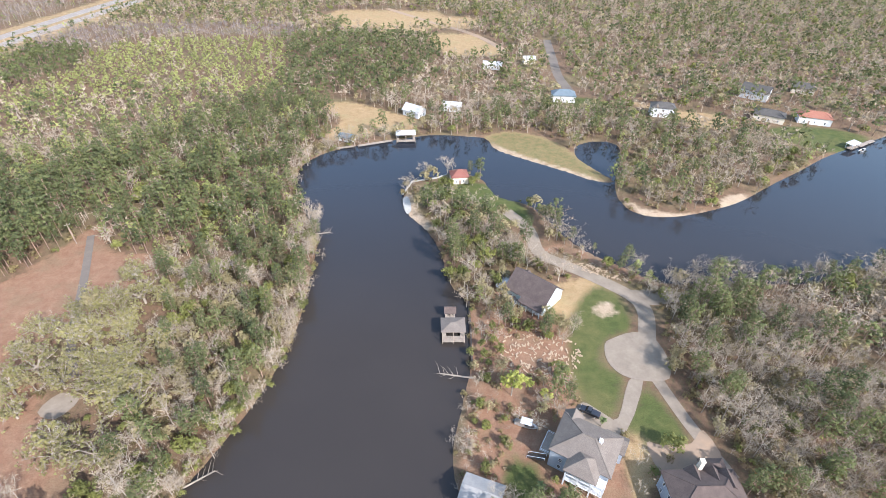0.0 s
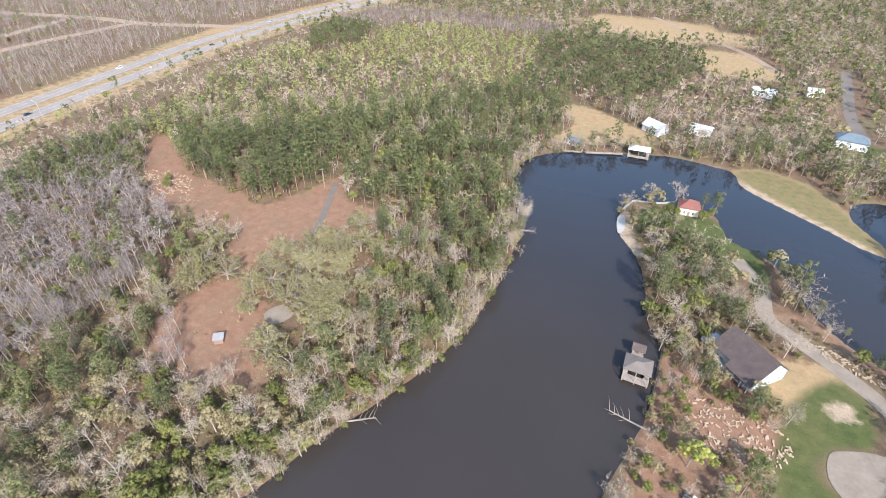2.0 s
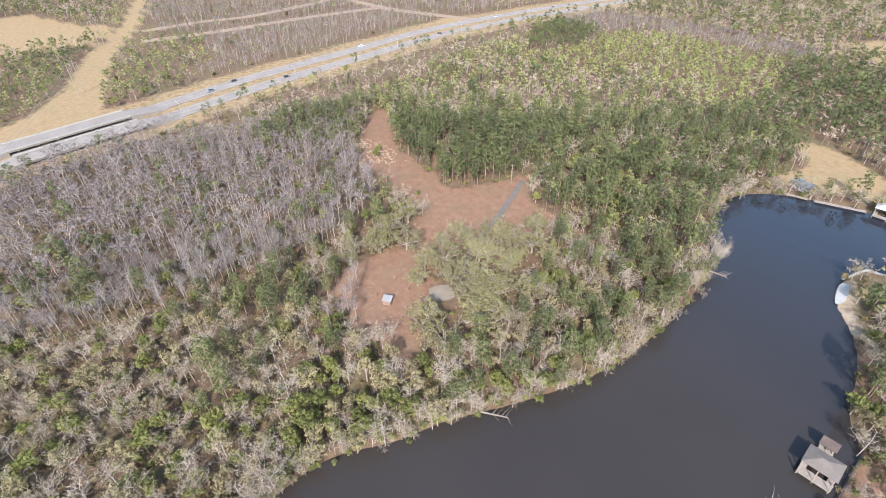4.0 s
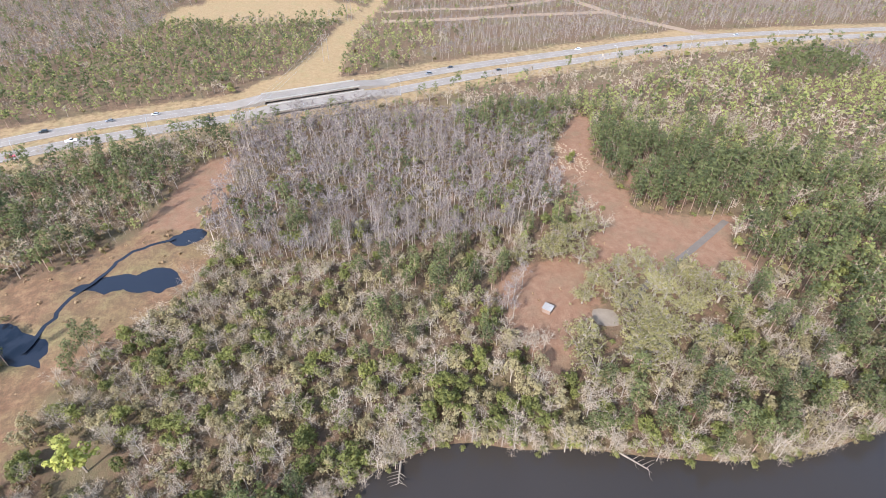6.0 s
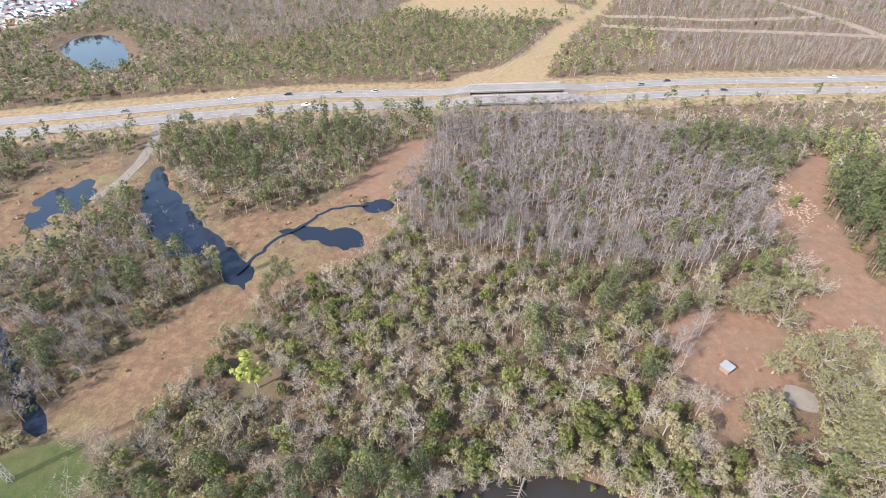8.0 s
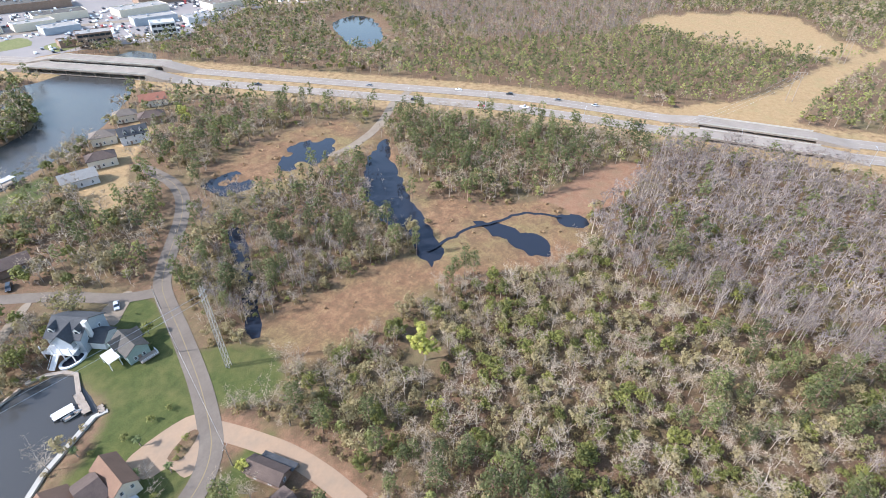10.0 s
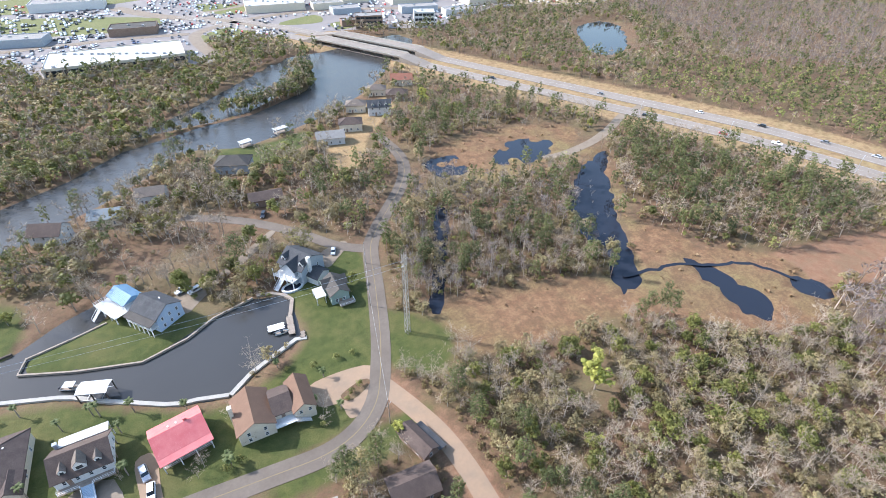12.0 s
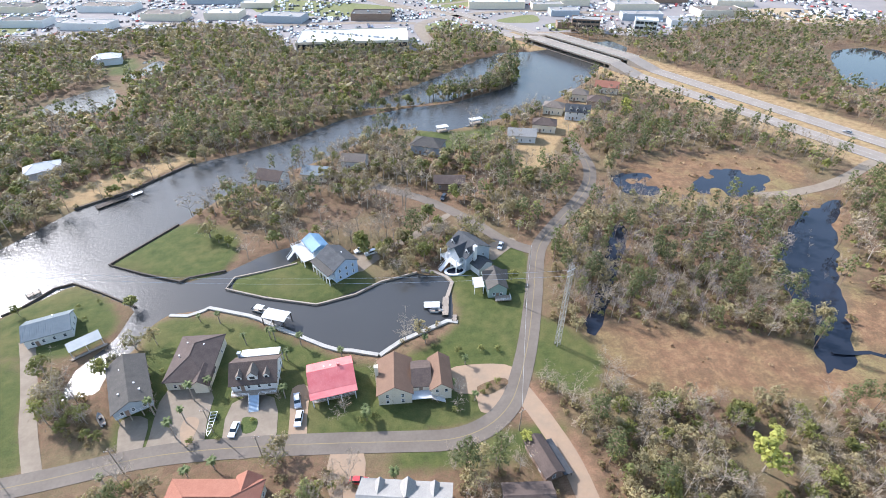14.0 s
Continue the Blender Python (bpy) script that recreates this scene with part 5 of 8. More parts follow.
# pale blue waterside house, with a blue-roofed pavilion on a white deck
h = plain_house(0.2, -171.3, 119.7, 11.3, 9.6, 5.8, 2.6, SHINGLE_DARK, SIDING_BLUE, "pale blue two-storey waterside house with galleries", wins=4)
part("gallery_floor", Geo().box(-5.6, -7.4, 2.7, 5.6, -4.8, 2.9), TRIM, h)
part("gallery_roof", Geo().slab([(-6.1, -7.9, 4.9), (6.1, -7.9, 4.9), (6.1, -4.6, 5.7), (-6.1, -4.6, 5.7)], 0.15), SHINGLE_GREY, h)
posts(h, "post", [(-5.5 + 2.2 * i, -7.3) for i in range(6)], -0.2, 4.8, 0.12, TRIM)
rail(h, [(-5.5, -7.3), (5.5, -7.3)], 2.9, TRIM, 1.0, 0.9)
vent_pipe(h, 1.0, 1.5, 7.9)
p = thing("pavilion", 7.7, -183.2, 0, 113, "open pavilion with a blue metal roof on a white deck", "pavilion")
roof, dummy, s = Geo(), Geo(), Geo()
gable(roof, dummy, -4.6, -3.2, 4.6, 3.2, 5.4, 1.7, "x", 0.5)
part("roof", roof, METAL_BLUE, p)
seams(s, -5.0, 5.0, -3.7, 5.34, 0, 7.3)
seams(s, -5.0, 5.0, 3.7, 5.34, 0, 7.3)
part("roof_seams", s, METAL_BLUE, p)
part("gable_boards", dummy, METAL_BLUE, p)
posts(p, "post", [(x, y) for x in (-4.4, 0, 4.4) for y in (-3, 3)], -0.2, 5.4, 0.13, TRIM)
part("deck", Geo().box(-7.2, -7.6, 2.6, 5.2, 4.2, 2.8), SIDING_WHITE, p, "white painted deck")
posts(p, "pile", [(x, y) for x in (-6.8, -2.6, 1.4, 4.9) for y in (-7.2, -3.2, 0.8, 3.9)], -1.6, 2.6, 0.14, TRIM)
rail(p, [(5.1, 4.1), (-7.1, 4.1), (-7.1, -7.5), (5.1, -7.5)], 2.8, TRIM, 1.0, 0.9)
stair(p, -3.6, -10.8, 0.0, -7.6, 2.8, 1.2, SIDING_WHITE)

# grey-blue gabled house with a winding white stair and round deck
h = plain_house(-48.5, -167.0, 115.2, 11.0, 11.5, 6.4, 3.4, SHINGLE_DARK, SIDING_GREY, "grey-blue two-storey house with dark gables and a white stair", wins=3)
wall, roof = Geo(), Geo()
wall.box(-2.2, -7.2, -0.2, 3.4, -5.7, 6.4)
gable(roof, wall, -2.2, -7.2, 3.4, -0.5, 6.4, 2.6, "y", 0.4)
part("bay", wall, SIDING_GREY, h)
part("bay_roof", roof, SHINGLE_DARK, h)
wall, roof = Geo(), Geo()
wall.box(5.6, -3.6, -0.2, 10.4, 2.8, 3.2)
gable(roof, wall, 5.6, -3.6, 10.4, 2.8, 3.2, 1.9, "x", 0.4)
part("garage", wall, SIDING_WHITE, h)
part("garage_roof", roof, SHINGLE_DARK, h)
dormer(h, -4.0, -4.4, 7.0, 2.0, 1.3, 3.0, SIDING_WHITE, SHINGLE_DARK)
dormer(h, 4.2, -4.4, 7.0, 2.0, 1.3, 3.0, SIDING_WHITE, SHINGLE_DARK)
chimney(h, 5.9, -2.0, 0, 10.2, SIDING_WHITE, 1.2)
part("gallery_floor", Geo().box(-5.4, -9.4, 2.9, 4.2, -5.7, 3.1), TRIM, h)
posts(h, "post", [(-5.2, -9.2), (-2.0, -9.2), (1.0, -9.2), (4.0, -9.2)], -0.2, 6.0, 0.13, TRIM)
rail(h, [(-5.2, -9.3), (-2.2, -9.3)], 3.1, TRIM, 1.0, 0.8)
rail(h, [(0.6, -9.3), (4.1, -9.3), (4.1, -5.8)], 3.1, TRIM, 1.0, 0.8)
stair(h, -0.8, -13.2, 0.2, -9.4, 3.1, 1.8, SIDING_WHITE)
pool = thing("round_deck", -41.8, -160.6, 0, 0, "white kidney-shaped deck wall round a small pool", "pool deck")
ring, inner = Geo(), Geo()
for i in range(32):
    a0, a1 = 2 * math.pi * i / 32, 2 * math.pi * (i + 1) / 32
    q = [(math.cos(a) * (r + 0.35 * math.cos(2 * a)) * 1.25, math.sin(a) * (r + 0.35 * math.cos(2 * a)), 0.55) for a, r in ((a0, 2.9), (a1, 2.9), (a1, 2.2), (a0, 2.2))]
    ring.slab(q, 0.55)
for i in range(32):
    a0, a1 = 2 * math.pi * i / 32, 2 * math.pi * (i + 1) / 32
    inner.add([(0, 0, 0.3)] + [(math.cos(a) * (2.2 + 0.35 * math.cos(2 * a)) * 1.25, math.sin(a) * (2.2 + 0.35 * math.cos(2 * a)), 0.3) for a in (a0, a1)], [(0, 1, 2)])
part("rim", ring, TRIM, pool)
part("water", inner, POND, pool, "dark pool water")

h = plain_house(-53.2, -148.1, 172.6, 6.4, 9.5, 4.2, 2.2, SHINGLE_GREY, SIDING_GREEN, "small grey-green house with a grey gable roof", along="y", wins=2)
wall, roof = Geo(), Geo()
wall.box(-3.9, 0.4, -0.2, 3.9, 4.6, 4.2)
gable(roof, wall, -4.2, 0.2, 4.2, 5.0, 4.2, 2.0, "x", 0.3)
pieces("wing", wall, SIDING_GREEN, h)
part("wing_roof", roof, SHINGLE_GREY, h)
part("carport_roof", Geo().slab([(-7.8, -2.6, 3.2), (-4.2, -2.6, 3.4), (-4.2, 3.0, 3.4), (-7.8, 3.0, 3.2)], 0.14), METAL_WHITE, h, "white flat carport roof")
posts(h, "post", [(-7.6, -2.4), (-4.6, -2.4), (-7.6, 2.8), (-4.6, 2.8)], -0.2, 3.2, 0.1, TRIM)
part("deck", Geo().box(-1.0, -7.6, 0.7, 4.4, -4.9, 0.85), TIMBER, h)
rail(h, [(-1.0, -7.5), (4.3, -7.5), (4.3, -4.9)], 0.85, TRIM, 0.9, 1.2)

h = plain_house(-44.6, -82.2, -171, 4.4, 10.0, 2.9, 1.4, SHINGLE_BROWN, SIDING_BROWN, "long brown wooden shed with a worn gable roof", along="y", wins=1, name="shed")
part("lean_to", Geo().slab([(2.2, -6.0, 2.2), (4.8, -6.0, 1.7), (4.8, 4.0, 1.7), (2.2, 4.0, 2.2)], 0.12), SHINGLE_DARK, h)
posts(h, "post", [(4.6, -5.8), (4.6, -1), (4.6, 3.8)], -0.2, 1.65, 0.09, TIMBER)
h = plain_house(-37.0, -72.5, 169, 11.0, 7.5, 3.4, 1.9, SHINGLE_BROWN, SIDING_BROWN, "brown house with a worn shingle roof by the track", wins=3)
h = plain_house(-9.0, -77.2, 163.5, 20.5, 10.5, 4.6, 2.9, SHINGLE_PALE, SIDING_WHITE, "long house with a pale grey dormered roof", wins=5)
for q, ww in ((-6.0, 1.8), (0.5, 3.2), (6.6, 1.8)):
    g, r = Geo(), Geo()
    g.box(q - ww / 2, 1.2, 5.0, q + ww / 2, 4.4, 6.3)
    gable(r, g, q - ww / 2, 0.2, q + ww / 2, 4.4, 6.3, ww * 0.6, "y", 0.2, 0.12)
    d = part("dormer", g, SIDING_WHITE, h)
    part("dormer_roof", r, SHINGLE_PALE, d)
h = plain_house(33.7, -87.6, 166.9, 21.0, 10.5, 4.0, 2.8, SHINGLE_ORANGE, SIDING_CREAM, "long house with an orange-brown hip roof", kind="hip", wins=5)
wall, roof = Geo(), Geo()
wall.box(4.2, 3.6, -0.2, 9.6, 6.4, 4.0)
gable(roof, wall, 4.2, 0.0, 9.6, 6.4, 4.0, 2.0, "y", 0.4)
pieces("wing", wall, SIDING_CREAM, h)
part("wing_roof", roof, SHINGLE_ORANGE, h)

# ---------- houses on the peninsula ----------
h = plain_house(37.6, 71.2, -29.9, 14.6, 11.6, 7.2, 3.2, SHINGLE_TAUPE, SIDING_GREY, "large raised grey house with a taupe hip roof and white porches", kind="hip", wins=3)
wall, roof = Geo(), Geo()
wall.box(-0.8, -7.8, 5.2, 4.6, -5.8, 7.0)
hip(roof, -2.6, -9.2, 4.8, -2.0, 7.0, 2.6, 0.4)
part("porch_roof", roof, SHINGLE_TAUPE, h)
for z in (2.6, 5.0):
    part("porch_floor", Geo().box(-2.4, -9.0, z - 0.2, 7.2, -5.8, z), TRIM, h)
    rail(h, [(-2.3, -5.9), (-2.3, -8.9), (7.1, -8.9), (7.1, -5.9)], z, TRIM, 1.0, 0.9)
posts(h, "post", [(-2.2, -8.8), (1.0, -8.8), (4.2, -8.8), (7.0, -8.8)], -0.2, 7.0, 0.17, TRIM)
wall, roof = Geo(), Geo()
wall.box(3.6, 3.6, -0.2, 8.8, 8.2, 5.0)
gable(roof, wall, 3.6, 3.4, 8.8, 8.2, 5.0, 2.0, "x", 0.4)
pieces("wing", wall, SIDING_GREY, h)
part("wing_roof", roof, SHINGLE_TAUPE, h)
wall, roof = Geo(), Geo()
wall.box(-7.6, 3.4, -0.2, -3.2, 7.4, 6.6)
gable(roof, wall, -7.6, 1.4, -3.2, 7.4, 6.6, 1.8, "y", 0.4)
pieces("wing", wall, SIDING_GREY, h)
part("wing_roof", roof, SHINGLE_TAUPE, h)
chimney(h, 3.0, 0.4, 8.5, 10.6, SIDING_WHITE, 0.8)
vent_pipe(h, -3.0, -2.2, 8.7)
stair(h, -6.0, -12.6, 0.0, -8.0, 2.5, 1.4, DARK_TIMBER, "x")
part("balcony", Geo().box(-10.2, -4.6, 2.2, -7.3, 1.6, 2.4), TIMBER, h)
rail(h, [(-7.4, -4.5), (-10.1, -4.5), (-10.1, 1.5), (-7.4, 1.5)], 2.4, TRIM, 1.0, 0.9)

h = plain_house(63.4, 59.5, 1.0, 17.0, 10.5, 6.0, 3.0, SHINGLE_BROWN, SIDING_GREY, "large house with dark brown gabled roofs", kind="hip", wins=4)
for q, yy in ((-1.5, 5.6), (3.0, 5.2), (6.0, 4.6)):
    wall, roof = Geo(), Geo()
    wall.box(q - 1.5, 2.0, 4.0, q + 1.5, yy, 6.6)
    gable(roof, wall, q - 1.5, 0.5, q + 1.5, yy, 6.6, 1.6, "y", 0.35)
    part("gable_wing", wall, SIDING_CREAM, h)
    part("gable_roof", roof, SHINGLE_BROWN, h)
wall, roof = Geo(), Geo()
wall.box(2.4, 5.2, -0.2, 8.0, 9.0, 4.6)
hip(roof, 2.4, 4.8, 8.0, 9.0, 4.6, 1.9, 0.4)
part("garage", wall, SIDING_GREY, h)
part("garage_roof", roof, SHINGLE_BROWN, h)
chimney(h, 0.5, 5.9, 0, 9.6, SIDING_CREAM, 1.0)

h = plain_house(33.9, 133.5, -41.8, 15.6, 12.2, 4.2, 5.0, SHINGLE_UMBER, SIDING_PALE, "pale blue-green house with a big umber gable roof", wins=4, stilts=0)
part("porch_deck", Geo().box(-7.6, -8.4, 1.2, 7.6, -5.8, 1.4), TIMBER, h)
part("porch_roof", Geo().slab([(-1.0, -8.6, 3.2), (8.2, -8.6, 3.2), (8.2, -6.0, 4.5), (-1.0, -6.0, 4.5)], 0.16), SHINGLE_UMBER, h)
posts(h, "post", [(-0.6, -8.2), (2.4, -8.2), (5.2, -8.2), (7.6, -8.2)], -0.2, 3.2, 0.12, TRIM)
rail(h, [(-7.5, -8.3), (7.5, -8.3)], 1.4, TRIM, 1.0, 1.1)
part("sun_deck", Geo().box(-12.4, -6.0, 1.6, -7.9, 0.6, 1.8), SIDING_WHITE, h, "pale raised deck")
rail(h, [(-8.0, -5.9), (-12.3, -5.9), (-12.3, 0.5), (-8.0, 0.5)], 1.8, TRIM, 1.0, 1.0)
stair(h, -2.2, -12.4, 0.0, -8.4, 1.4, 1.5, DARK_TIMBER)
wall, roof = Geo(), Geo()
wall.box(-7.9, 1.0, -0.2, -4.0, 5.7, 4.4)
gable(roof, wall, -8.6, -3.4, -3.6, 5.2, 3.6, 2.2, "y", 0.3)
part("wing_roof", roof, SHINGLE_UMBER, h)

h = plain_house(9.4, 217.5, 8, 8.0, 7.0, 3.6, 2.6, SHINGLE_RUST, SIDING_CREAM, "small cream house with a rusty red hip roof at the point", kind="hip", wins=2)


def boathouse(x, y, rot, w, d, z_roof, roof_mat, label, hip_roof=True):
    b = thing("boathouse", x, y, 0, rot, label, "boathouse")
    roof, wall = Geo(), Geo()
    if hip_roof:
        hip(roof, -w / 2, -d / 2, w / 2, d / 2, z_roof, 1.3, 0.35)
    else:
        gable(roof, wall, -w / 2, -d / 2, w / 2, d / 2, z_roof, 1.2, "x", 0.35)
        part("gable_boards", wall, TIMBER, b)
    part("roof", roof, roof_mat, b)
    part("deck", Geo().box(-w / 2, -d / 2 - 2.0, 0.25, w / 2, -d / 2 + 0.6, 0.4), TIMBER, b)
    part("side_deck", Geo().box(-w / 2, -d / 2 + 0.6, 0.25, -w / 2 + 1.4, d / 2, 0.4), TIMBER, b)
    part("side_deck", Geo().box(w / 2 - 1.4, -d / 2 + 0.6, 0.25, w / 2, d / 2, 0.4), TIMBER, b)
    posts(b, "pile", [(q, r) for q in (-w / 2 + 0.2, 0, w / 2 - 0.2) for r in (-d / 2 - 1.8, -d / 2 + 0.3, 0, d / 2 - 0.2) if not (q == 0 and r == 0)], -2.2, z_roof if True else 0, 0.12, TIMBER)
    rail(b, [(-w / 2, -d / 2 - 1.9), (w / 2, -d / 2 - 1.9)], 0.4, TIMBER, 0.9)
    return b


boathouse(4.9, 116.2, 1.5, 7.4, 6.0, 2.9, SHINGLE_TAUPE, "boathouse on piles with a taupe hip roof and deck")
boathouse(4.0, 124.2, 1.5, 3.4, 3.0, 2.2, SHINGLE_BROWN, "small brown-roofed boat shelter on piles", False)
boathouse(10.8, 60.5, -20, 9.4, 7.0, 3.2, SHINGLE_PALE, "dock house with a grey metal roof by the shore", False)
boathouse(-19.5, 265.5, 5, 10.5, 6.0, 3.4, METAL_WHITE, "white-roofed boathouse at the end of a long pier")

# ---------- houses farther off ----------
FAR = [  # x, y, rot, w, d, high, rise, roof, wall, label, kind
    (-16.2, 300, -35, 12, 8, 3.6, 3.0, METAL_WHITE, SIDING_WHITE, "white house with a pale metal roof above the lake", "gable"),
    (7.4, 309, -10, 11, 7, 3.6, 1.8, METAL_WHITE, SIDING_WHITE, "small white house in the trees", "gable"),
    (81.8, 329, -5, 15, 9, 4.2, 3.0, METAL_SLATE, SIDING_WHITE, "white house with a blue-grey metal roof beyond the lake", "hip"),
    (139.5, 305, -12, 14, 9, 6.0, 2.4, SHINGLE_GREY, SIDING_WHITE, "two-storey white house with a grey roof", "hip"),
    (215, 338, -40, 17, 10, 6.2, 3.0, SHINGLE_GREY, SIDING_WHITE, "two-storey pale house with a grey roof in the woods", "gable"),
    (205, 300, -30, 17, 10, 3.8, 2.6, SHINGLE_GREY, SIDING_CREAM, "long grey-roofed house by the lake", "hip"),
    (231, 297, -20, 18, 10, 4.2, 2.6, SHINGLE_ORANGE, SIDING_WHITE, "white house with an orange-red hip roof", "hip"),
    (255, 350, -30, 14, 9, 4.2, 2.6, SHINGLE_GREY, SIDING_CREAM, "grey-roofed house deep in the trees", "gable"),
    (40, 395, -10, 14, 8, 3.6, 1.6, METAL_WHITE, SIDING_WHITE, "low house with a pale metal roof beyond the lake", "gable"),
    (70, 410, 5, 9, 7, 3.6, 1.8, METAL_WHITE, SIDING_CREAM, "pale small house beyond the lake", "gable"),
    (-52, 262, -25, 8, 5, 2.8, 1.2, METAL_SLATE, SIDING_WHITE, "low cabin with a blue-grey roof at the shore", "gable"),
    (26.2, -243, 150, 12, 9, 5.6, 3.0, SHINGLE_BROWN, SIDING_WHITE, "white house with a brown gable roof by the river", "gable"),
    (6, -247, 160, 12, 9, 3.8, 2.2, METAL_SLATE, SIDING_CREAM, "house with a blue-grey metal roof by the river", "gable"),
    (-13.3, -255, 160, 12, 8, 4.4, 2.4, SHINGLE_TAUPE, SIDING_WHITE, "white house with a tan roof by the river", "gable"),
    (-53, -264, 150, 16, 11, 4.6, 3.0, SHINGLE_GREY, SIDING_GREY, "large grey-roofed house among trees by the river", "hip"),
    (-106.5, -266, 160, 15, 9, 4.0, 2.6, SHINGLE_PALE, SIDING_WHITE, "house with a pale grey roof among bare trees", "gable"),
    (-124, -276, 155, 13, 9, 4.4, 2.6, SHINGLE_BROWN, SIDING_CREAM, "brown-roofed house on the riverside row", "hip"),
    (-140, -300, 150, 12, 9, 4.4, 2.6, SHINGLE_TAUPE, SIDING_CREAM, "tan-roofed house on the riverside row", "hip"),
    (-150, -288, 155, 14, 9, 5.4, 3.0, SHINGLE_DARK, SIDING_WHITE, "dark-roofed white house with dormers", "gable"),
    (-172, -303, 150, 14, 9, 4.2, 2.6, SHINGLE_BROWN, SIDING_BROWN, "brown house near the river bridge", "hip"),
    (-165, -318, 150, 12, 8, 4.2, 2.6, SHINGLE_TAUPE, SIDING_CREAM, "low tan-roofed house near the river bridge", "hip"),
    (-190, -327, 150, 15, 9, 4.4, 2.8, SHINGLE_ORANGE, SIDING_CREAM, "cream house with an orange roof near the bridge", "gable"),
    (-55, -224, 165, 14, 8, 3.4, 2.0, SHINGLE_BROWN, SIDING_BROWN, "low brown house among bare trees", "gable"),
    (136, -279, 20, 15, 10, 4.6, 2.6, METAL_WHITE, SIDING_WHITE, "white-roofed house across the river", "hip"),
    (162, -478, 10, 20, 12, 5.0, 3.0, METAL_WHITE, SIDING_WHITE, "white house on the far lake", "hip"),
]
for fx, fy, rot, w, d, high, rise, rm, wm, text, kind in FAR:
    fh = plain_house(fx, fy, rot, w, d, high, rise, rm, wm, text, kind=kind, wins=3)
    if "dormers" in text:
        for q in (-4, 0, 4):
            dormer(fh, q, -3.8, high + 0.4, 1.6, 1.2, 2.8, SIDING_WHITE, rm)
    KEEP_OFF.append((fx, fy, max(w, d) * 0.62))

# ---------- seawalls, docks and boats ----------
def seawall(name, line, width, top, mat, label, deep=1.6):
    w = ribbon(name, np.array(line, float), width, top, mat, label, 0.0, "seawall", "structure", deep)
    return w


seawall("seawall", [(57, -159.6), (51, -158), (46.3, -159.4), (44.6, -160.6), (31.2, -153.6), (27.4, -151), (20, -144.2), (14.6, -140.1), (11.5, -137.5), (6.9, -133.8), (2.7, -131.2), (-1, -130.2), (-9, -126.5)],
        1.3, 0.28, WALL_CAP, "white concrete seawall walk along the canal")
seawall("seawall", [(-9.4, -126.2), (-10.8, -127.1), (-16.6, -130.6), (-23.4, -132.9), (-33, -136.0), (-36.2, -134.6)], 1.4, 0.28, WALL_CAP, "pale segmented seawall walk along the basin")
seawall("seawall", [(-33.4, -139.3), (-35.1, -146.4), (-39.2, -154.8), (-37.9, -158.3), (-34.5, -161.9), (-29.7, -164)], 1.3, 0.26, TIMBER, "weathered timber bulkhead along the basin")
seawall("seawall", [(-28, -163.4), (-14, -161), (-4.7, -156.3), (5.1, -154.6), (9, -154.0), (26.1, -161.5), (40.1, -169.6), (37.8, -175.5), (24.9, -177.2), (15.5, -179)], 0.6, 0.3, TIMBER, "timber bulkhead round the lawn point")
seawall("seawall", [(41.4, -180.6), (54.1, -179.3), (56.7, -177.6), (71.9, -186.1), (84.9, -194.3), (64.4, -218)], 0.6, 0.35, DARK_TIMBER, "dark timber bulkhead round the river lawn")
seawall("seawall", [(112.1, -172.2), (106.8, -175.7), (100.1, -183.9), (94.2, -185.4), (82.6, -177.4), (69.1, -166.8)], 0.5, 0.3, DARK_TIMBER, "dark timber bulkhead round a lawn")
seawall("seawall", [(10.4, 139), (10.8, 128), (10.8, 113), (10.6, 101)], 0.5, 0.3, DARK_TIMBER, "dark timber bulkhead below the peninsula lawn")
seawall("seawall", [(-17.4, 204), (-13.4, 216.2), (-2, 219.8), (4, 224)], 0.6, 0.3, WALL_CAP, "low pale wall round the point's lawn")
seawall("seawall", [(112, -241.5), (92, -253.5), (68, -277.5)], 0.7, 0.4, DARK_TIMBER, "dark bulkhead along the far river bank")


def dock(x, y, rot, w, d, label, mat=TIMBER, z=0.35, roof=None):
    b = thing("dock", x, y, 0, rot, label, "dock")
    n = max(3, int(w / 0.5))
    for i in range(n):
        a = -w / 2 + w * i / n
        part("plank", Geo().box(a + 0.02, -d / 2, z - 0.06, a + w / n - 0.02, d / 2, z), mat, b)
    part("stringer", Geo().box(-w / 2, -d / 2 + 0.1, z - 0.22, w / 2, -d / 2 + 0.25, z - 0.064).box(-w / 2, d / 2 - 0.25, z - 0.22, w / 2, d / 2 - 0.1, z - 0.064), mat, b)
    posts(b, "pile", [(q, r) for q in (-w / 2 + 0.2, 0, w / 2 - 0.2) for r in (-d / 2 + 0.1, d / 2 - 0.1)], -2.2, z + 0.5, 0.1, DARK_TIMBER)
    if roof:
        part("roof", Geo().slab([(-w / 2 - 0.4, -d / 2 - 0.4, 2.9), (w / 2 + 0.4, -d / 2 - 0.4, 2.9), (w / 2 + 0.4, d / 2 + 0.4, 3.2), (-w / 2 - 0.4, d / 2 + 0.4, 3.2)], 0.14), roof, b)
        posts(b, "post", [(q, r) for q in (-w / 2 + 0.2, w / 2 - 0.2) for r in (-d / 2 + 0.2, d / 2 - 0.2)], z, 2.9, 0.09, TRIM)
    return b


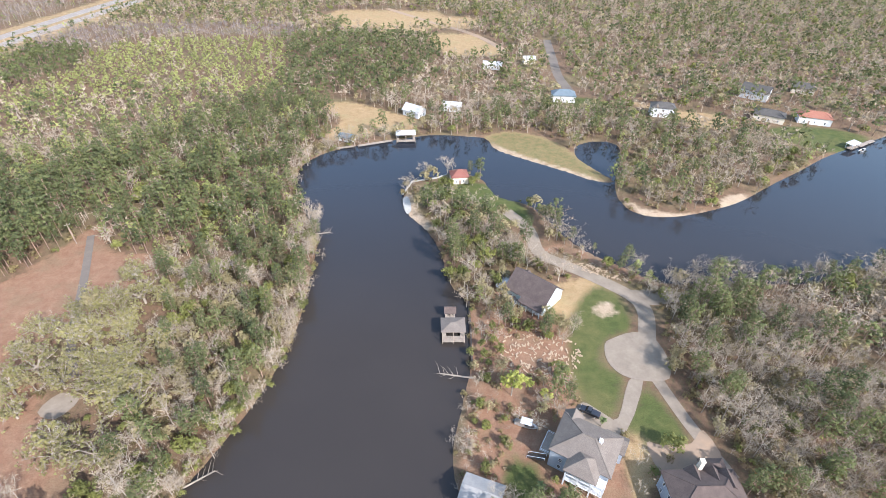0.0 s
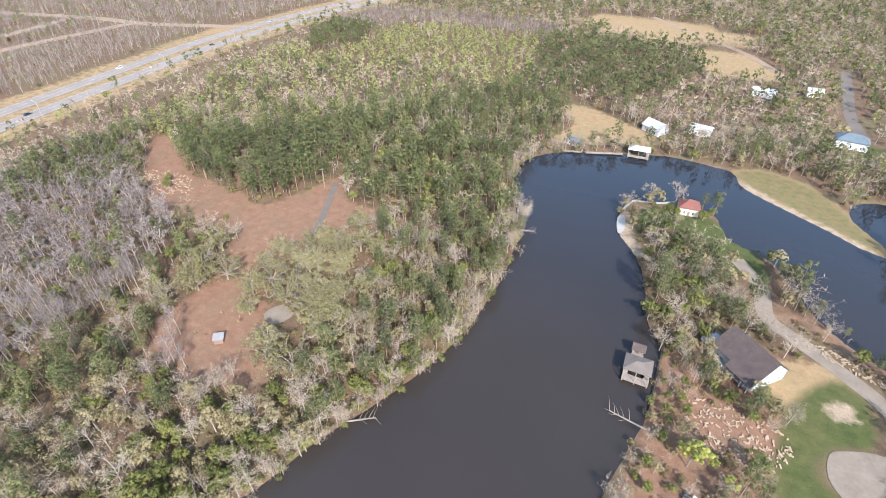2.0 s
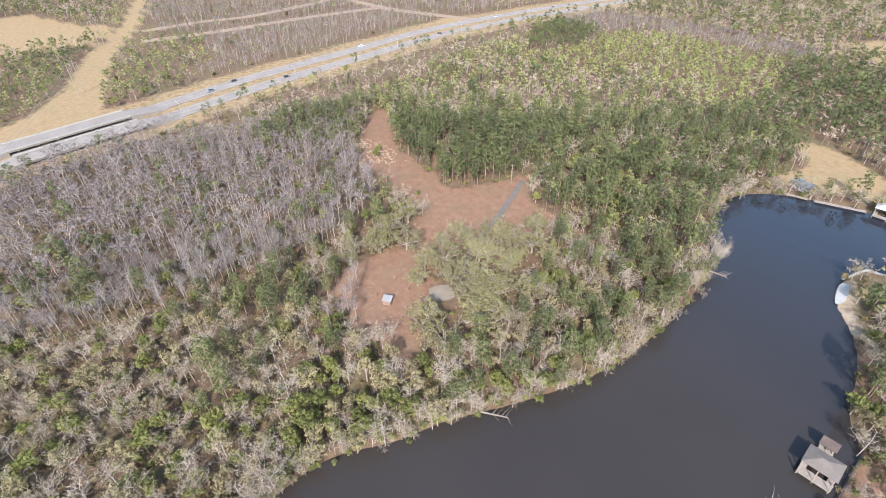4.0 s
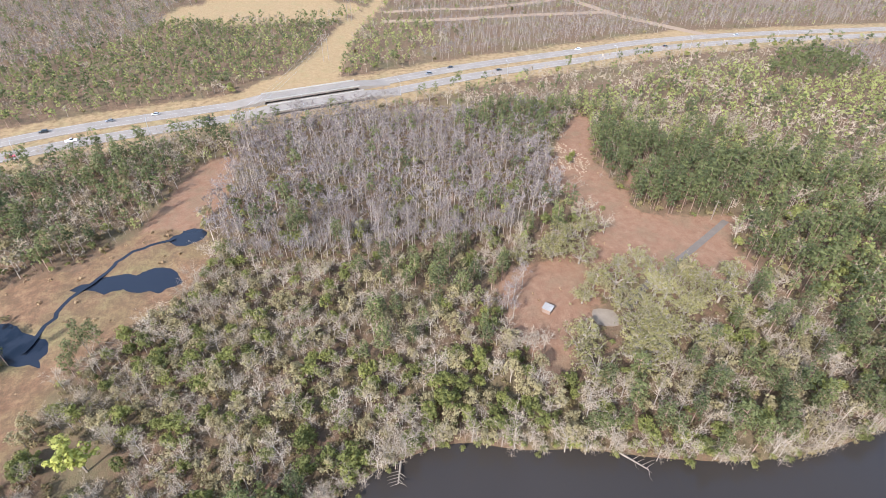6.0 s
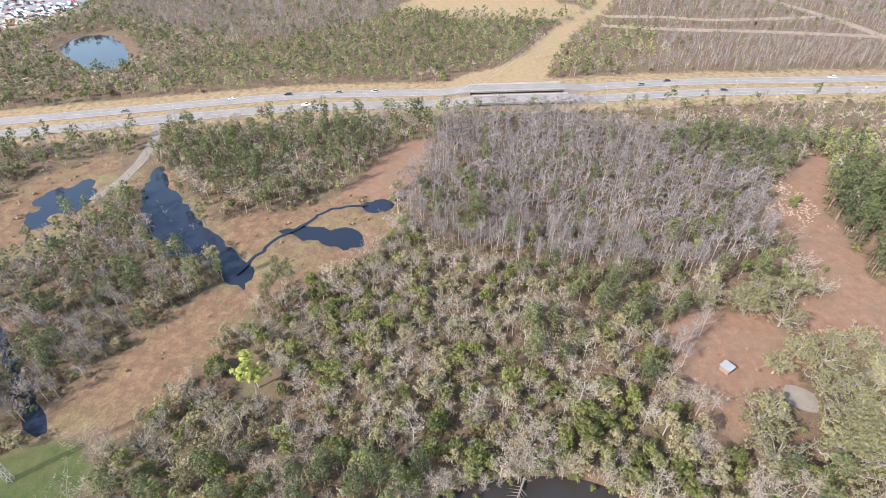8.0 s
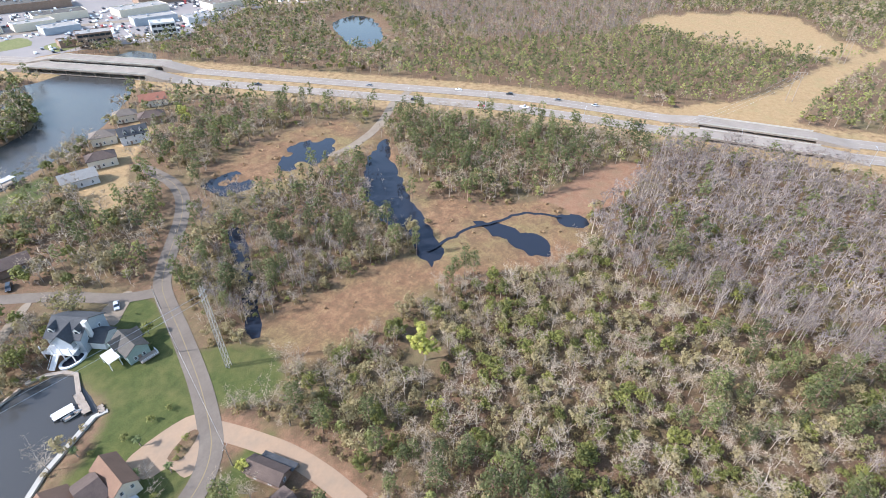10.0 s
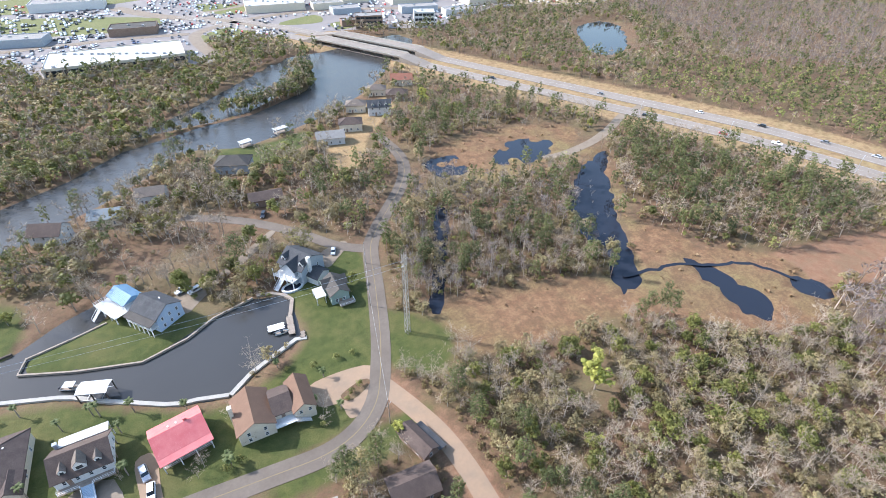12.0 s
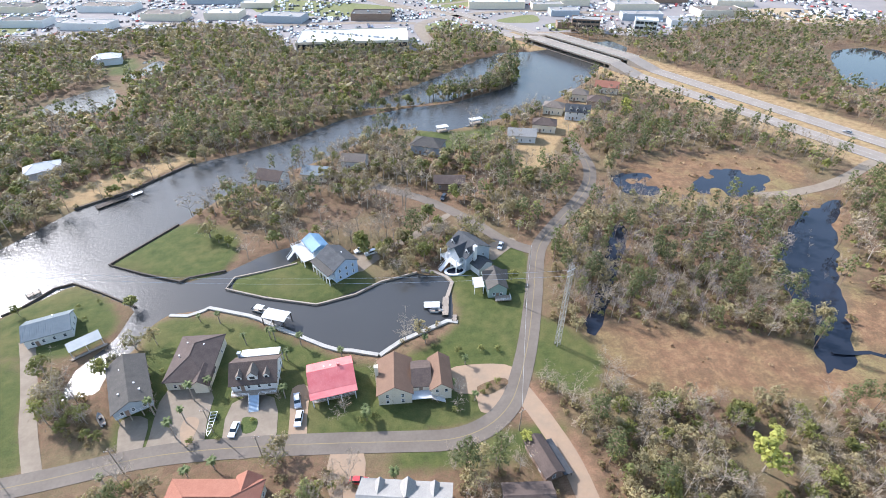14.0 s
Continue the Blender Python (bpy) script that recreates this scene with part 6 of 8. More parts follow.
dock(-29.6, -144.6, 78, 3.0, 5.6, "white floating dock in the basin", SIDING_WHITE)
dock(-34.0, -143.0, 75, 9.0, 2.2, "timber dock along the basin's edge")
dock(-35.6, -136.6, 72, 3.0, 1.6, "small timber landing at the basin's corner")
dock(106, -182.2, 35, 4.4, 2.0, "small dark dock on the river")
dock(96.9, -244.4, 35, 14.0, 3.4, "long dark dock on the far bank", DARK_TIMBER)
dock(88, -250, 35, 5.0, 2.0, "pale dock on the far bank", SIDING_WHITE)
dock(-36, 258.3, 22, 20.0, 2.0, "long timber pier along the shore")
dock(-52, 252.6, 16, 10.0, 1.8, "low timber pier along the shore")
dock(-88, -294, 10, 7.0, 4.0, "covered white boat dock on the river", TIMBER, 0.35, METAL_WHITE)
dock(-66, -287.5, 10, 6.0, 4.0, "covered white boat dock by a river lawn", TIMBER, 0.35, METAL_WHITE)
dock(-130, -308, 40, 6.0, 4.0, "covered dark boat dock on the river", TIMBER, 0.35, SHINGLE_DARK)
dock(244, 266, 30, 16.0, 2.4, "long pale lake dock", TIMBER)
dock(232, 260.5, 30, 8.0, 3.6, "covered white boat dock on the lake", TIMBER, 0.35, METAL_WHITE)

# boat lift with a white roof
b = thing("boat_lift", 21.5, -148.2, 0, 152, "white-roofed boat lift on steel posts in the canal", "boat lift")
part("roof", Geo().slab([(-4.2, -2.4, 3.4), (4.2, -2.4, 3.4), (4.2, 0, 3.9), (-4.2, 0, 3.9)], 0.14).slab([(-4.2, 0, 3.9), (4.2, 0, 3.9), (4.2, 2.4, 3.4), (-4.2, 2.4, 3.4)], 0.14), METAL_WHITE, b)
posts(b, "post", [(x, y) for x in (-3.9, 0, 3.9) for y in (-2.2, 2.2)], -2.2, 3.4, 0.12, DARK_TIMBER)
part("cradle", Geo().beam((-3.8, -2.2, 0.5), (3.8, -2.2, 0.5), 0.1, 4).beam((-3.8, 2.2, 0.5), (3.8, 2.2, 0.5), 0.1, 4).beam((-2, -2.2, 0.5), (-2, 2.2, 0.5), 0.1, 4).beam((2, -2.2, 0.5), (2, 2.2, 0.5), 0.1, 4), STEEL, b)
# boat shed on the small basin
b = thing("boat_shed", 79.2, -150.3, 0, -150, "open boat shed with a blue-grey roof on the basin", "boat shed")
part("roof", Geo().slab([(-4.6, -2.2, 2.6), (4.6, -2.2, 2.6), (4.6, 2.2, 3.1), (-4.6, 2.2, 3.1)], 0.15), METAL_SLATE, b)
posts(b, "post", [(x, y) for x in (-4.3, 0, 4.3) for y in (-2, 2)], -1.8, 2.6, 0.1, TRIM)
part("walkway", Geo().box(-5, -3.4, 0.2, 5, -2.3, 0.34), TIMBER, b)


def boat(x, y, rot, length, label, z=-0.35, hull=None, top=False):
    b = thing("boat", x, y, z, rot, label, "boat")
    n, w = 9, length * 0.32
    v, f = [], []
    for i in range(n):
        t = i / (n - 1)
        k = w / 2 * min(1, (1 - t) ** 0.55 * 1.7) if t > 0.4 else w / 2 * (0.86 + 0.35 * t)
        X = -length / 2 + length * t
        v += [(X, -k, 0.75 + 0.2 * t), (X, -k * 0.7, 0.0 + 0.3 * t * t), (X, k * 0.7, 0.0 + 0.3 * t * t), (X, k, 0.75 + 0.2 * t)]
    for i in range(n - 1):
        for j in range(3):
            f.append((4 * i + j, 4 * i + j + 1, 4 * i + 4 + j + 1, 4 * i + 4 + j))
    f += [(3, 2, 1, 0)]
    part("hull", Geo().add(v, f), hull or SIDING_WHITE, b)
    part("deck", Geo().slab([(-length * 0.48, -w * 0.36, 0.45), (length * 0.25, -w * 0.4, 0.5), (length * 0.36, 0, 0.55), (length * 0.25, w * 0.4, 0.5), (-length * 0.48, w * 0.36, 0.45)], 0.05), TIMBER, b)
    part("console", Geo().soft_box(-0.5, -0.4, 0.5, 0.4, 0.4, 1.3), GLASS, b)
    part("motor", Geo().soft_box(-length / 2 - 0.5, -0.25, 0.2, -length / 2 - 0.02, 0.25, 1.1), BLACK, b)
    if top:
        part("canopy", Geo().slab([(-1.6, -1.1, 2.1), (1.4, -1.1, 2.1), (1.4, 1.1, 2.1), (-1.6, 1.1, 2.1)], 0.08), TRIM, b)
        posts(b, "post", [(-1.4, -1), (1.2, -1), (-1.4, 1), (1.2, 1)], 0.5, 2.05, 0.04, STEEL)
    return b


boat(27.5, -155.2, 150, 6.0, "white motor boat beside the boat lift", top=True)
boat(66.8, -120.5, -60, 5.0, "small white boat on the ground by a house", 0.0)
boat(24.5, 81.0, -20, 6.5, "white boat parked under trees", 0.0, top=True)
boat(-30.5, -141.5, 168, 4.6, "small white boat at the floating dock")
boat(-84, -291, 10, 6.0, "white motor boat under a covered dock")
boat(236, 257, 30, 6.0, "white boat at the lake dock")

# ---------- drives and yards ----------
def pad(name, outline, z, mat, label):
    """A paved area with thickness."""
    p = smooth(outline, True, 3)
    g = Geo().slab([(x, y, z) for x, y in p], 0.12)
    bm = bmesh.new()
    me = g.mesh(name, mat)
    bm.from_mesh(me)
    bmesh.ops.triangulate(bm, faces=[f for f in bm.faces if len(f.verts) > 4])
    bmesh.ops.recalc_face_normals(bm, faces=bm.faces)
    bm.to_mesh(me)
    bm.free()
    return tagged(new(name, me), label, "paving", kind="structure")


pad("drive", [(61.5, -119), (54.7, -118), (54, -108), (53.6, -104.6), (60.6, -104.4), (59.7, -107)], 0.085, CONCRETE, "pale concrete driveway")
pad("drive", [(51.3, -127), (39.1, -124), (39, -114), (40, -103.8), (52, -104.6), (53, -112)], 0.085, CONCRETE, "tan concrete driveway forecourt")
pad("drive", [(32.9, -118), (21.6, -117.5), (21.8, -101.2), (33.2, -102.2)], 0.085, CONCRETE, "pale concrete driveway forecourt")
pad("lawn_island", [(29.6, -112.5), (25.8, -111.3), (26.2, -107.7), (29.3, -107.8)], 0.13, surface("lawn turf", (0.055, 0.075, 0.02), (0.095, 0.105, 0.033), 0.4, 0.95, 4.0), "small green lawn island in a driveway")
pad("drive", [(16.6, -119.5), (12.0, -119), (12.6, -109), (13.2, -101.2), (17.3, -101.4), (17.2, -110)], 0.085, TRACK, "sandy tan driveway")
pad("drive", [(-28.2, -116), (-38.7, -115.9), (-47.6, -112.5), (-45, -104.5), (-38.1, -99.6), (-33.8, -99.8), (-33.6, -105.4), (-28.6, -108)], 0.085, TRACK, "round gravel forecourt")
pad("garden_bed", [(-35, -108), (-43, -109.5), (-44, -107), (-37, -104.6)], 0.11, GROUND, "planted bed in a gravel forecourt")
pad("drive", [(7.0, -96.5), (-1.2, -95.4), (0.6, -84), (7.5, -84.4)], 0.085, TRACK, "orange-tan sandy driveway")
pad("drive", [(-1.4, -179.2), (-9, -179.8), (-20.5, -182.8), (-32, -190), (-47, -200), (-49, -198), (-34, -186.5), (-22.4, -179.6), (-12.7, -172.4), (-6.9, -168.6)], 0.085, CONCRETE, "pale concrete driveway to the waterside house")
pad("drive", [(-57, -173), (-68.5, -176.5), (-70, -173), (-63.1, -167.5), (-57, -164)], 0.085, CONCRETE, "pale concrete forecourt")
pad("cul_de_sac", [(53.9, 111), (57.3, 113.7), (64.6, 116.5), (70.4, 114.7), (72.4, 106), (70, 97.5), (62.3, 96.6), (56, 98.8), (53, 104)], 0.125, CONCRETE, "pale concrete turning circle")
pad("drive", [(38.6, 84.8), (42.0, 88.8), (46.6, 85.4), (50.6, 83.6), (57.4, 96.6), (62.2, 97.4), (51.8, 79.6), (44.6, 80)], 0.085, CONCRETE, "pale concrete driveway to a raised house")
pad("drive", [(56.2, 76.2), (60, 75.4), (68, 76), (73, 80), (74, 70), (62, 65.6), (56.8, 68.4)], 0.085, TRACK, "sandy turning area")
pad("lane_east", [(70, 137.5), (86, 137), (92, 134), (86, 131.5), (73, 130)], 0.08, CONCRETE, "pale concrete stub of the lane")
pad("foundation_slab", [(-111, 84), (-108.5, 90.5), (-102, 88.5), (-104.6, 82)], 0.11, CONCRETE, "old grey concrete slab in the clearing")
pad("beach", [(-17.0, 199), (-14.6, 201.4), (-12.6, 191), (-14.6, 187.2)], 0.05, WALL_CAP, "white gravel on the shore")
ribbon("road_lane_west", smooth([(99, -158), (95.3, -149.4), (89.3, -134.1), (85, -121.9), (80.2, -110.9), (78, -106)], False), 4.2, 0.085, CONCRETE, "pale concrete side lane")
line = ribbon("centre_line", STREET, 0.22, 0.108, YELLOW, "faded yellow centre line", 0.0, "road marking", "structure", 0.004)
for off in (10.5, -10.5):
    ribbon("lane_line", HIGHWAY, 0.13, 0.356, WHITE_LINE, "white highway lane line", off, "road marking", "structure", 0.004)
    for e in (-5.4, 5.4):
        ribbon("edge_line", HIGHWAY, 0.13, 0.356, WHITE_LINE, "white highway edge line", off + e, "road marking", "structure", 0.004)


# ---------- vehicles ----------
def car_meshes(kind):
    L, W, H = {"car": (4.6, 1.85, 1.45), "suv": (4.9, 1.95, 1.75), "pickup": (5.6, 2.0, 1.85)}[kind]
    body, cabin, win = Geo(), Geo(), Geo()
    hood = 0.62 * H
    prof = [(-L / 2, 0.35), (-L / 2, hood * 0.95), (-L * 0.3, hood), (L * 0.26, hood), (L / 2 - 0.08, hood * 0.82), (L / 2, 0.4)]
    n = len(prof)
    v = [(x, s * (W / 2 - (0.08 if z > 0.6 else 0)), z) for s in (-1, 1) for x, z in prof]
    body.add(v, [tuple(range(n)), tuple(range(2 * n - 1, n - 1, -1))] + [(i, n + i, n + (i + 1) % n, (i + 1) % n) for i in range(n)])
    a, b = (-L * 0.42, L * 0.24) if kind != "pickup" else (-L * 0.08, L * 0.24)
    c0, c1 = (a + 0.5, b - 0.8) if kind == "car" else (a + 0.15, b - 0.6)
    low = [(a, -W / 2 + 0.12, hood), (b, -W / 2 + 0.12, hood), (b, W / 2 - 0.12, hood), (a, W / 2 - 0.12, hood)]
    top = [(c0, -W / 2 + 0.3, H), (c1, -W / 2 + 0.3, H), (c1, W / 2 - 0.3, H), (c0, W / 2 - 0.3, H)]
    win.add(low + top, [(0, 1, 5, 4), (1, 2, 6, 5), (2, 3, 7, 6), (3, 0, 4, 7)])
    cabin.slab([(c0 - 0.02, -W / 2 + 0.28, H + 0.05), (c1 + 0.02, -W / 2 + 0.28, H + 0.05), (c1 + 0.02, W / 2 - 0.28, H + 0.05), (c0 - 0.02, W / 2 - 0.28, H + 0.05)], 0.06)
    wheel = Geo().beam((0, -0.11, 0), (0, 0.11, 0), 0.34, 10)
    rim = Geo().beam((0, -0.12, 0), (0, 0.12, 0), 0.18, 8)
    lamp = Geo().soft_box(-0.04, -0.2, -0.08, 0.04, 0.2, 0.08, 0.02)
    return L, W, hood, body, cabin, win, wheel, rim, lamp


CAR_CACHE = {}
LAMP = paint("clear headlight", (0.7, 0.7, 0.68))
TAIL = paint("red tail light", (0.4, 0.02, 0.02))


def vehicle(x, y, rot, kind, colour, label, z=0.1, group=""):
    key = (kind, colour)
    if key not in CAR_CACHE:
        L, W, hood, body, cabin, win, wheel, rim, lamp = car_meshes(kind)
        p = CAR_PAINT[colour]
        CAR_CACHE[key] = (L, W, hood, body.mesh("body", p), cabin.mesh("roof", p), win.mesh("cabin_glass", GLASS), wheel.mesh("wheel", TYRE), rim.mesh("rim", STEEL), lamp.mesh("headlight", LAMP), lamp.mesh("tail_light", TAIL))
    L, W, hood, body, cabin, win, wheel, rim, lamp, tail = CAR_CACHE[key]
    c = thing(kind if kind != "suv" else "car", x, y, z, rot, label, "pickup truck" if kind == "pickup" else "car", group)
    part("body", body, None, c)
    part("roof", cabin, None, c)
    part("cabin_glass", win, None, c)
    for sx in (-1, 1):
        for sy in (-1, 1):
            w = part("wheel", wheel, None, c)
            w.location = (sx * L * 0.31, sy * (W / 2 - 0.1), 0.34)
            part("rim", rim, None, w)
    for sy in (-1, 1):
        part("headlight", lamp, None, c).location = (L / 2 - 0.02, sy * W * 0.32, hood * 0.72)
        part("tail_light", tail, None, c).location = (-L / 2, sy * W * 0.36, hood * 0.72)
    return c


vehicle(15.1, -114.3, 95, "suv", "silver", "silver car parked on a sandy driveway")
vehicle(14.7, -108.3, 80, "suv", "white", "white car parked on a sandy driveway")
vehicle(31.4, -108.9, 75, "car", "white", "white car parked on a concrete driveway")
vehicle(0.6, -87.4, 165, "car", "red", "red car parked by the sandy driveway")
vehicle(43.0, 85.2, 150, "pickup", "black", "black pickup parked beside a raised house")
vehicle(-12.5, -178.5, 20, "suv", "white", "white car parked by the waterside house")
vehicle(-9.0, -181.2, 20, "pickup", "white", "white pickup parked by the waterside house")
vehicle(-63, -171.5, 60, "car", "silver", "silver car on a concrete forecourt")
vehicle(-49.5, -213, 60, "suv", "black", "black car parked on the side street")
vehicle(27.0, -118.4, 90, "car", "black", "dark car in the shade under a raised house", 0.1)
place_on = [(0.05, 1, "car", "black"), (0.09, -1, "suv", "white"), (0.2, 1, "car", "silver"), (0.26, -1, "pickup", "black"), (0.31, 1, "car", "grey"), (0.345, -1, "suv", "black"), (0.375, 1, "car", "white"),
            (0.40, -1, "car", "red"), (0.42, 1, "suv", "black"), (0.435, -1, "pickup", "white"), (0.452, 1, "car", "grey"), (0.47, 1, "car", "silver"), (0.49, -1, "suv", "black"), (0.53, 1, "car", "white"),
            (0.57, -1, "car", "black"), (0.61, 1, "suv", "grey"), (0.625, 1, "car", "black"), (0.645, -1, "car", "black"), (0.70, 1, "suv", "white"), (0.76, -1, "car", "black"), (0.82, 1, "car", "silver")]
for t, side, kind, colour in place_on:
    i = int(t * (len(HIGHWAY) - 2))
    p, q = HIGHWAY[i], HIGHWAY[i + 1]
    u = t * (len(HIGHWAY) - 2) - i
    d = (q - p) / np.linalg.norm(q - p)
    n = np.array([-d[1], d[0]])
    c = p + (q - p) * u + n * side * (10.5 + 2.6 * (1 if i % 2 else -1))
    a = math.degrees(math.atan2(d[1], d[0]))
    vehicle(c[0], c[1], a if side < 0 else a + 180, kind, colour, "%s %s driving on the highway" % (colour, {"suv": "tall car"}.get(kind, kind)), 0.36, "highway traffic")


# ---------- poles and wires ----------
def wood_pole(x, y, h, label, arm=1.2, turn=0.0):
    p = thing("utility_pole", x, y, 0, turn, label, "utility pole")
    part("pole", Geo().beam((0, 0, -0.3), (0, 0, h), 0.16, 8, 0.11), TIMBER, p)
    part("crossarm", Geo().box(-arm, -0.07, h - 0.9, arm, 0.07, h - 0.75), TIMBER, p)
    for q in (-arm * 0.9, 0, arm * 0.9):
        part("insulator", Geo().beam((q, 0, h - 0.75), (q, 0, h - 0.5), 0.06, 6), STEEL, p)
    return p


tower = thing("lattice_mast", -64, -118, 0, 20, "tall pale lattice mast beside the street", "mast")
H = 32.0
for sx, sy in ((-1, -1), (1, -1), (1, 1), (-1, 1)):
    part("leg", Geo().beam((sx * 0.62, sy * 0.62, -0.3), (sx * 0.46, sy * 0.46, H), 0.10, 5), WALL_CAP, tower)
brace = Geo()
for k in range(26):
    z0, z1 = H * k / 26, H * (k + 1) / 26
    r0, r1 = 0.62 - 0.16 * k / 26, 0.62 - 0.16 * (k + 1) / 26
    s = 1 if k % 2 else -1
    for ax in range(4):
        c, d = [(-1, -1), (1, -1), (1, 1), (-1, 1)][ax], [(1, -1), (1, 1), (-1, 1), (-1, -1)][ax]
        if s < 0:
            c, d = d, c
        brace.beam((c[0] * r0, c[1] * r0, z0), (d[0] * r1, d[1] * r1, z1), 0.06, 4)
part("bracing", brace, WALL_CAP, tower)
part("crossarm", Geo().box(-1.6, -0.08, H - 2.2, 1.6, 0.08, H - 2.0).box(-1.3, -0.08, H - 4.2, 1.3, 0.08, H - 4.0), STEEL, tower)
for px_, py_, hh, tt in ((-60, -136, 10, 60), (-70, -158, 10, 60), (36.8, -109.8, 10, 0), (23.8, -99.6, 9, 0), (-22, -180, 10, 30), (-42, -92, 9, 20), (57, -103, 10, 0), (90, -112, 10, 0), (-145.4, 162.2, 10, 40), (-96, -180, 10, 60)):
    wood_pole(px_, py_, hh, "wooden utility pole with a short crossarm", 1.0, tt)


def h_frame(x, y, turn, h, label):
    p = thing("h_frame_pole", x, y, 0, turn, label, "power line pole")
    for q in (-2.2, 2.2):
        part("pole", Geo().beam((q, 0, -0.3), (q, 0, h), 0.24, 8, 0.17), TIMBER, p)
    part("crossarm", Geo().box(-4.6, -0.12, h - 2.6, 4.6, 0.12, h - 2.3), TIMBER, p)
    part("brace", Geo().beam((-2.2, 0, h - 8), (2.2, 0, h - 3.2), 0.09, 4).beam((2.2, 0, h - 8), (-2.2, 0, h - 3.2), 0.09, 4), TIMBER, p)
    for q in (-4.3, 0, 4.3):
        part("insulator", Geo().beam((q, 0, h - 2.6), (q, 0, h - 4.0), 0.1, 6), STEEL, p)


h_frame(-274.6, -28.5, 105, 23, "tall wooden H-frame power line pole by the highway")
h_frame(-415.5, 29, 112, 22, "tall wooden H-frame power line pole on a cleared strip")
h_frame(-538, 66, 112, 22, "distant H-frame power line pole on a cleared strip")


def wire(a, b, sag, label):
    a, b = Vector(a), Vector(b)
    side = (b - a).cross(Vector((0, 0, 1))).normalized() * 0.035
    v, f = [], []
    for i in range(13):
        t = i / 12
        p = a.lerp(b, t) - Vector((0, 0, sag * 4 * t * (1 - t)))
        v += [p + side, p - side, p + Vector((0, 0, 0.05))]
        if i:
            k = 3 * i
            f += [(k - 3, k - 2, k + 1, k), (k - 2, k - 1, k + 2, k + 1), (k - 1, k - 3, k, k + 2)]
    g = Geo().add(v, f)
    ob = new("power_cable", g.mesh("power_cable", STEEL))
    return tagged(ob, label, "cable", "power cables")


for dz in (29.8, 27.8):
    wire((-64, -118, dz), (140, -176, dz - 4), 5.0, "thin sagging power cable over the canal")
for q in (-4.0, 0, 4.0):
    wire((-274.6 + q * math.cos(radians(105)), -28.5 + q * math.sin(radians(105)), 19), (-415.5 + q * math.cos(radians(112)), 29 + q * math.sin(radians(112)), 18), 3.0, "thin sagging power cable over the highway")
wire((-60, -136, 9.4), (-70, -158, 9.4), 0.6, "thin street power cable")
wire((-60, -136, 9.4), (-42, -92, 8.4), 0.9, "thin street power cable")
for i in range(9):
    k = int(len(HIGHWAY) * (0.34 + 0.06 * i))
    p, q = HIGHWAY[k], HIGHWAY[k + 1]
    d = (q - p) / np.linalg.norm(q - p)
    lamp_post = thing("street_lamp", p[0] - d[1] * -19, p[1] + d[0] * -19, 0, math.degrees(math.atan2(d[1], d[0])), "tall grey street lamp beside the highway", "street lamp", "highway lamps")
    part("pole", Geo().beam((0, 0, -0.2), (0, 0, 9.5), 0.12, 6, 0.08), STEEL, lamp_post)
    part("arm", Geo().beam((0, 0, 9.4), (0, 2.6, 10.0), 0.07, 5), STEEL, lamp_post)
    part("lamp_head", Geo().soft_box(-0.2, 2.4, 9.85, 0.2, 3.3, 10.05, 0.04), STEEL, lamp_post)


# ---------- bridges ----------
def bridge(points, offset, width, z, label, piers):
    p0, p1 = np.array(points[0], float), np.array(points[1], float)
    d = (p1 - p0) / np.linalg.norm(p1 - p0)
    L = np.linalg.norm(p1 - p0)
    n = np.array([-d[1], d[0]])
    o = (p0 + p1) / 2 + n * offset
    b = thing("road_bridge", o[0], o[1], 0, math.degrees(math.atan2(d[1], d[0])), label, "bridge")
    part("deck", Geo().box(-L / 2, -width / 2, z - 0.9, L / 2, width / 2, z), HIGHWAY_TOP, b)
    for s in (-1, 1):
        part("parapet", Geo().box(-L / 2, s * width / 2 - 0.15, z, L / 2, s * width / 2 + 0.15, z + 0.8), WALL_CAP, b)
        part("ramp", Geo().add([(s * L / 2, -width / 2, z), (s * L / 2, width / 2, z), (s * (L / 2 + 22), width / 2, 0.37), (s * (L / 2 + 22), -width / 2, 0.37), (s * L / 2, -width / 2, -0.2), (s * L / 2, width / 2, -0.2), (s * (L / 2 + 22), width / 2, -0.2), (s * (L / 2 + 22), -width / 2, -0.2)],
                                 [(0, 1, 2, 3), (0, 3, 7, 4), (1, 5, 6, 2), (0, 4, 5, 1), (4, 7, 6, 5)]), HIGHWAY_TOP, b)
    for i in range(piers):
        x = -L / 2 + L * (i + 0.5) / piers
        g = Geo().box(x - 0.5, -width / 2 + 0.4, z - 1.5, x + 0.5, width / 2 - 0.4, z - 0.9)
        for q in (-0.36, 0, 0.36):
            g.beam((x, q * width, -2.6), (x, q * width, z - 1.5), 0.4, 8)
        part("pier", g, CONCRETE, b)


for off in (10.5, -10.5):
    bridge([(-331, -18), (-341, 44)], off, 12.6, 2.6, "low concrete highway bridge over the creek", 7)
    bridge([(-198, -464), (-231, -377)], off, 12.6, 4.4, "concrete highway bridge over the river", 8)

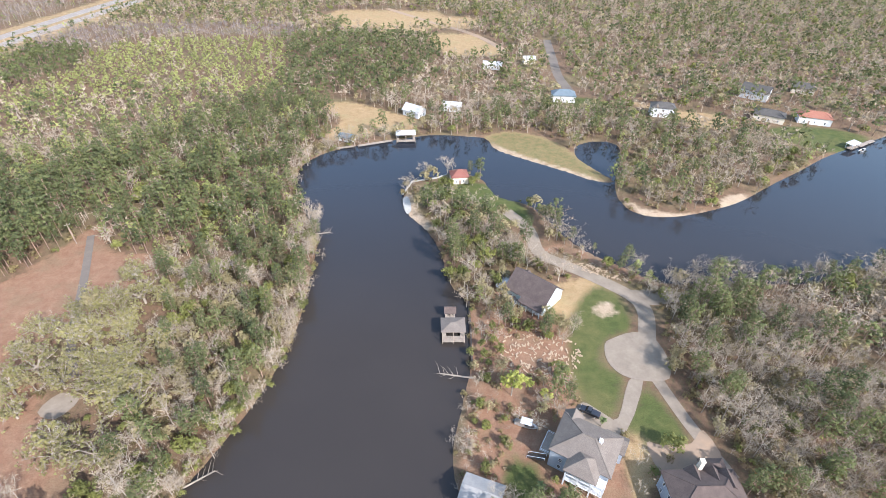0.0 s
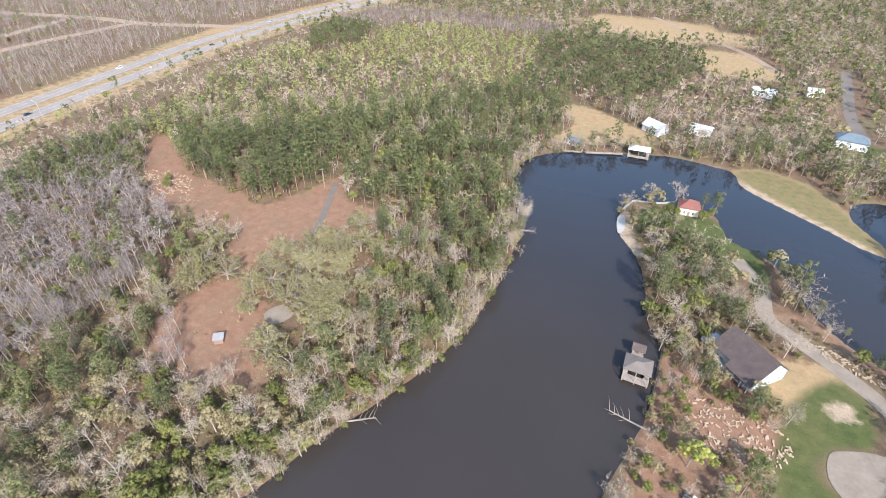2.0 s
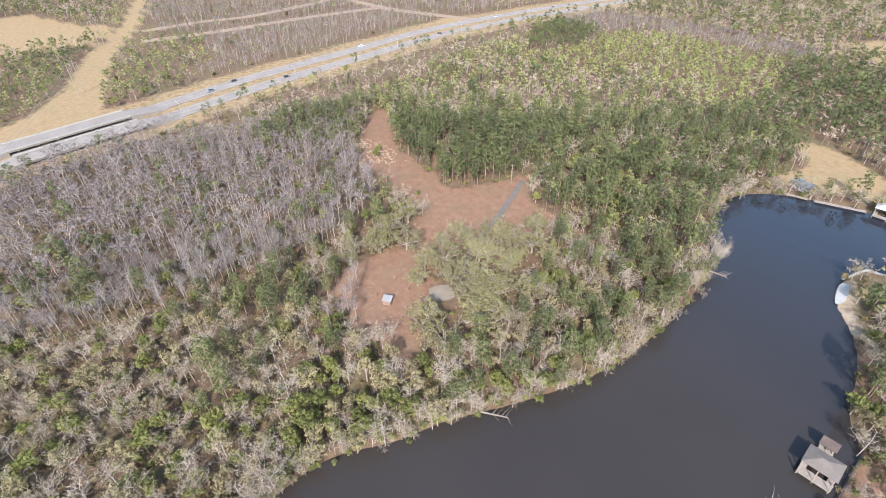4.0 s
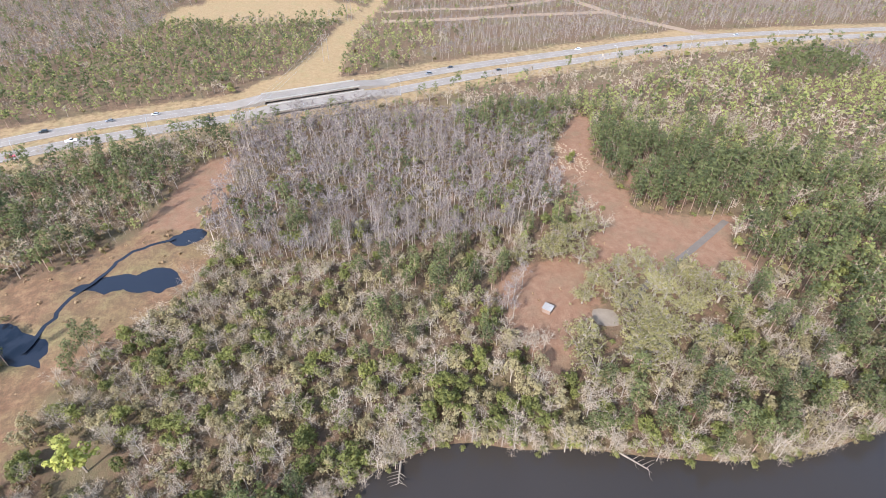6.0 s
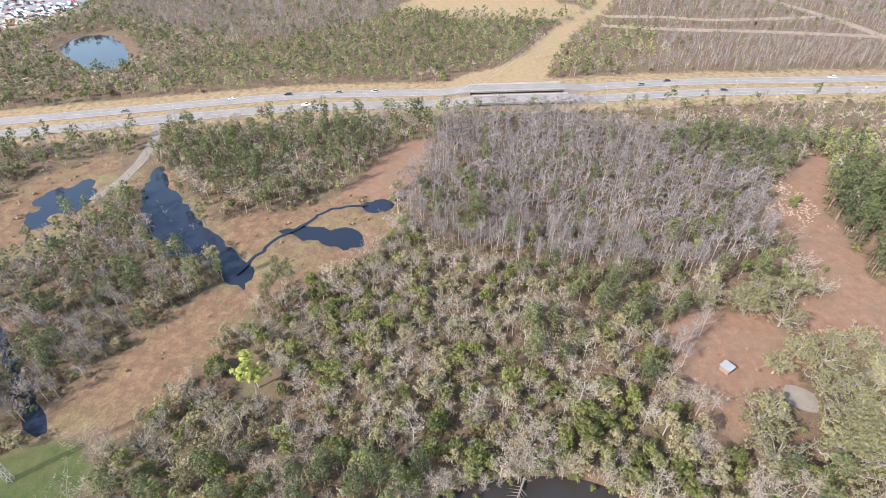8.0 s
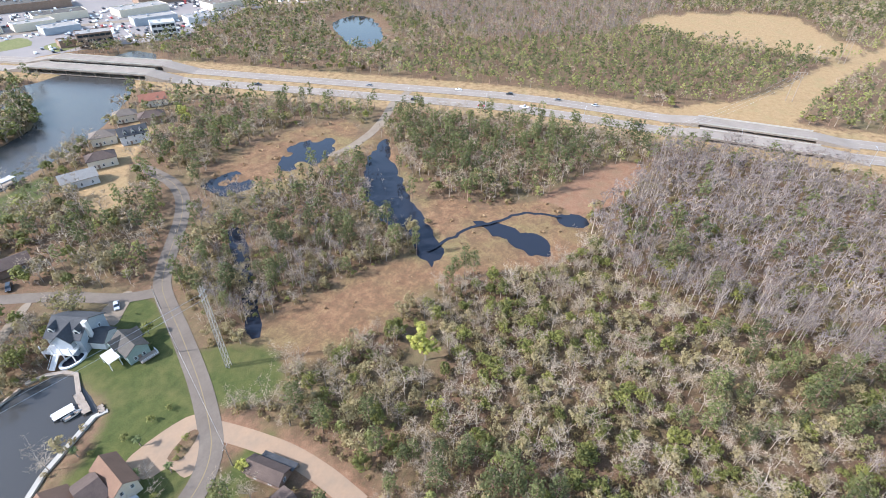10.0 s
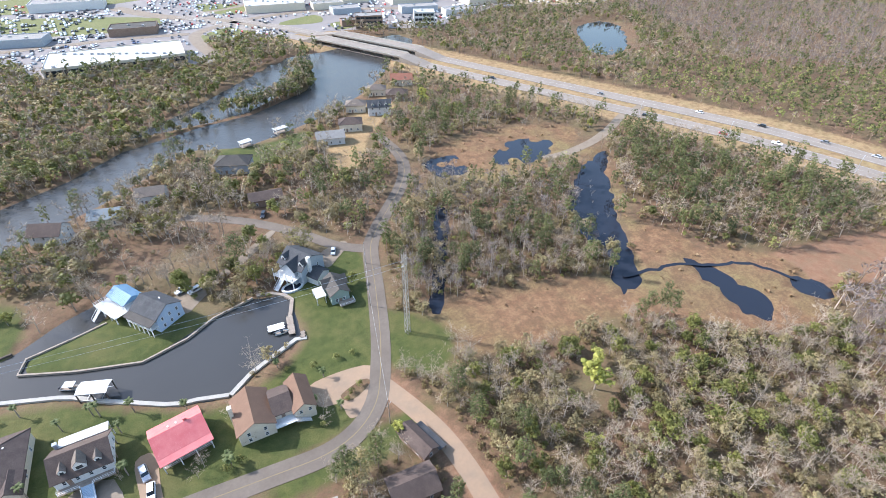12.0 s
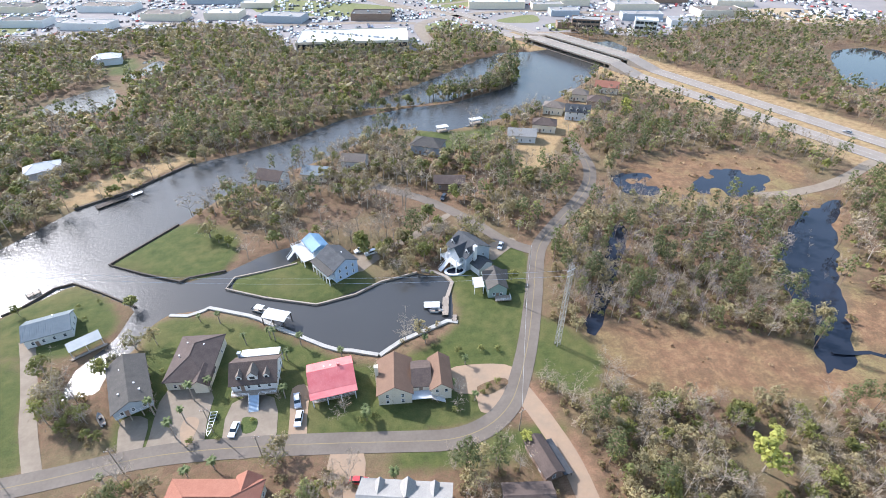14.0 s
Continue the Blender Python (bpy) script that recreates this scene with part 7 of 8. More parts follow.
# ---------- town beyond the river ----------
TOWN_PAVING = surface("sun-bleached concrete paving", (0.235, 0.208, 0.19), (0.175, 0.158, 0.146), 0.02, 0.9, 0.4, 0.05)
TOWN_TURF = surface("mown verge grass", (0.125, 0.135, 0.045), (0.175, 0.165, 0.07), 0.05, 0.95, 0.6)
TOWN_FIELD = surface("dry tan field", (0.36, 0.265, 0.165), (0.29, 0.215, 0.125), 0.05, 0.95, 0.6)
pad("parking_lot", TOWN_EDGE, 0.07, TOWN_PAVING, "wide pale parking lots of a shopping district")
for outline in ([(-99, -534), (-130, -560), (-158, -558), (-163, -540), (-148, -524), (-126, -514), (-102, -518)], [(-186, -552), (-229, -566), (-222, -532), (-188, -538)],
                [(-226, -521), (-252, -521), (-245, -498), (-223, -495)], [(-20, -690), (-90, -640), (-75, -600), (-10, -610), (60, -650), (60, -720)], [(-138, -690), (-180, -660), (-170, -620), (-140, -630)],
                [(330, -600), (290, -592), (262, -640), (300, -700), (380, -690)], [(60, -752), (-40, -740), (-120, -770), (-60, -820), (80, -830)]):
    pad("verge_lawn", outline, 0.13, TOWN_TURF, "mown green verge between town roads")
pad("dry_field", [(-457, -529), (-522, -528), (-557, -462), (-530, -446), (-469, -472), (-443, -503)], 0.13, TOWN_FIELD, "dry tan field at the edge of town")


def block(x, y, rot, w, d, h, wall_mat, roof_mat, label, bands=0):
    b = thing("commercial_building", x, y, 0, rot, label, "building")
    part("wall", Geo().box(-w / 2, -d / 2, -0.2, w / 2, d / 2, h), wall_mat, b)
    part("roof", Geo().box(-w / 2 + 0.3, -d / 2 + 0.3, h, w / 2 - 0.3, d / 2 - 0.3, h + 0.12), roof_mat, b)
    part("parapet", Geo().box(-w / 2, -d / 2, h, w / 2, -d / 2 + 0.3, h + 0.7).box(-w / 2, d / 2 - 0.3, h, w / 2, d / 2, h + 0.7).box(-w / 2, -d / 2 + 0.3, h, -w / 2 + 0.3, d / 2 - 0.3, h + 0.7).box(w / 2 - 0.3, -d / 2 + 0.3, h, w / 2, d / 2 - 0.3, h + 0.7), wall_mat, b)
    for i in range(bands):
        z = h * (i + 0.35) / bands
        n = max(3, int(w / 4))
        for k in range(n):
            x0 = -w / 2 + 0.8 + (w - 1.6) * k / n
            part("window", Geo().box(x0 + 0.2, -d / 2 - 0.06, z, x0 + (w - 1.6) / n - 0.2, -d / 2 + 0.02, z + h / bands * 0.5), GLASS, b)
    for k in range(max(2, int(w * d / 250))):
        q, r = ((k * 0.382) % 1 - 0.5) * w * 0.85, ((k * 0.618) % 1 - 0.5) * d * 0.8
        part("roof_unit", Geo().soft_box(q - 1.1, r - 0.9, h + 0.12, q + 1.1, r + 0.9, h + 1.3), STEEL, b)
    return b


block(-33, -488, 172, 94, 44, 8, SIDING_CREAM, METAL_WHITE, "huge store with a white flat roof beyond the river", 1)
block(-252, -488, 155, 26, 16, 11, SIDING_BROWN, SHINGLE_PALE, "brown office block with dark window bands", 3)
block(-300, -463, 150, 20, 16, 13, SIDING_WHITE, METAL_WHITE, "white office block with tall dark windows", 3)
town_rng = random.Random(5)
BLOCKS = [(-60, -590, 40, 24, 6), (30, -600, 46, 22, 6), (90, -630, 36, 24, 6), (150, -640, 44, 22, 6), (-205, -618, 62, 34, 7), (-262, -560, 30, 20, 5), (-330, -520, 40, 18, 6), (-20, -745, 70, 30, 8), (110, -720, 60, 26, 7),
          (-360, -486, 34, 18, 5), (-255, -590, 34, 16, 6), (-290, -610, 46, 22, 6), (-350, -570, 50, 24, 6), (-420, -520, 48, 26, 6), (-400, -600, 60, 26, 7), (-470, -560, 40, 20, 5), (-300, -680, 70, 28, 7), (-400, -680, 60, 28, 7), (-520, -620, 50, 24, 6),
          (246, -552, 40, 22, 5), (148, -577, 26, 16, 5), (216, -612, 52, 20, 6), (280, -640, 44, 22, 6), (330, -620, 40, 20, 5), (220, -700, 60, 26, 6), (320, -720, 50, 24, 6), (60, -680, 34, 18, 5), (-180, -760, 64, 28, 7), (-240, -505, 18, 12, 5), (-420, -470, 22, 14, 4)]
for bx, by, w, d, h in BLOCKS:
    block(bx, by, 165 + town_rng.uniform(-6, 6), w, d, h, town_rng.choice([SIDING_WHITE, SIDING_CREAM, SIDING_BROWN, SIDING_GREY]), town_rng.choice([METAL_WHITE, SHINGLE_PALE, SHINGLE_PALE, SHINGLE_TAUPE, SHINGLE_GREY]), "low flat-roofed commercial building in the shopping district")
BUILT = [(-33, -488, 98, 46), *[b[:4] for b in BLOCKS]]
TOWN_ROADS = [smooth(p, False) for p in ([(-100, -470), (-99, -520), (-108, -556), (-148, -578), (-195, -588), (-240, -582), (-300, -556), (-380, -508)], [(-60, -720), (-92, -650), (-148, -588), (-164, -555), (-185, -520), (-200, -478)], [(250, -580), (150, -612), (60, -582), (-40, -572), (-100, -556)], [(-130, -640), (-165, -648), (-190, -660)])]


def free_of_town(u, v, gap):
    """Whether a place in the lots is clear of buildings, roads and lawns."""
    return not any(abs(u - bx) < w * 0.56 + gap and abs(v - by) < d * 0.75 + gap for bx, by, w, d in BUILT) and distance(CLEAR[0][0], [u], [v])[0] < -5 and all(distance(r, [u], [v], False)[0] > 7 for r in TOWN_ROADS)


cars = 0
while cars < 60:
    u, v = town_rng.uniform(-110, 40), -532 - 9 * town_rng.randrange(0, 9)
    u = round(u / 3.1) * 3.1
    if free_of_town(u, v, 3):
        vehicle(u, v, 75, town_rng.choice(["car", "suv", "pickup"]), town_rng.choice(["white", "silver", "black", "grey", "blue", "white"]), "car parked in rows in a pale parking lot", 0.08, "cars in the parking lots")
        cars += 1
crowd_v, crowd_f, crowd_t, n0 = [], [], [], 0
car_v = np.array([(x, y, z) for z, k in ((0.2, 1), (0.9, 1), (0.95, 0.8), (1.5, 0.55)) for x, y in ((-2.2 * k, -0.9), (2.2 * k, -0.9), (2.2 * k, 0.9), (-2.2 * k, 0.9))])
car_f = np.array([t for r in range(3) for i in range(4) for t in ((4 * r + i, 4 * r + (i + 1) % 4, 4 * r + 4 + (i + 1) % 4), (4 * r + i, 4 * r + 4 + (i + 1) % 4, 4 * r + 4 + i))] + [(12, 13, 14), (12, 14, 15)])
for k in range(6800):
    u, v = town_rng.uniform(-600, 400), -460 - 330 * town_rng.random()
    u, v = round(u / 3.1) * 3.1, round(v / 8) * 8 + town_rng.uniform(-0.4, 0.4)
    if math.sin(u * 0.043 + 1) + math.sin(v * 0.061) < -0.75 or not free_of_town(u, v, 1):
        continue
    a = math.radians(75)
    crowd_v.append(np.stack([car_v[:, 0] * math.cos(a) - car_v[:, 1] * math.sin(a) + u, car_v[:, 0] * math.sin(a) + car_v[:, 1] * math.cos(a) + v, car_v[:, 2] + 0.1], 1))
    crowd_f.append(car_f + n0)
    crowd_t.append(np.full(len(car_v), town_rng.random()))
    n0 += len(car_v)


def crowd_paint(nt, bsdf):
    t = attr(nt, "tone")
    col = mix(nt, ramp(nt, t, 0.3, 0.5), (0.03, 0.03, 0.035), (0.7, 0.7, 0.7))
    col = mix(nt, ramp(nt, t, 0.94, 0.96), col, (0.4, 0.06, 0.05))
    nt.links.new(col, bsdf.inputs["Base Color"])
    bsdf.inputs["Roughness"].default_value = 0.3


tagged(new("parked_cars", fast_mesh("parked_cars", np.concatenate(crowd_v), np.concatenate(crowd_f), [material("mixed car paint", crowd_paint)], None, np.concatenate(crowd_t))), "hundreds of distant cars parked in rows", "cars", kind="stuff")
for line, width in zip(TOWN_ROADS, (11.0, 16.0, 9.0, 8.0)):
    ribbon("road_town", line, width, 0.19, CONCRETE, "pale access road through the shopping district")

# ---------- clearing: shed, bits ----------
s = thing("wooden_hutch", -114.8, 68.6, 0, 38, "small shed with a grey roof and a white side box", "shed")
part("wall", Geo().box(-1.4, -1.2, -0.1, 1.4, 1.2, 2.0), SIDING_BROWN, s)
part("roof", Geo().slab([(-1.7, -1.5, 2.0), (1.7, -1.5, 2.0), (1.7, 1.5, 2.4), (-1.7, 1.5, 2.4)], 0.12), SHINGLE_PALE, s)
part("side_box", Geo().soft_box(-1.6, 1.6, 0.0, 0.6, 2.8, 1.0), SIDING_WHITE, s, "white box beside the shed")
KEEP_OFF.append((-114.8, 68.6, 5))
KEEP_OFF.append((-106.8, 86.6, 4.5))
for x, y, r in ((-64, -118, 3), (79, -150, 9), (20, -147, 6)):
    KEEP_OFF.append((x, y, r))

# ladder-like white trailer frame on a lawn strip
f = thing("boat_trailer", 37.6, -112.6, 0, 84, "empty white boat trailer on a lawn strip", "trailer")
part("frame", Geo().beam((-3.4, -0.9, 0.6), (3.0, -0.5, 0.6), 0.09, 4).beam((-3.4, 0.9, 0.6), (3.0, 0.5, 0.6), 0.09, 4).beam((3.0, -0.5, 0.6), (4.2, 0, 0.6), 0.09, 4).beam((3.0, 0.5, 0.6), (4.2, 0, 0.6), 0.09, 4), TRIM, f)
for i in range(7):
    q = -3.3 + i
    wq = 0.9 - 0.4 * i / 6
    part("cross_bar", Geo().beam((q, -wq, 0.6), (q, wq, 0.6), 0.07, 4), TRIM, f)
for sy in (-1, 1):
    part("wheel", Geo().beam((-1.2, sy * 1.0 - 0.1, 0.33), (-1.2, sy * 1.0 + 0.1, 0.33), 0.33, 10), TYRE, f)


# ---------- dead trees at the water's edge ----------
def fallen_tree(x, y, rot, length, label, z=0.0):
    f = thing("fallen_tree", x, y, z, rot, label, "dead tree")
    part("trunk", Geo().beam((0, 0, 0.3), (length, 0, 0.5), 0.3, 7, 0.16), BARK, f)
    rr = random.Random(int(length * 10))
    for i in range(9):
        a = length * (0.45 + 0.55 * i / 8)
        s = 1 if i % 2 else -1
        e = (a + rr.uniform(0.6, 1.6), s * rr.uniform(1.0, 2.4), 0.5 + rr.uniform(0.2, 1.6))
        part("branch", Geo().beam((a, 0, 0.45), e, 0.1, 5, 0.03).beam(e, (e[0] + 0.7, e[1] * 1.3, e[2] + 0.5), 0.035, 4, 0.01), BARK, f)


fallen_tree(-63, 62, 35, 9.0, "pale fallen trunk lying along the shore")
fallen_tree(10.6, 96.6, 172, 10.0, "bare fallen tree leaning out over the lake", 0.4)
fallen_tree(-51, 169, 10, 6.0, "bare dead tree leaning out over the lake", 1.0)
fallen_tree(-76, 8, -20, 6.0, "fallen tree dipping into the lake", 0.2)


pad("garden_bed", [(45.5, -113.1), (44.2, -116.0), (41.5, -115.2), (41.0, -112.6), (42.4, -107.6), (44.2, -107.4)], 0.12, TRACK, "oval mulch bed with tufts in a forecourt")


def rubble(outline, count, seed, mat, label):
    """Loose pale lumps of broken wood and stone strewn over bare soil."""
    r = np.random.default_rng(seed)
    line = smooth(outline, True, 3)
    lo, hi = line.min(0), line.max(0)
    g = Geo()
    placed = 0
    while placed < count:
        x, y = r.uniform(lo, hi)
        if distance(line, [x], [y])[0] > 0:
            continue
        a, s, w = r.uniform(0, 3.14), r.uniform(0.15, 0.75), r.uniform(0.1, 0.32)
        g.beam((x - math.cos(a) * s, y - math.sin(a) * s, 0.05), (x + math.cos(a) * s, y + math.sin(a) * s, 0.05 + r.uniform(0, 0.25)), w, 4)
        placed += 1
    return g, mat, label


RUBBLE = surface("pale broken wood and stone", (0.40, 0.30, 0.20), (0.30, 0.215, 0.14), 1.0, 0.95, 5.0)
for outline, count, seed, text in (
        ([(20, 112), (30, 115), (44, 112), (45, 104), (36, 97), (22, 99)], 240, 3, "pale rubble strewn over orange soil on the peninsula"),
        ([(-236, 132), (-224, 140), (-206, 138), (-198, 128), (-214, 122), (-230, 124)], 200, 4, "pale brushwood heaps on orange soil in the clearing"),
        ([(46, 152), (60, 153), (72, 145), (70, 142), (56, 148)], 120, 5, "pale stones along an earth bank by the lake")):
    g, mat, label = rubble(outline, count, seed, RUBBLE, text)
    heap = part("rubble", g, mat, None)
    tagged(heap, label, "rubble", kind="stuff")

# ---------- single trees in yards and clearings ----------
SHAPES["palm"] = ([palm_shape(5.5), palm_shape(7.5), palm_shape(4.0)],)
LOOK["palm"] = ("palm_tree", TIMBER, FROND, "palm tree with a slim trunk and green fronds", "palm tree")
SINGLES = [  # kind, variant, x, y, size
    ("brush", 0, 6, -186, 1.1), ("brush", 1, 0, -184, 1.0), ("brush", 2, 10, -190, 1.2), ("brush", 3, 16, -195, 1.1), ("brush", 4, 24, -192, 1.0), ("brush", 0, 30, -193, 1.1), ("bare", 1, 4, -192, 0.9), ("bare", 2, -6, -188, 0.8), ("bare", 3, -14, -190, 0.9), ("leafing", 1, 78, -272, 0.9), ("evergreen", 2, 98, -262, 0.8), ("leafing", 2, 108, -256, 0.8), ("bud", 1, 90, -268, 0.6),
    ("brush", 0, 4.6, -105.8, 1.1), ("brush", 1, -27.7, -102.2, 1.2), ("brush", 2, -9.3, -108.7, 1.0), ("brush", 3, -22.7, -106.0, 0.8), ("brush", 4, -7.2, -111.2, 0.7), ("palm", 2, -3.2, -105.7, 0.9), ("shrub", 0, -5.5, -103.9, 1.0), ("palm", 2, -33.9, -117.0, 0.8), ("palm", 2, -33.2, -103.8, 0.8), ("brush", 1, -6.7, -119.3, 1.1), ("shrub", 1, 27.0, -110.9, 0.55), ("shrub", 2, 35.3, -107.1, 0.55), ("brush", 2, 20.2, -116.2, 0.9), ("palm", 0, 30.8, -140.2, 0.8), ("palm", 0, 23.5, -141.0, 0.8), ("palm", 0, 18.0, -130.6, 0.8), ("palm", 2, 46.4, -154.2, 0.7), ("leafing", 1, 58.0, -146.4, 0.8), ("brush", 3, 53.5, -119.2, 1.2), ("brush", 4, 55.7, -123.6, 1.0), ("shrub", 1, 54.0, -134.4, 0.6), ("palm", 0, 39.0, -124.1, 0.9), ("leafing", 0, 18.5, -99.8, 0.85),
    ("brush", 0, 8.4, 85.4, 1.2), ("brush", 1, 5.7, 75.2, 1.3), ("brush", 2, 8.9, 71.6, 1.2), ("evergreen", 1, 29.3, 115.7, 0.5), ("evergreen", 2, 34.5, 117.0, 0.45), ("evergreen", 0, 26.0, 116.3, 0.4), ("bare", 1, 44.4, 115.9, 0.65), ("bare", 2, 29.3, 86.4, 0.7), ("bare", 3, 27.2, 79.1, 0.6), ("leafing", 2, 31.3, 94.3, 0.55), ("brush", 3, 19.3, 112.3, 1.2), ("brush", 4, 14.5, 95.1, 1.3), ("shrub", 1, 29.5, 65.0, 0.9), ("shrub", 2, 27.7, 61.8, 0.9), ("brush", 1, 51.3, 69.8, 1.3), ("brush", 2, 49.7, 62.6, 1.3), ("shrub", 0, 55.0, 67.2, 1.2), ("evergreen", 3, 10.0, 81.3, 0.35), ("leafing", 1, 18.7, 73.8, 0.45),
    ("palm", 1, 46, -109.9, 1), ("palm", 1, 43.2, -121.3, 1), ("palm", 1, 44.3, -114.5, 0.8), ("palm", 1, 53, -118.9, 0.9), ("palm", 0, 18.5, -116.6, 0.9), ("palm", 2, -3.1, -104, 1), ("palm", 2, -27.8, -108.7, 0.9),
    ("palm", 0, 40, -152, 0.8), ("palm", 0, 22, -139.8, 0.9), ("palm", 0, 14, -135.8, 0.9), ("palm", 2, 2, -128.6, 0.8), ("palm", 2, -24, -128, 0.8), ("palm", 2, 35, -98.6, 1), ("palm", 2, 41, -97.6, 1), ("palm", 2, -8, -86, 1), ("palm", 0, 60, -100, 0.8), ("palm", 0, 25, 62, 0.8), ("palm", 2, 45, 81, 0.8), ("palm", 2, 22, 58, 1),
    ("oak", 0, 20.2, -97.5, 0.55), ("oak", 2, 64, -146, 0.6), ("bare", 1, 66, -138, 0.9), ("bare", 2, 2.5, -108, 0.55), ("bare", 3, -29.5, -107, 0.5), ("evergreen", 1, -60.5, -151, 0.75), ("evergreen", 2, -57, -146, 0.35),
    ("evergreen", 0, 106, -171, 0.6), ("shrub", 0, -2, -103.5, 1.0), ("shrub", 1, -27, -101.6, 0.8), ("shrub", 0, 42, -107.5, 0.9), ("shrub", 0, 82, -172, 0.6), ("shrub", 1, 84, -164, 0.5), ("shrub", 2, 88, -171, 0.6),
    ("shrub", 0, -38, -107, 0.8), ("shrub", 1, -41, -108, 0.9), ("shrub", 2, -36, -105.6, 0.6), ("shrub", 0, -33, -122, 0.9), ("shrub", 1, -40, -121, 0.9), ("shrub", 2, -45, -120, 0.8), ("shrub", 0, -26, -125.5, 0.7),
    ("bare", 0, 75, -128, 0.9), ("bare", 1, 70, -120, 0.8), ("evergreen", 0, 74, -118, 0.7), ("bare", 3, 78, -124, 0.8), ("oak", 1, 84, -130, 0.6), ("evergreen", 2, 66, -114, 0.5), ("bare", 4, 60, -108.6, 0.4),
    ("oak", 1, 50, -205, 0.85), ("evergreen", 3, 42, -196, 0.8), ("evergreen", 1, 46, -200, 0.7), ("bare", 2, -37, -88, 0.75), ("bare", 4, -33, -84, 0.7), ("bud", 0, -42, -88, 0.7), ("bare", 1, -30, -88, 0.6),
    ("bud", 1, -181, -287, 1.5), ("bud", 0, -177, -279, 1.2), ("bud", 0, -96.3, -67.6, 1.65), ("bud", 1, -103.3, -73.6, 0.95), ("bud", 2, -84, -55, 0.5), ("bud", 0, 21.5, 91, 1.25), ("bud", 2, 27, 93, 0.6), ("bud", 1, 31, 89, 0.7),
    ("pine", 0, 45, 178, 0.8), ("pine", 1, 49, 172, 0.75), ("pine", 2, 54, 166, 0.55), ("bare", 0, 54, 163, 0.85), ("pine", 3, 62, 160, 0.35), ("bare", 1, 76, 150, 0.8), ("bare", 2, 96, 145, 0.9), ("bare", 3, 108, 144, 0.95),
    ("pine", 1, 150, 141, 0.8), ("pine", 2, 143, 142, 0.75), ("pine", 0, 128, 139, 0.75), ("bare", 4, 45, 117, 0.75), ("evergreen", 0, 30, 116, 0.7), ("evergreen", 1, 36, 113, 0.65), ("evergreen", 2, 40, 120, 0.6), ("evergreen", 3, 25, 119, 0.6), ("evergreen", 2, 19, 107, 0.6), ("oak", 3, 18, 128, 0.4), ("bare", 1, 17, 135, 0.6),
    ("brush", 0, -170, -130, 0.35), ("brush", 1, -160, -118, 0.35), ("brush", 2, -176, -138, 0.35), ("brush", 3, -186, -148, 0.35), ("brush", 4, -152, -108, 0.5), ("brush", 0, -166, -128, 0.5), ("brush", 1, -190, -152, 0.35), ("brush", 2, -172, -126, 0.6), ("brush", 3, -181, -143, 0.6),
    ("evergreen", 0, 2, 208, 0.9), ("evergreen", 1, 5, 211, 0.8), ("pine", 2, 15, 221, 0.6), ("evergreen", 3, 16, 213, 0.8), ("evergreen", 2, 19, 217, 0.7), ("evergreen", 1, 7, 207, 0.7), ("evergreen", 0, -2, 203, 0.9), ("evergreen", 2, 4, 201, 0.8),
    ("oak", 0, -135, 92, 1.0), ("oak", 1, -121, 90, 0.95), ("oak", 2, -104, 100, 1.0), ("oak", 3, -99, 73, 1.0), ("oak", 0, -117, 112, 1.0), ("oak", 1, -100, 116, 1.0), ("oak", 2, -92, 96, 0.95), ("oak", 3, -86, 108, 0.95), ("oak", 1, -88, 84, 0.9), ("oak", 0, -112, 126, 0.9), ("oak", 2, -150, 104, 1.0), ("oak", 3, -128, 104, 0.7), ("oak", 0, -80, 96, 0.9), ("oak", 1, -94, 128, 0.9),
    ("oak", 0, -140, 83, 0.95), ("oak", 2, -141, 70, 0.8), ("oak", 1, -115, 82, 0.85), ("oak", 3, -127, 112, 0.85), ("oak", 0, -118, 123, 0.9), ("leafing", 1, -127, 38, 1.1), ("oak", 2, -108, 92, 0.9), ("swamp", 1, -115, 56, 0.9), ("leafing", 3, -120, 31, 1.0), ("bare", 4, -116, 23, 1.0), ("bare", 1, -150, 112, 1.0), ("bare", 5, -160, 104, 1.0), ("evergreen", 1, -209, 128, 0.8), ("evergreen", 3, -214, 133, 0.7), ("pine", 1, -244, 142, 0.7), ("shrub", 0, -186, 118, 1.0), ("brush", 2, -192, 136, 0.7), ("brush", 3, -224, 130, 0.7), ("bare", 3, -100, 60, 0.7), ("brush", 4, -104, 60, 1.0),
    ("bare", 0, -98, 55, 0.9), ("bare", 2, -103, 50, 0.85), ("bare", 3, -52, 168, 1.1), ("swamp", 0, -116, 52, 1.0), ("swamp", 1, -120, 56, 1.05), ("swamp", 2, -124, 60, 1.0), ("swamp", 3, -128, 65, 1.05), ("swamp", 0, -118, 48, 0.9), ("shrub", 1, -165, 120, 1.2),
]


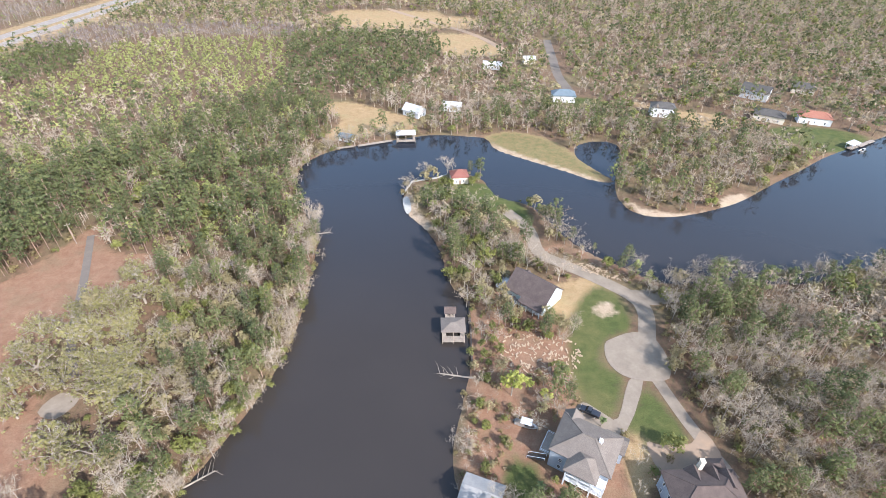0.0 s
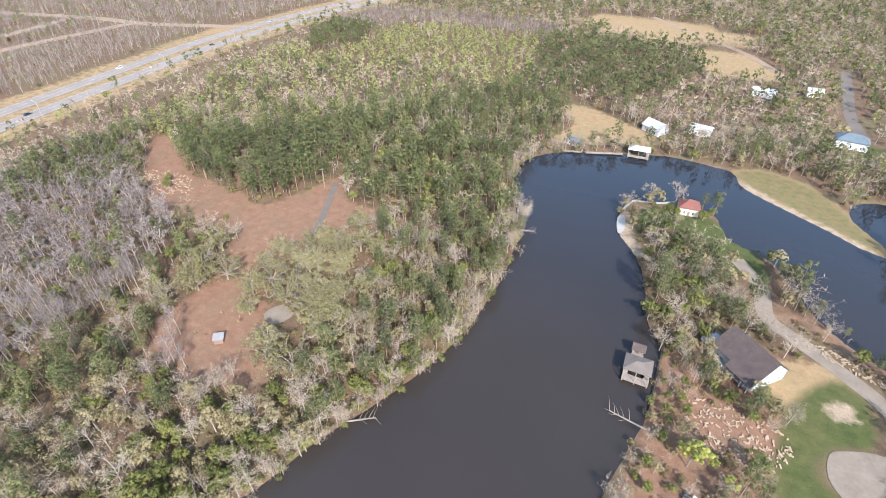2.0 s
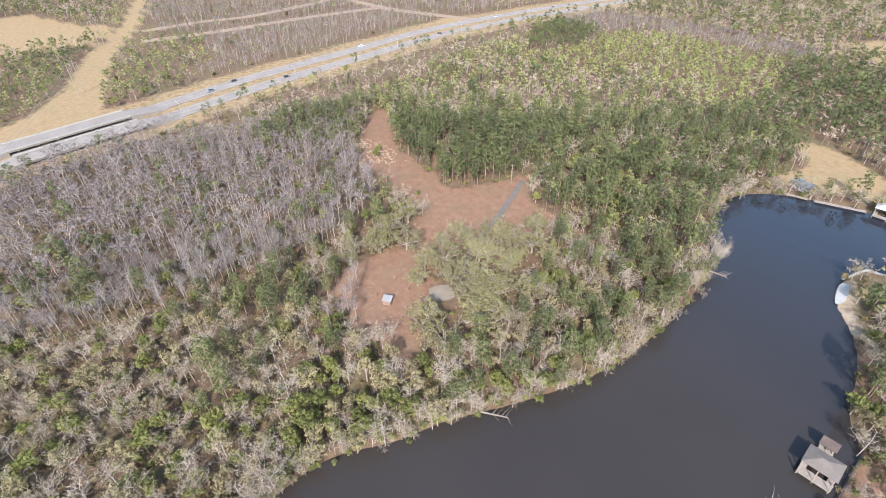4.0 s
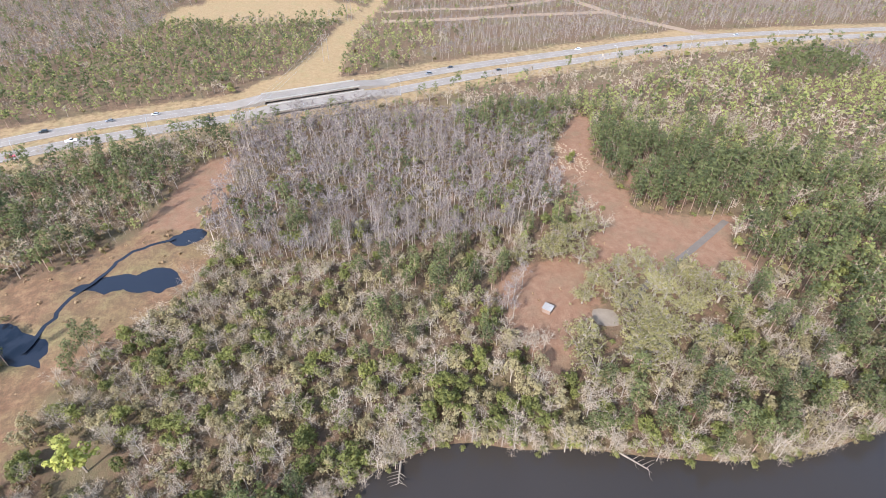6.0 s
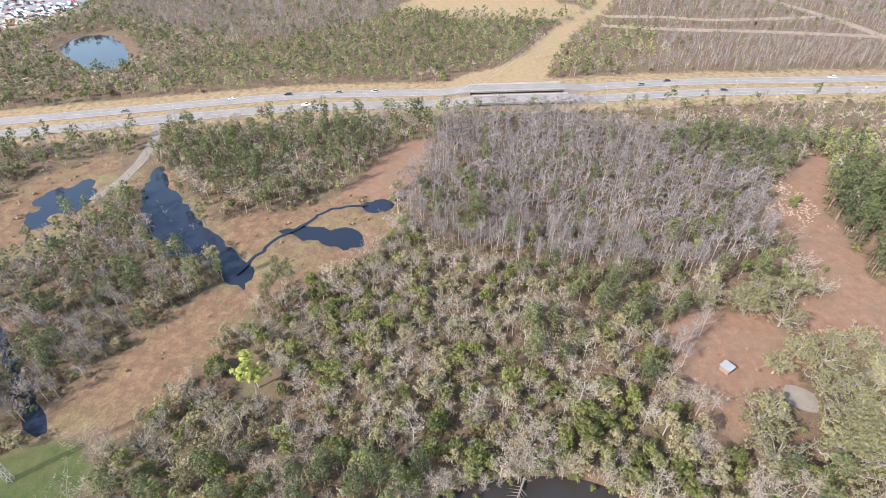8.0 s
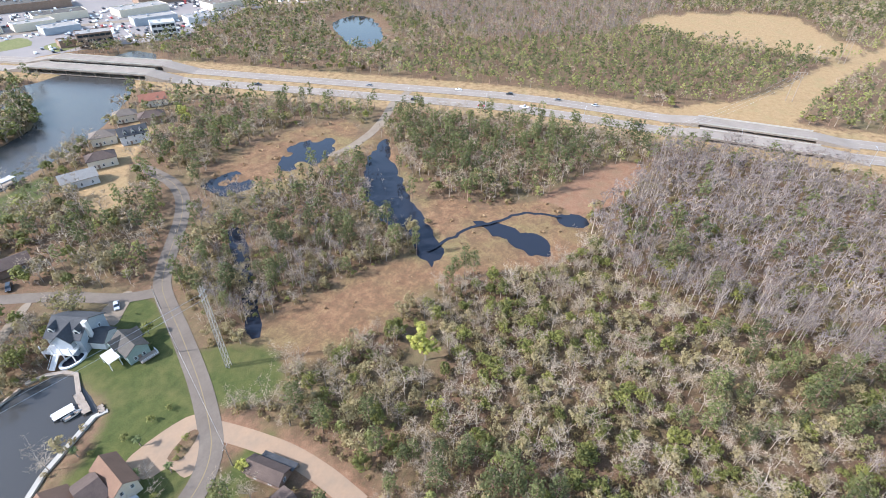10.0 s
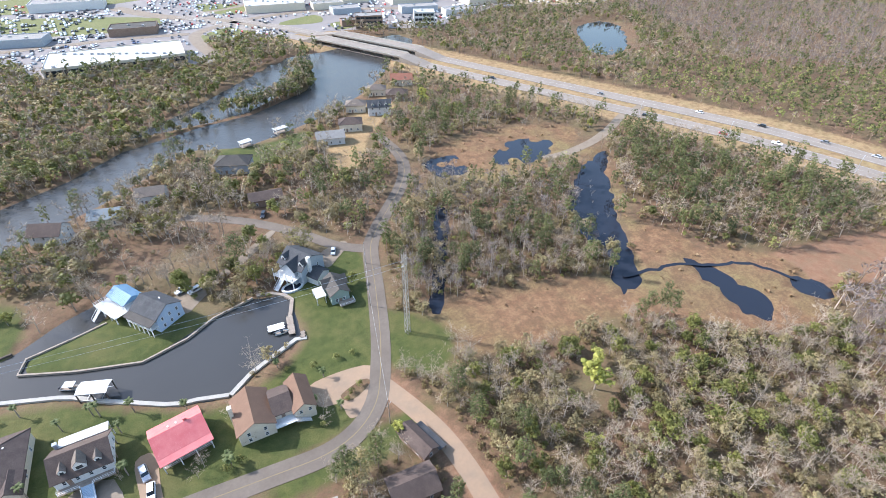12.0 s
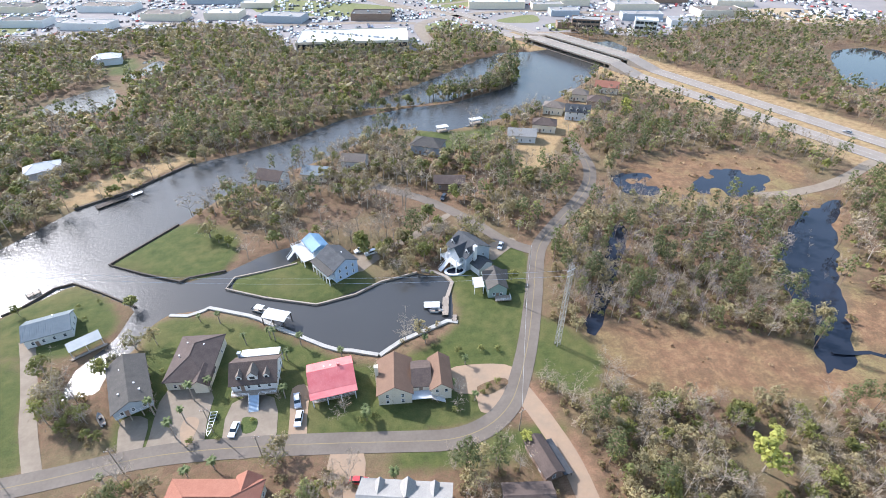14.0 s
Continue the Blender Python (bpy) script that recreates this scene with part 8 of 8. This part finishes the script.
def sites(step, r0, r1, mix_all=None):
    """Jittered places between two distances from the middle of the plan."""
    g = np.arange(-r1, r1, step)
    gx, gy = np.meshgrid(g, g)
    x = gx.ravel() + rng.uniform(-0.48, 0.48, gx.size) * step - 8
    y = gy.ravel() + rng.uniform(-0.48, 0.48, gx.size) * step - 8
    r = np.hypot(x + 8, y + 8)
    keep = (r >= r0) & (r < r1)
    yaw = np.degrees(np.arctan2(-(x + 8), y + 8)) % 360   # anticlockwise from +y
    keep &= (yaw < 218) | (yaw > 298)
    x, y = x[keep], y[keep]
    d = wood_distance(x, y)
    keep = d > -0.6
    for line, margin in CLEAR:
        keep &= distance(line, x, y) > margin
    for line, margin in STRIPS:
        keep &= distance(line, x, y, False) > margin
    for cx, cy, cr in KEEP_OFF:
        keep &= np.hypot(x - cx, y - cy) > cr
    x, y, d = x[keep], y[keep], d[keep]
    left = np.ones(len(x), bool)
    chosen = np.full(len(x), "", dtype="U12")
    size = np.ones(len(x))
    u, pick = rng.uniform(size=len(x)), rng.uniform(size=len(x))
    for name, line, mixd, spacing, z in [*WOODS, ("rest", None, *DEFAULT)]:
        here = left & (distance(line, x, y) < 0) if line is not None else left.copy()
        left &= ~here
        use = here & (u < 1 / spacing ** 2)
        if mix_all:
            mixd, z = mix_all, 1.0
        edge = 0.0
        for k, share in mixd.items():
            chosen[use & (pick >= edge) & (pick < edge + share)] = k
            edge += share
        size[here] = z
    ok = chosen != ""
    return x[ok], y[ok], chosen[ok], (size * rng.uniform(0.78, 1.22, len(x)))[ok]


def grow(kind, level, x, y, size):
    """All trees of a kind joined into one mesh."""
    vs, fs, ss, ts, n = [], [], [], [], 0
    shapes = SHAPES[kind][level]
    which = rng.integers(0, len(shapes), len(x))
    for w, (v, f, s) in enumerate(shapes):
        m = which == w
        k = int(m.sum())
        if not k:
            continue
        a = rng.uniform(0, 2 * np.pi, k)
        ca, sa = np.cos(a), np.sin(a)
        sx = size[m] * rng.uniform(0.85, 1.15, k)
        vx = (v[None, :, 0] * ca[:, None] - v[None, :, 1] * sa[:, None]) * sx[:, None] + x[m][:, None]
        vy = (v[None, :, 0] * sa[:, None] + v[None, :, 1] * ca[:, None]) * sx[:, None] + y[m][:, None]
        vz = np.broadcast_to(v[None, :, 2], vx.shape) * size[m][:, None]
        vs.append(np.stack([vx, vy, vz], -1).reshape(-1, 3))
        fs.append((f[None] + (np.arange(k) * len(v))[:, None, None]).reshape(-1, 3) + n)
        ss.append(np.tile(s, k))
        ts.append(np.repeat(rng.uniform(0, 1, k), len(v)))
        n += k * len(v)
    return np.concatenate(vs), np.concatenate(fs), np.concatenate(ss), np.concatenate(ts)


NEAR_THINGS = 95                      # trees of a kind that stand as things of their own
near_models = {}


def tree_thing(kind, variant, x, y, size, turn, label=""):
    """One tree: trunk with limbs, and crown."""
    name, wood, leaf, text, category = LOOK[kind]
    key = (kind, variant)
    if key not in near_models:
        v, f, s = SHAPES[kind][0][variant]
        meshes = []
        for slot, mat, part_name in ((0, wood, "trunk"), (1, leaf, "crown")):
            ff = f[s == slot]
            used, inv = np.unique(ff, return_inverse=True)
            tone = np.full(len(used), (0.25, 0.7, 0.45, 0.9, 0.1)[variant % 5])
            meshes.append((part_name, fast_mesh(part_name, v[used], inv.reshape(-1, 3), [mat], None, tone)))
        near_models[key] = meshes
    top = new(name)
    top.matrix_world = Matrix.Translation((x, y, 0)) @ Matrix.Rotation(turn, 4, "Z") @ Matrix.Scale(size, 4)
    tagged(top, label or text, category, "trees of the near woods")
    for part_name, me in near_models[key]:
        part_ob = new(part_name, me)
        part_ob.parent = top
    return top


for kind, variant, sx, sy, ss in SINGLES:
    tree_thing(kind, variant % len(SHAPES[kind][0]), sx, sy, ss, (sx * 1.7 + sy) % 6.28)
joined = {}
SPIT = smooth([(-72, -340), (-90, -343), (-110, -350), (-128, -362), (-140, -384), (-147, -402)], False, 3)
for level, (step, r0, r1) in enumerate(((4.4, 25, 180), (4.6, 180, 330), (5.3, 330, 870))):
    x, y, kinds, size = sites(step, r0, r1)
    bx, by, bk, bs = sites((2.7, 5.0, 26.0)[level], r0, r1, {"thicket": 0.74, "brush": 0.14, "shrub": 0.12})
    x, y, kinds, size = np.concatenate([x, bx]), np.concatenate([y, by]), np.concatenate([kinds, bk]), np.concatenate([size, bs * rng.uniform(0.5, 1.0, len(bs))])
    # marsh grass, and a few tufts in the clearings
    g = np.arange(-330, 260, 2.1 + level)
    mx, my = (v.ravel() + rng.uniform(-1, 1, v.size) for v in np.meshgrid(g, g))
    far_off = np.hypot(mx + 8, my + 8)
    use = (far_off >= r0) & (far_off < r1)
    mx, my = mx[use], my[use]
    here = (cover("marsh", mx, my) > 0.4) & (rng.uniform(size=len(mx)) < (0.03, 0.1, 0.1)[level]) | (cover("dirt", mx, my) > 0.5) & (rng.uniform(size=len(mx)) < 0.01)
    here &= (water_distance(mx, my) > 0.3) & (distance(CREEK_LINE, mx, my, False) > 2.6) & (distance(CROSS_ROAD, mx, my, False) > 4) & (distance(TRAIL, mx, my, False) > 2.5)
    mx, my = mx[here], my[here]
    x, y, kinds, size = np.concatenate([x, mx]), np.concatenate([y, my]), np.concatenate([kinds, np.full(len(mx), "reed")]), np.concatenate([size, rng.uniform(0.5, 1.2, len(mx))])
    if level == 0:
        # overhanging brush along the wooded shores
        k = len(LAKE_LINE)
        seg = rng.integers(0, k, 1700)
        t = rng.uniform(size=(1700, 1))
        q = LAKE_LINE[seg] * (1 - t) + LAKE_LINE[(seg + 1) % k] * t + rng.normal(size=(1700, 2)) * 1.1
        q = q[((q[:, 0] < -40) | ((q[:, 0] > 80) & (q[:, 1] < 150))) & (np.hypot(q[:, 0] + 8, q[:, 1] + 8) > 60)]
        x, y, kinds, size = np.concatenate([x, q[:, 0]]), np.concatenate([y, q[:, 1]]), np.concatenate([kinds, rng.choice(["brush", "shrub", "bare"], len(q), p=[0.45, 0.35, 0.2])]), np.concatenate([size, rng.uniform(0.5, 1.05, len(q))])
    # close woods along the narrow spit in the river
    t = rng.uniform(0, len(SPIT) - 1.001, 260)
    q = SPIT[t.astype(int)] * (1 - t % 1)[:, None] + SPIT[t.astype(int) + 1] * (t % 1)[:, None] + rng.normal(size=(260, 2)) * 3.2
    far_off = np.hypot(q[:, 0] + 8, q[:, 1] + 8)
    q = q[(far_off >= r0) & (far_off < r1)]
    x, y, kinds, size = np.concatenate([x, q[:, 0]]), np.concatenate([y, q[:, 1]]), np.concatenate([kinds, rng.choice(["evergreen", "leafing", "bare", "pine"], len(q), p=[0.35, 0.3, 0.25, 0.1])]), np.concatenate([size, rng.uniform(0.6, 1.1, len(q))])
    for kind in [k for k in SHAPES if k != "palm"]:
        m = kinds == kind
        if not m.any():
            continue
        kx, ky, ks = x[m], y[m], size[m]
        if level == 0:
            order = np.argsort(np.hypot(kx + 8, ky + 8))
            own, rest = order[:NEAR_THINGS], order[NEAR_THINGS:]
            for i in own:
                tree_thing(kind, int(rng.integers(len(SHAPES[kind][0]))), kx[i], ky[i], ks[i], rng.uniform(0, 6.28))
            kx, ky, ks = kx[rest], ky[rest], ks[rest]
        if len(kx):
            joined.setdefault(kind, []).append(grow(kind, level, kx, ky, ks))
for kind, sets in joined.items():
    off, vs, fs = 0, [], []
    for v, f, s, t in sets:
        vs.append(v)
        fs.append(f + off)
        off += len(v)
    name, wood, leaf, text, category = LOOK[kind]
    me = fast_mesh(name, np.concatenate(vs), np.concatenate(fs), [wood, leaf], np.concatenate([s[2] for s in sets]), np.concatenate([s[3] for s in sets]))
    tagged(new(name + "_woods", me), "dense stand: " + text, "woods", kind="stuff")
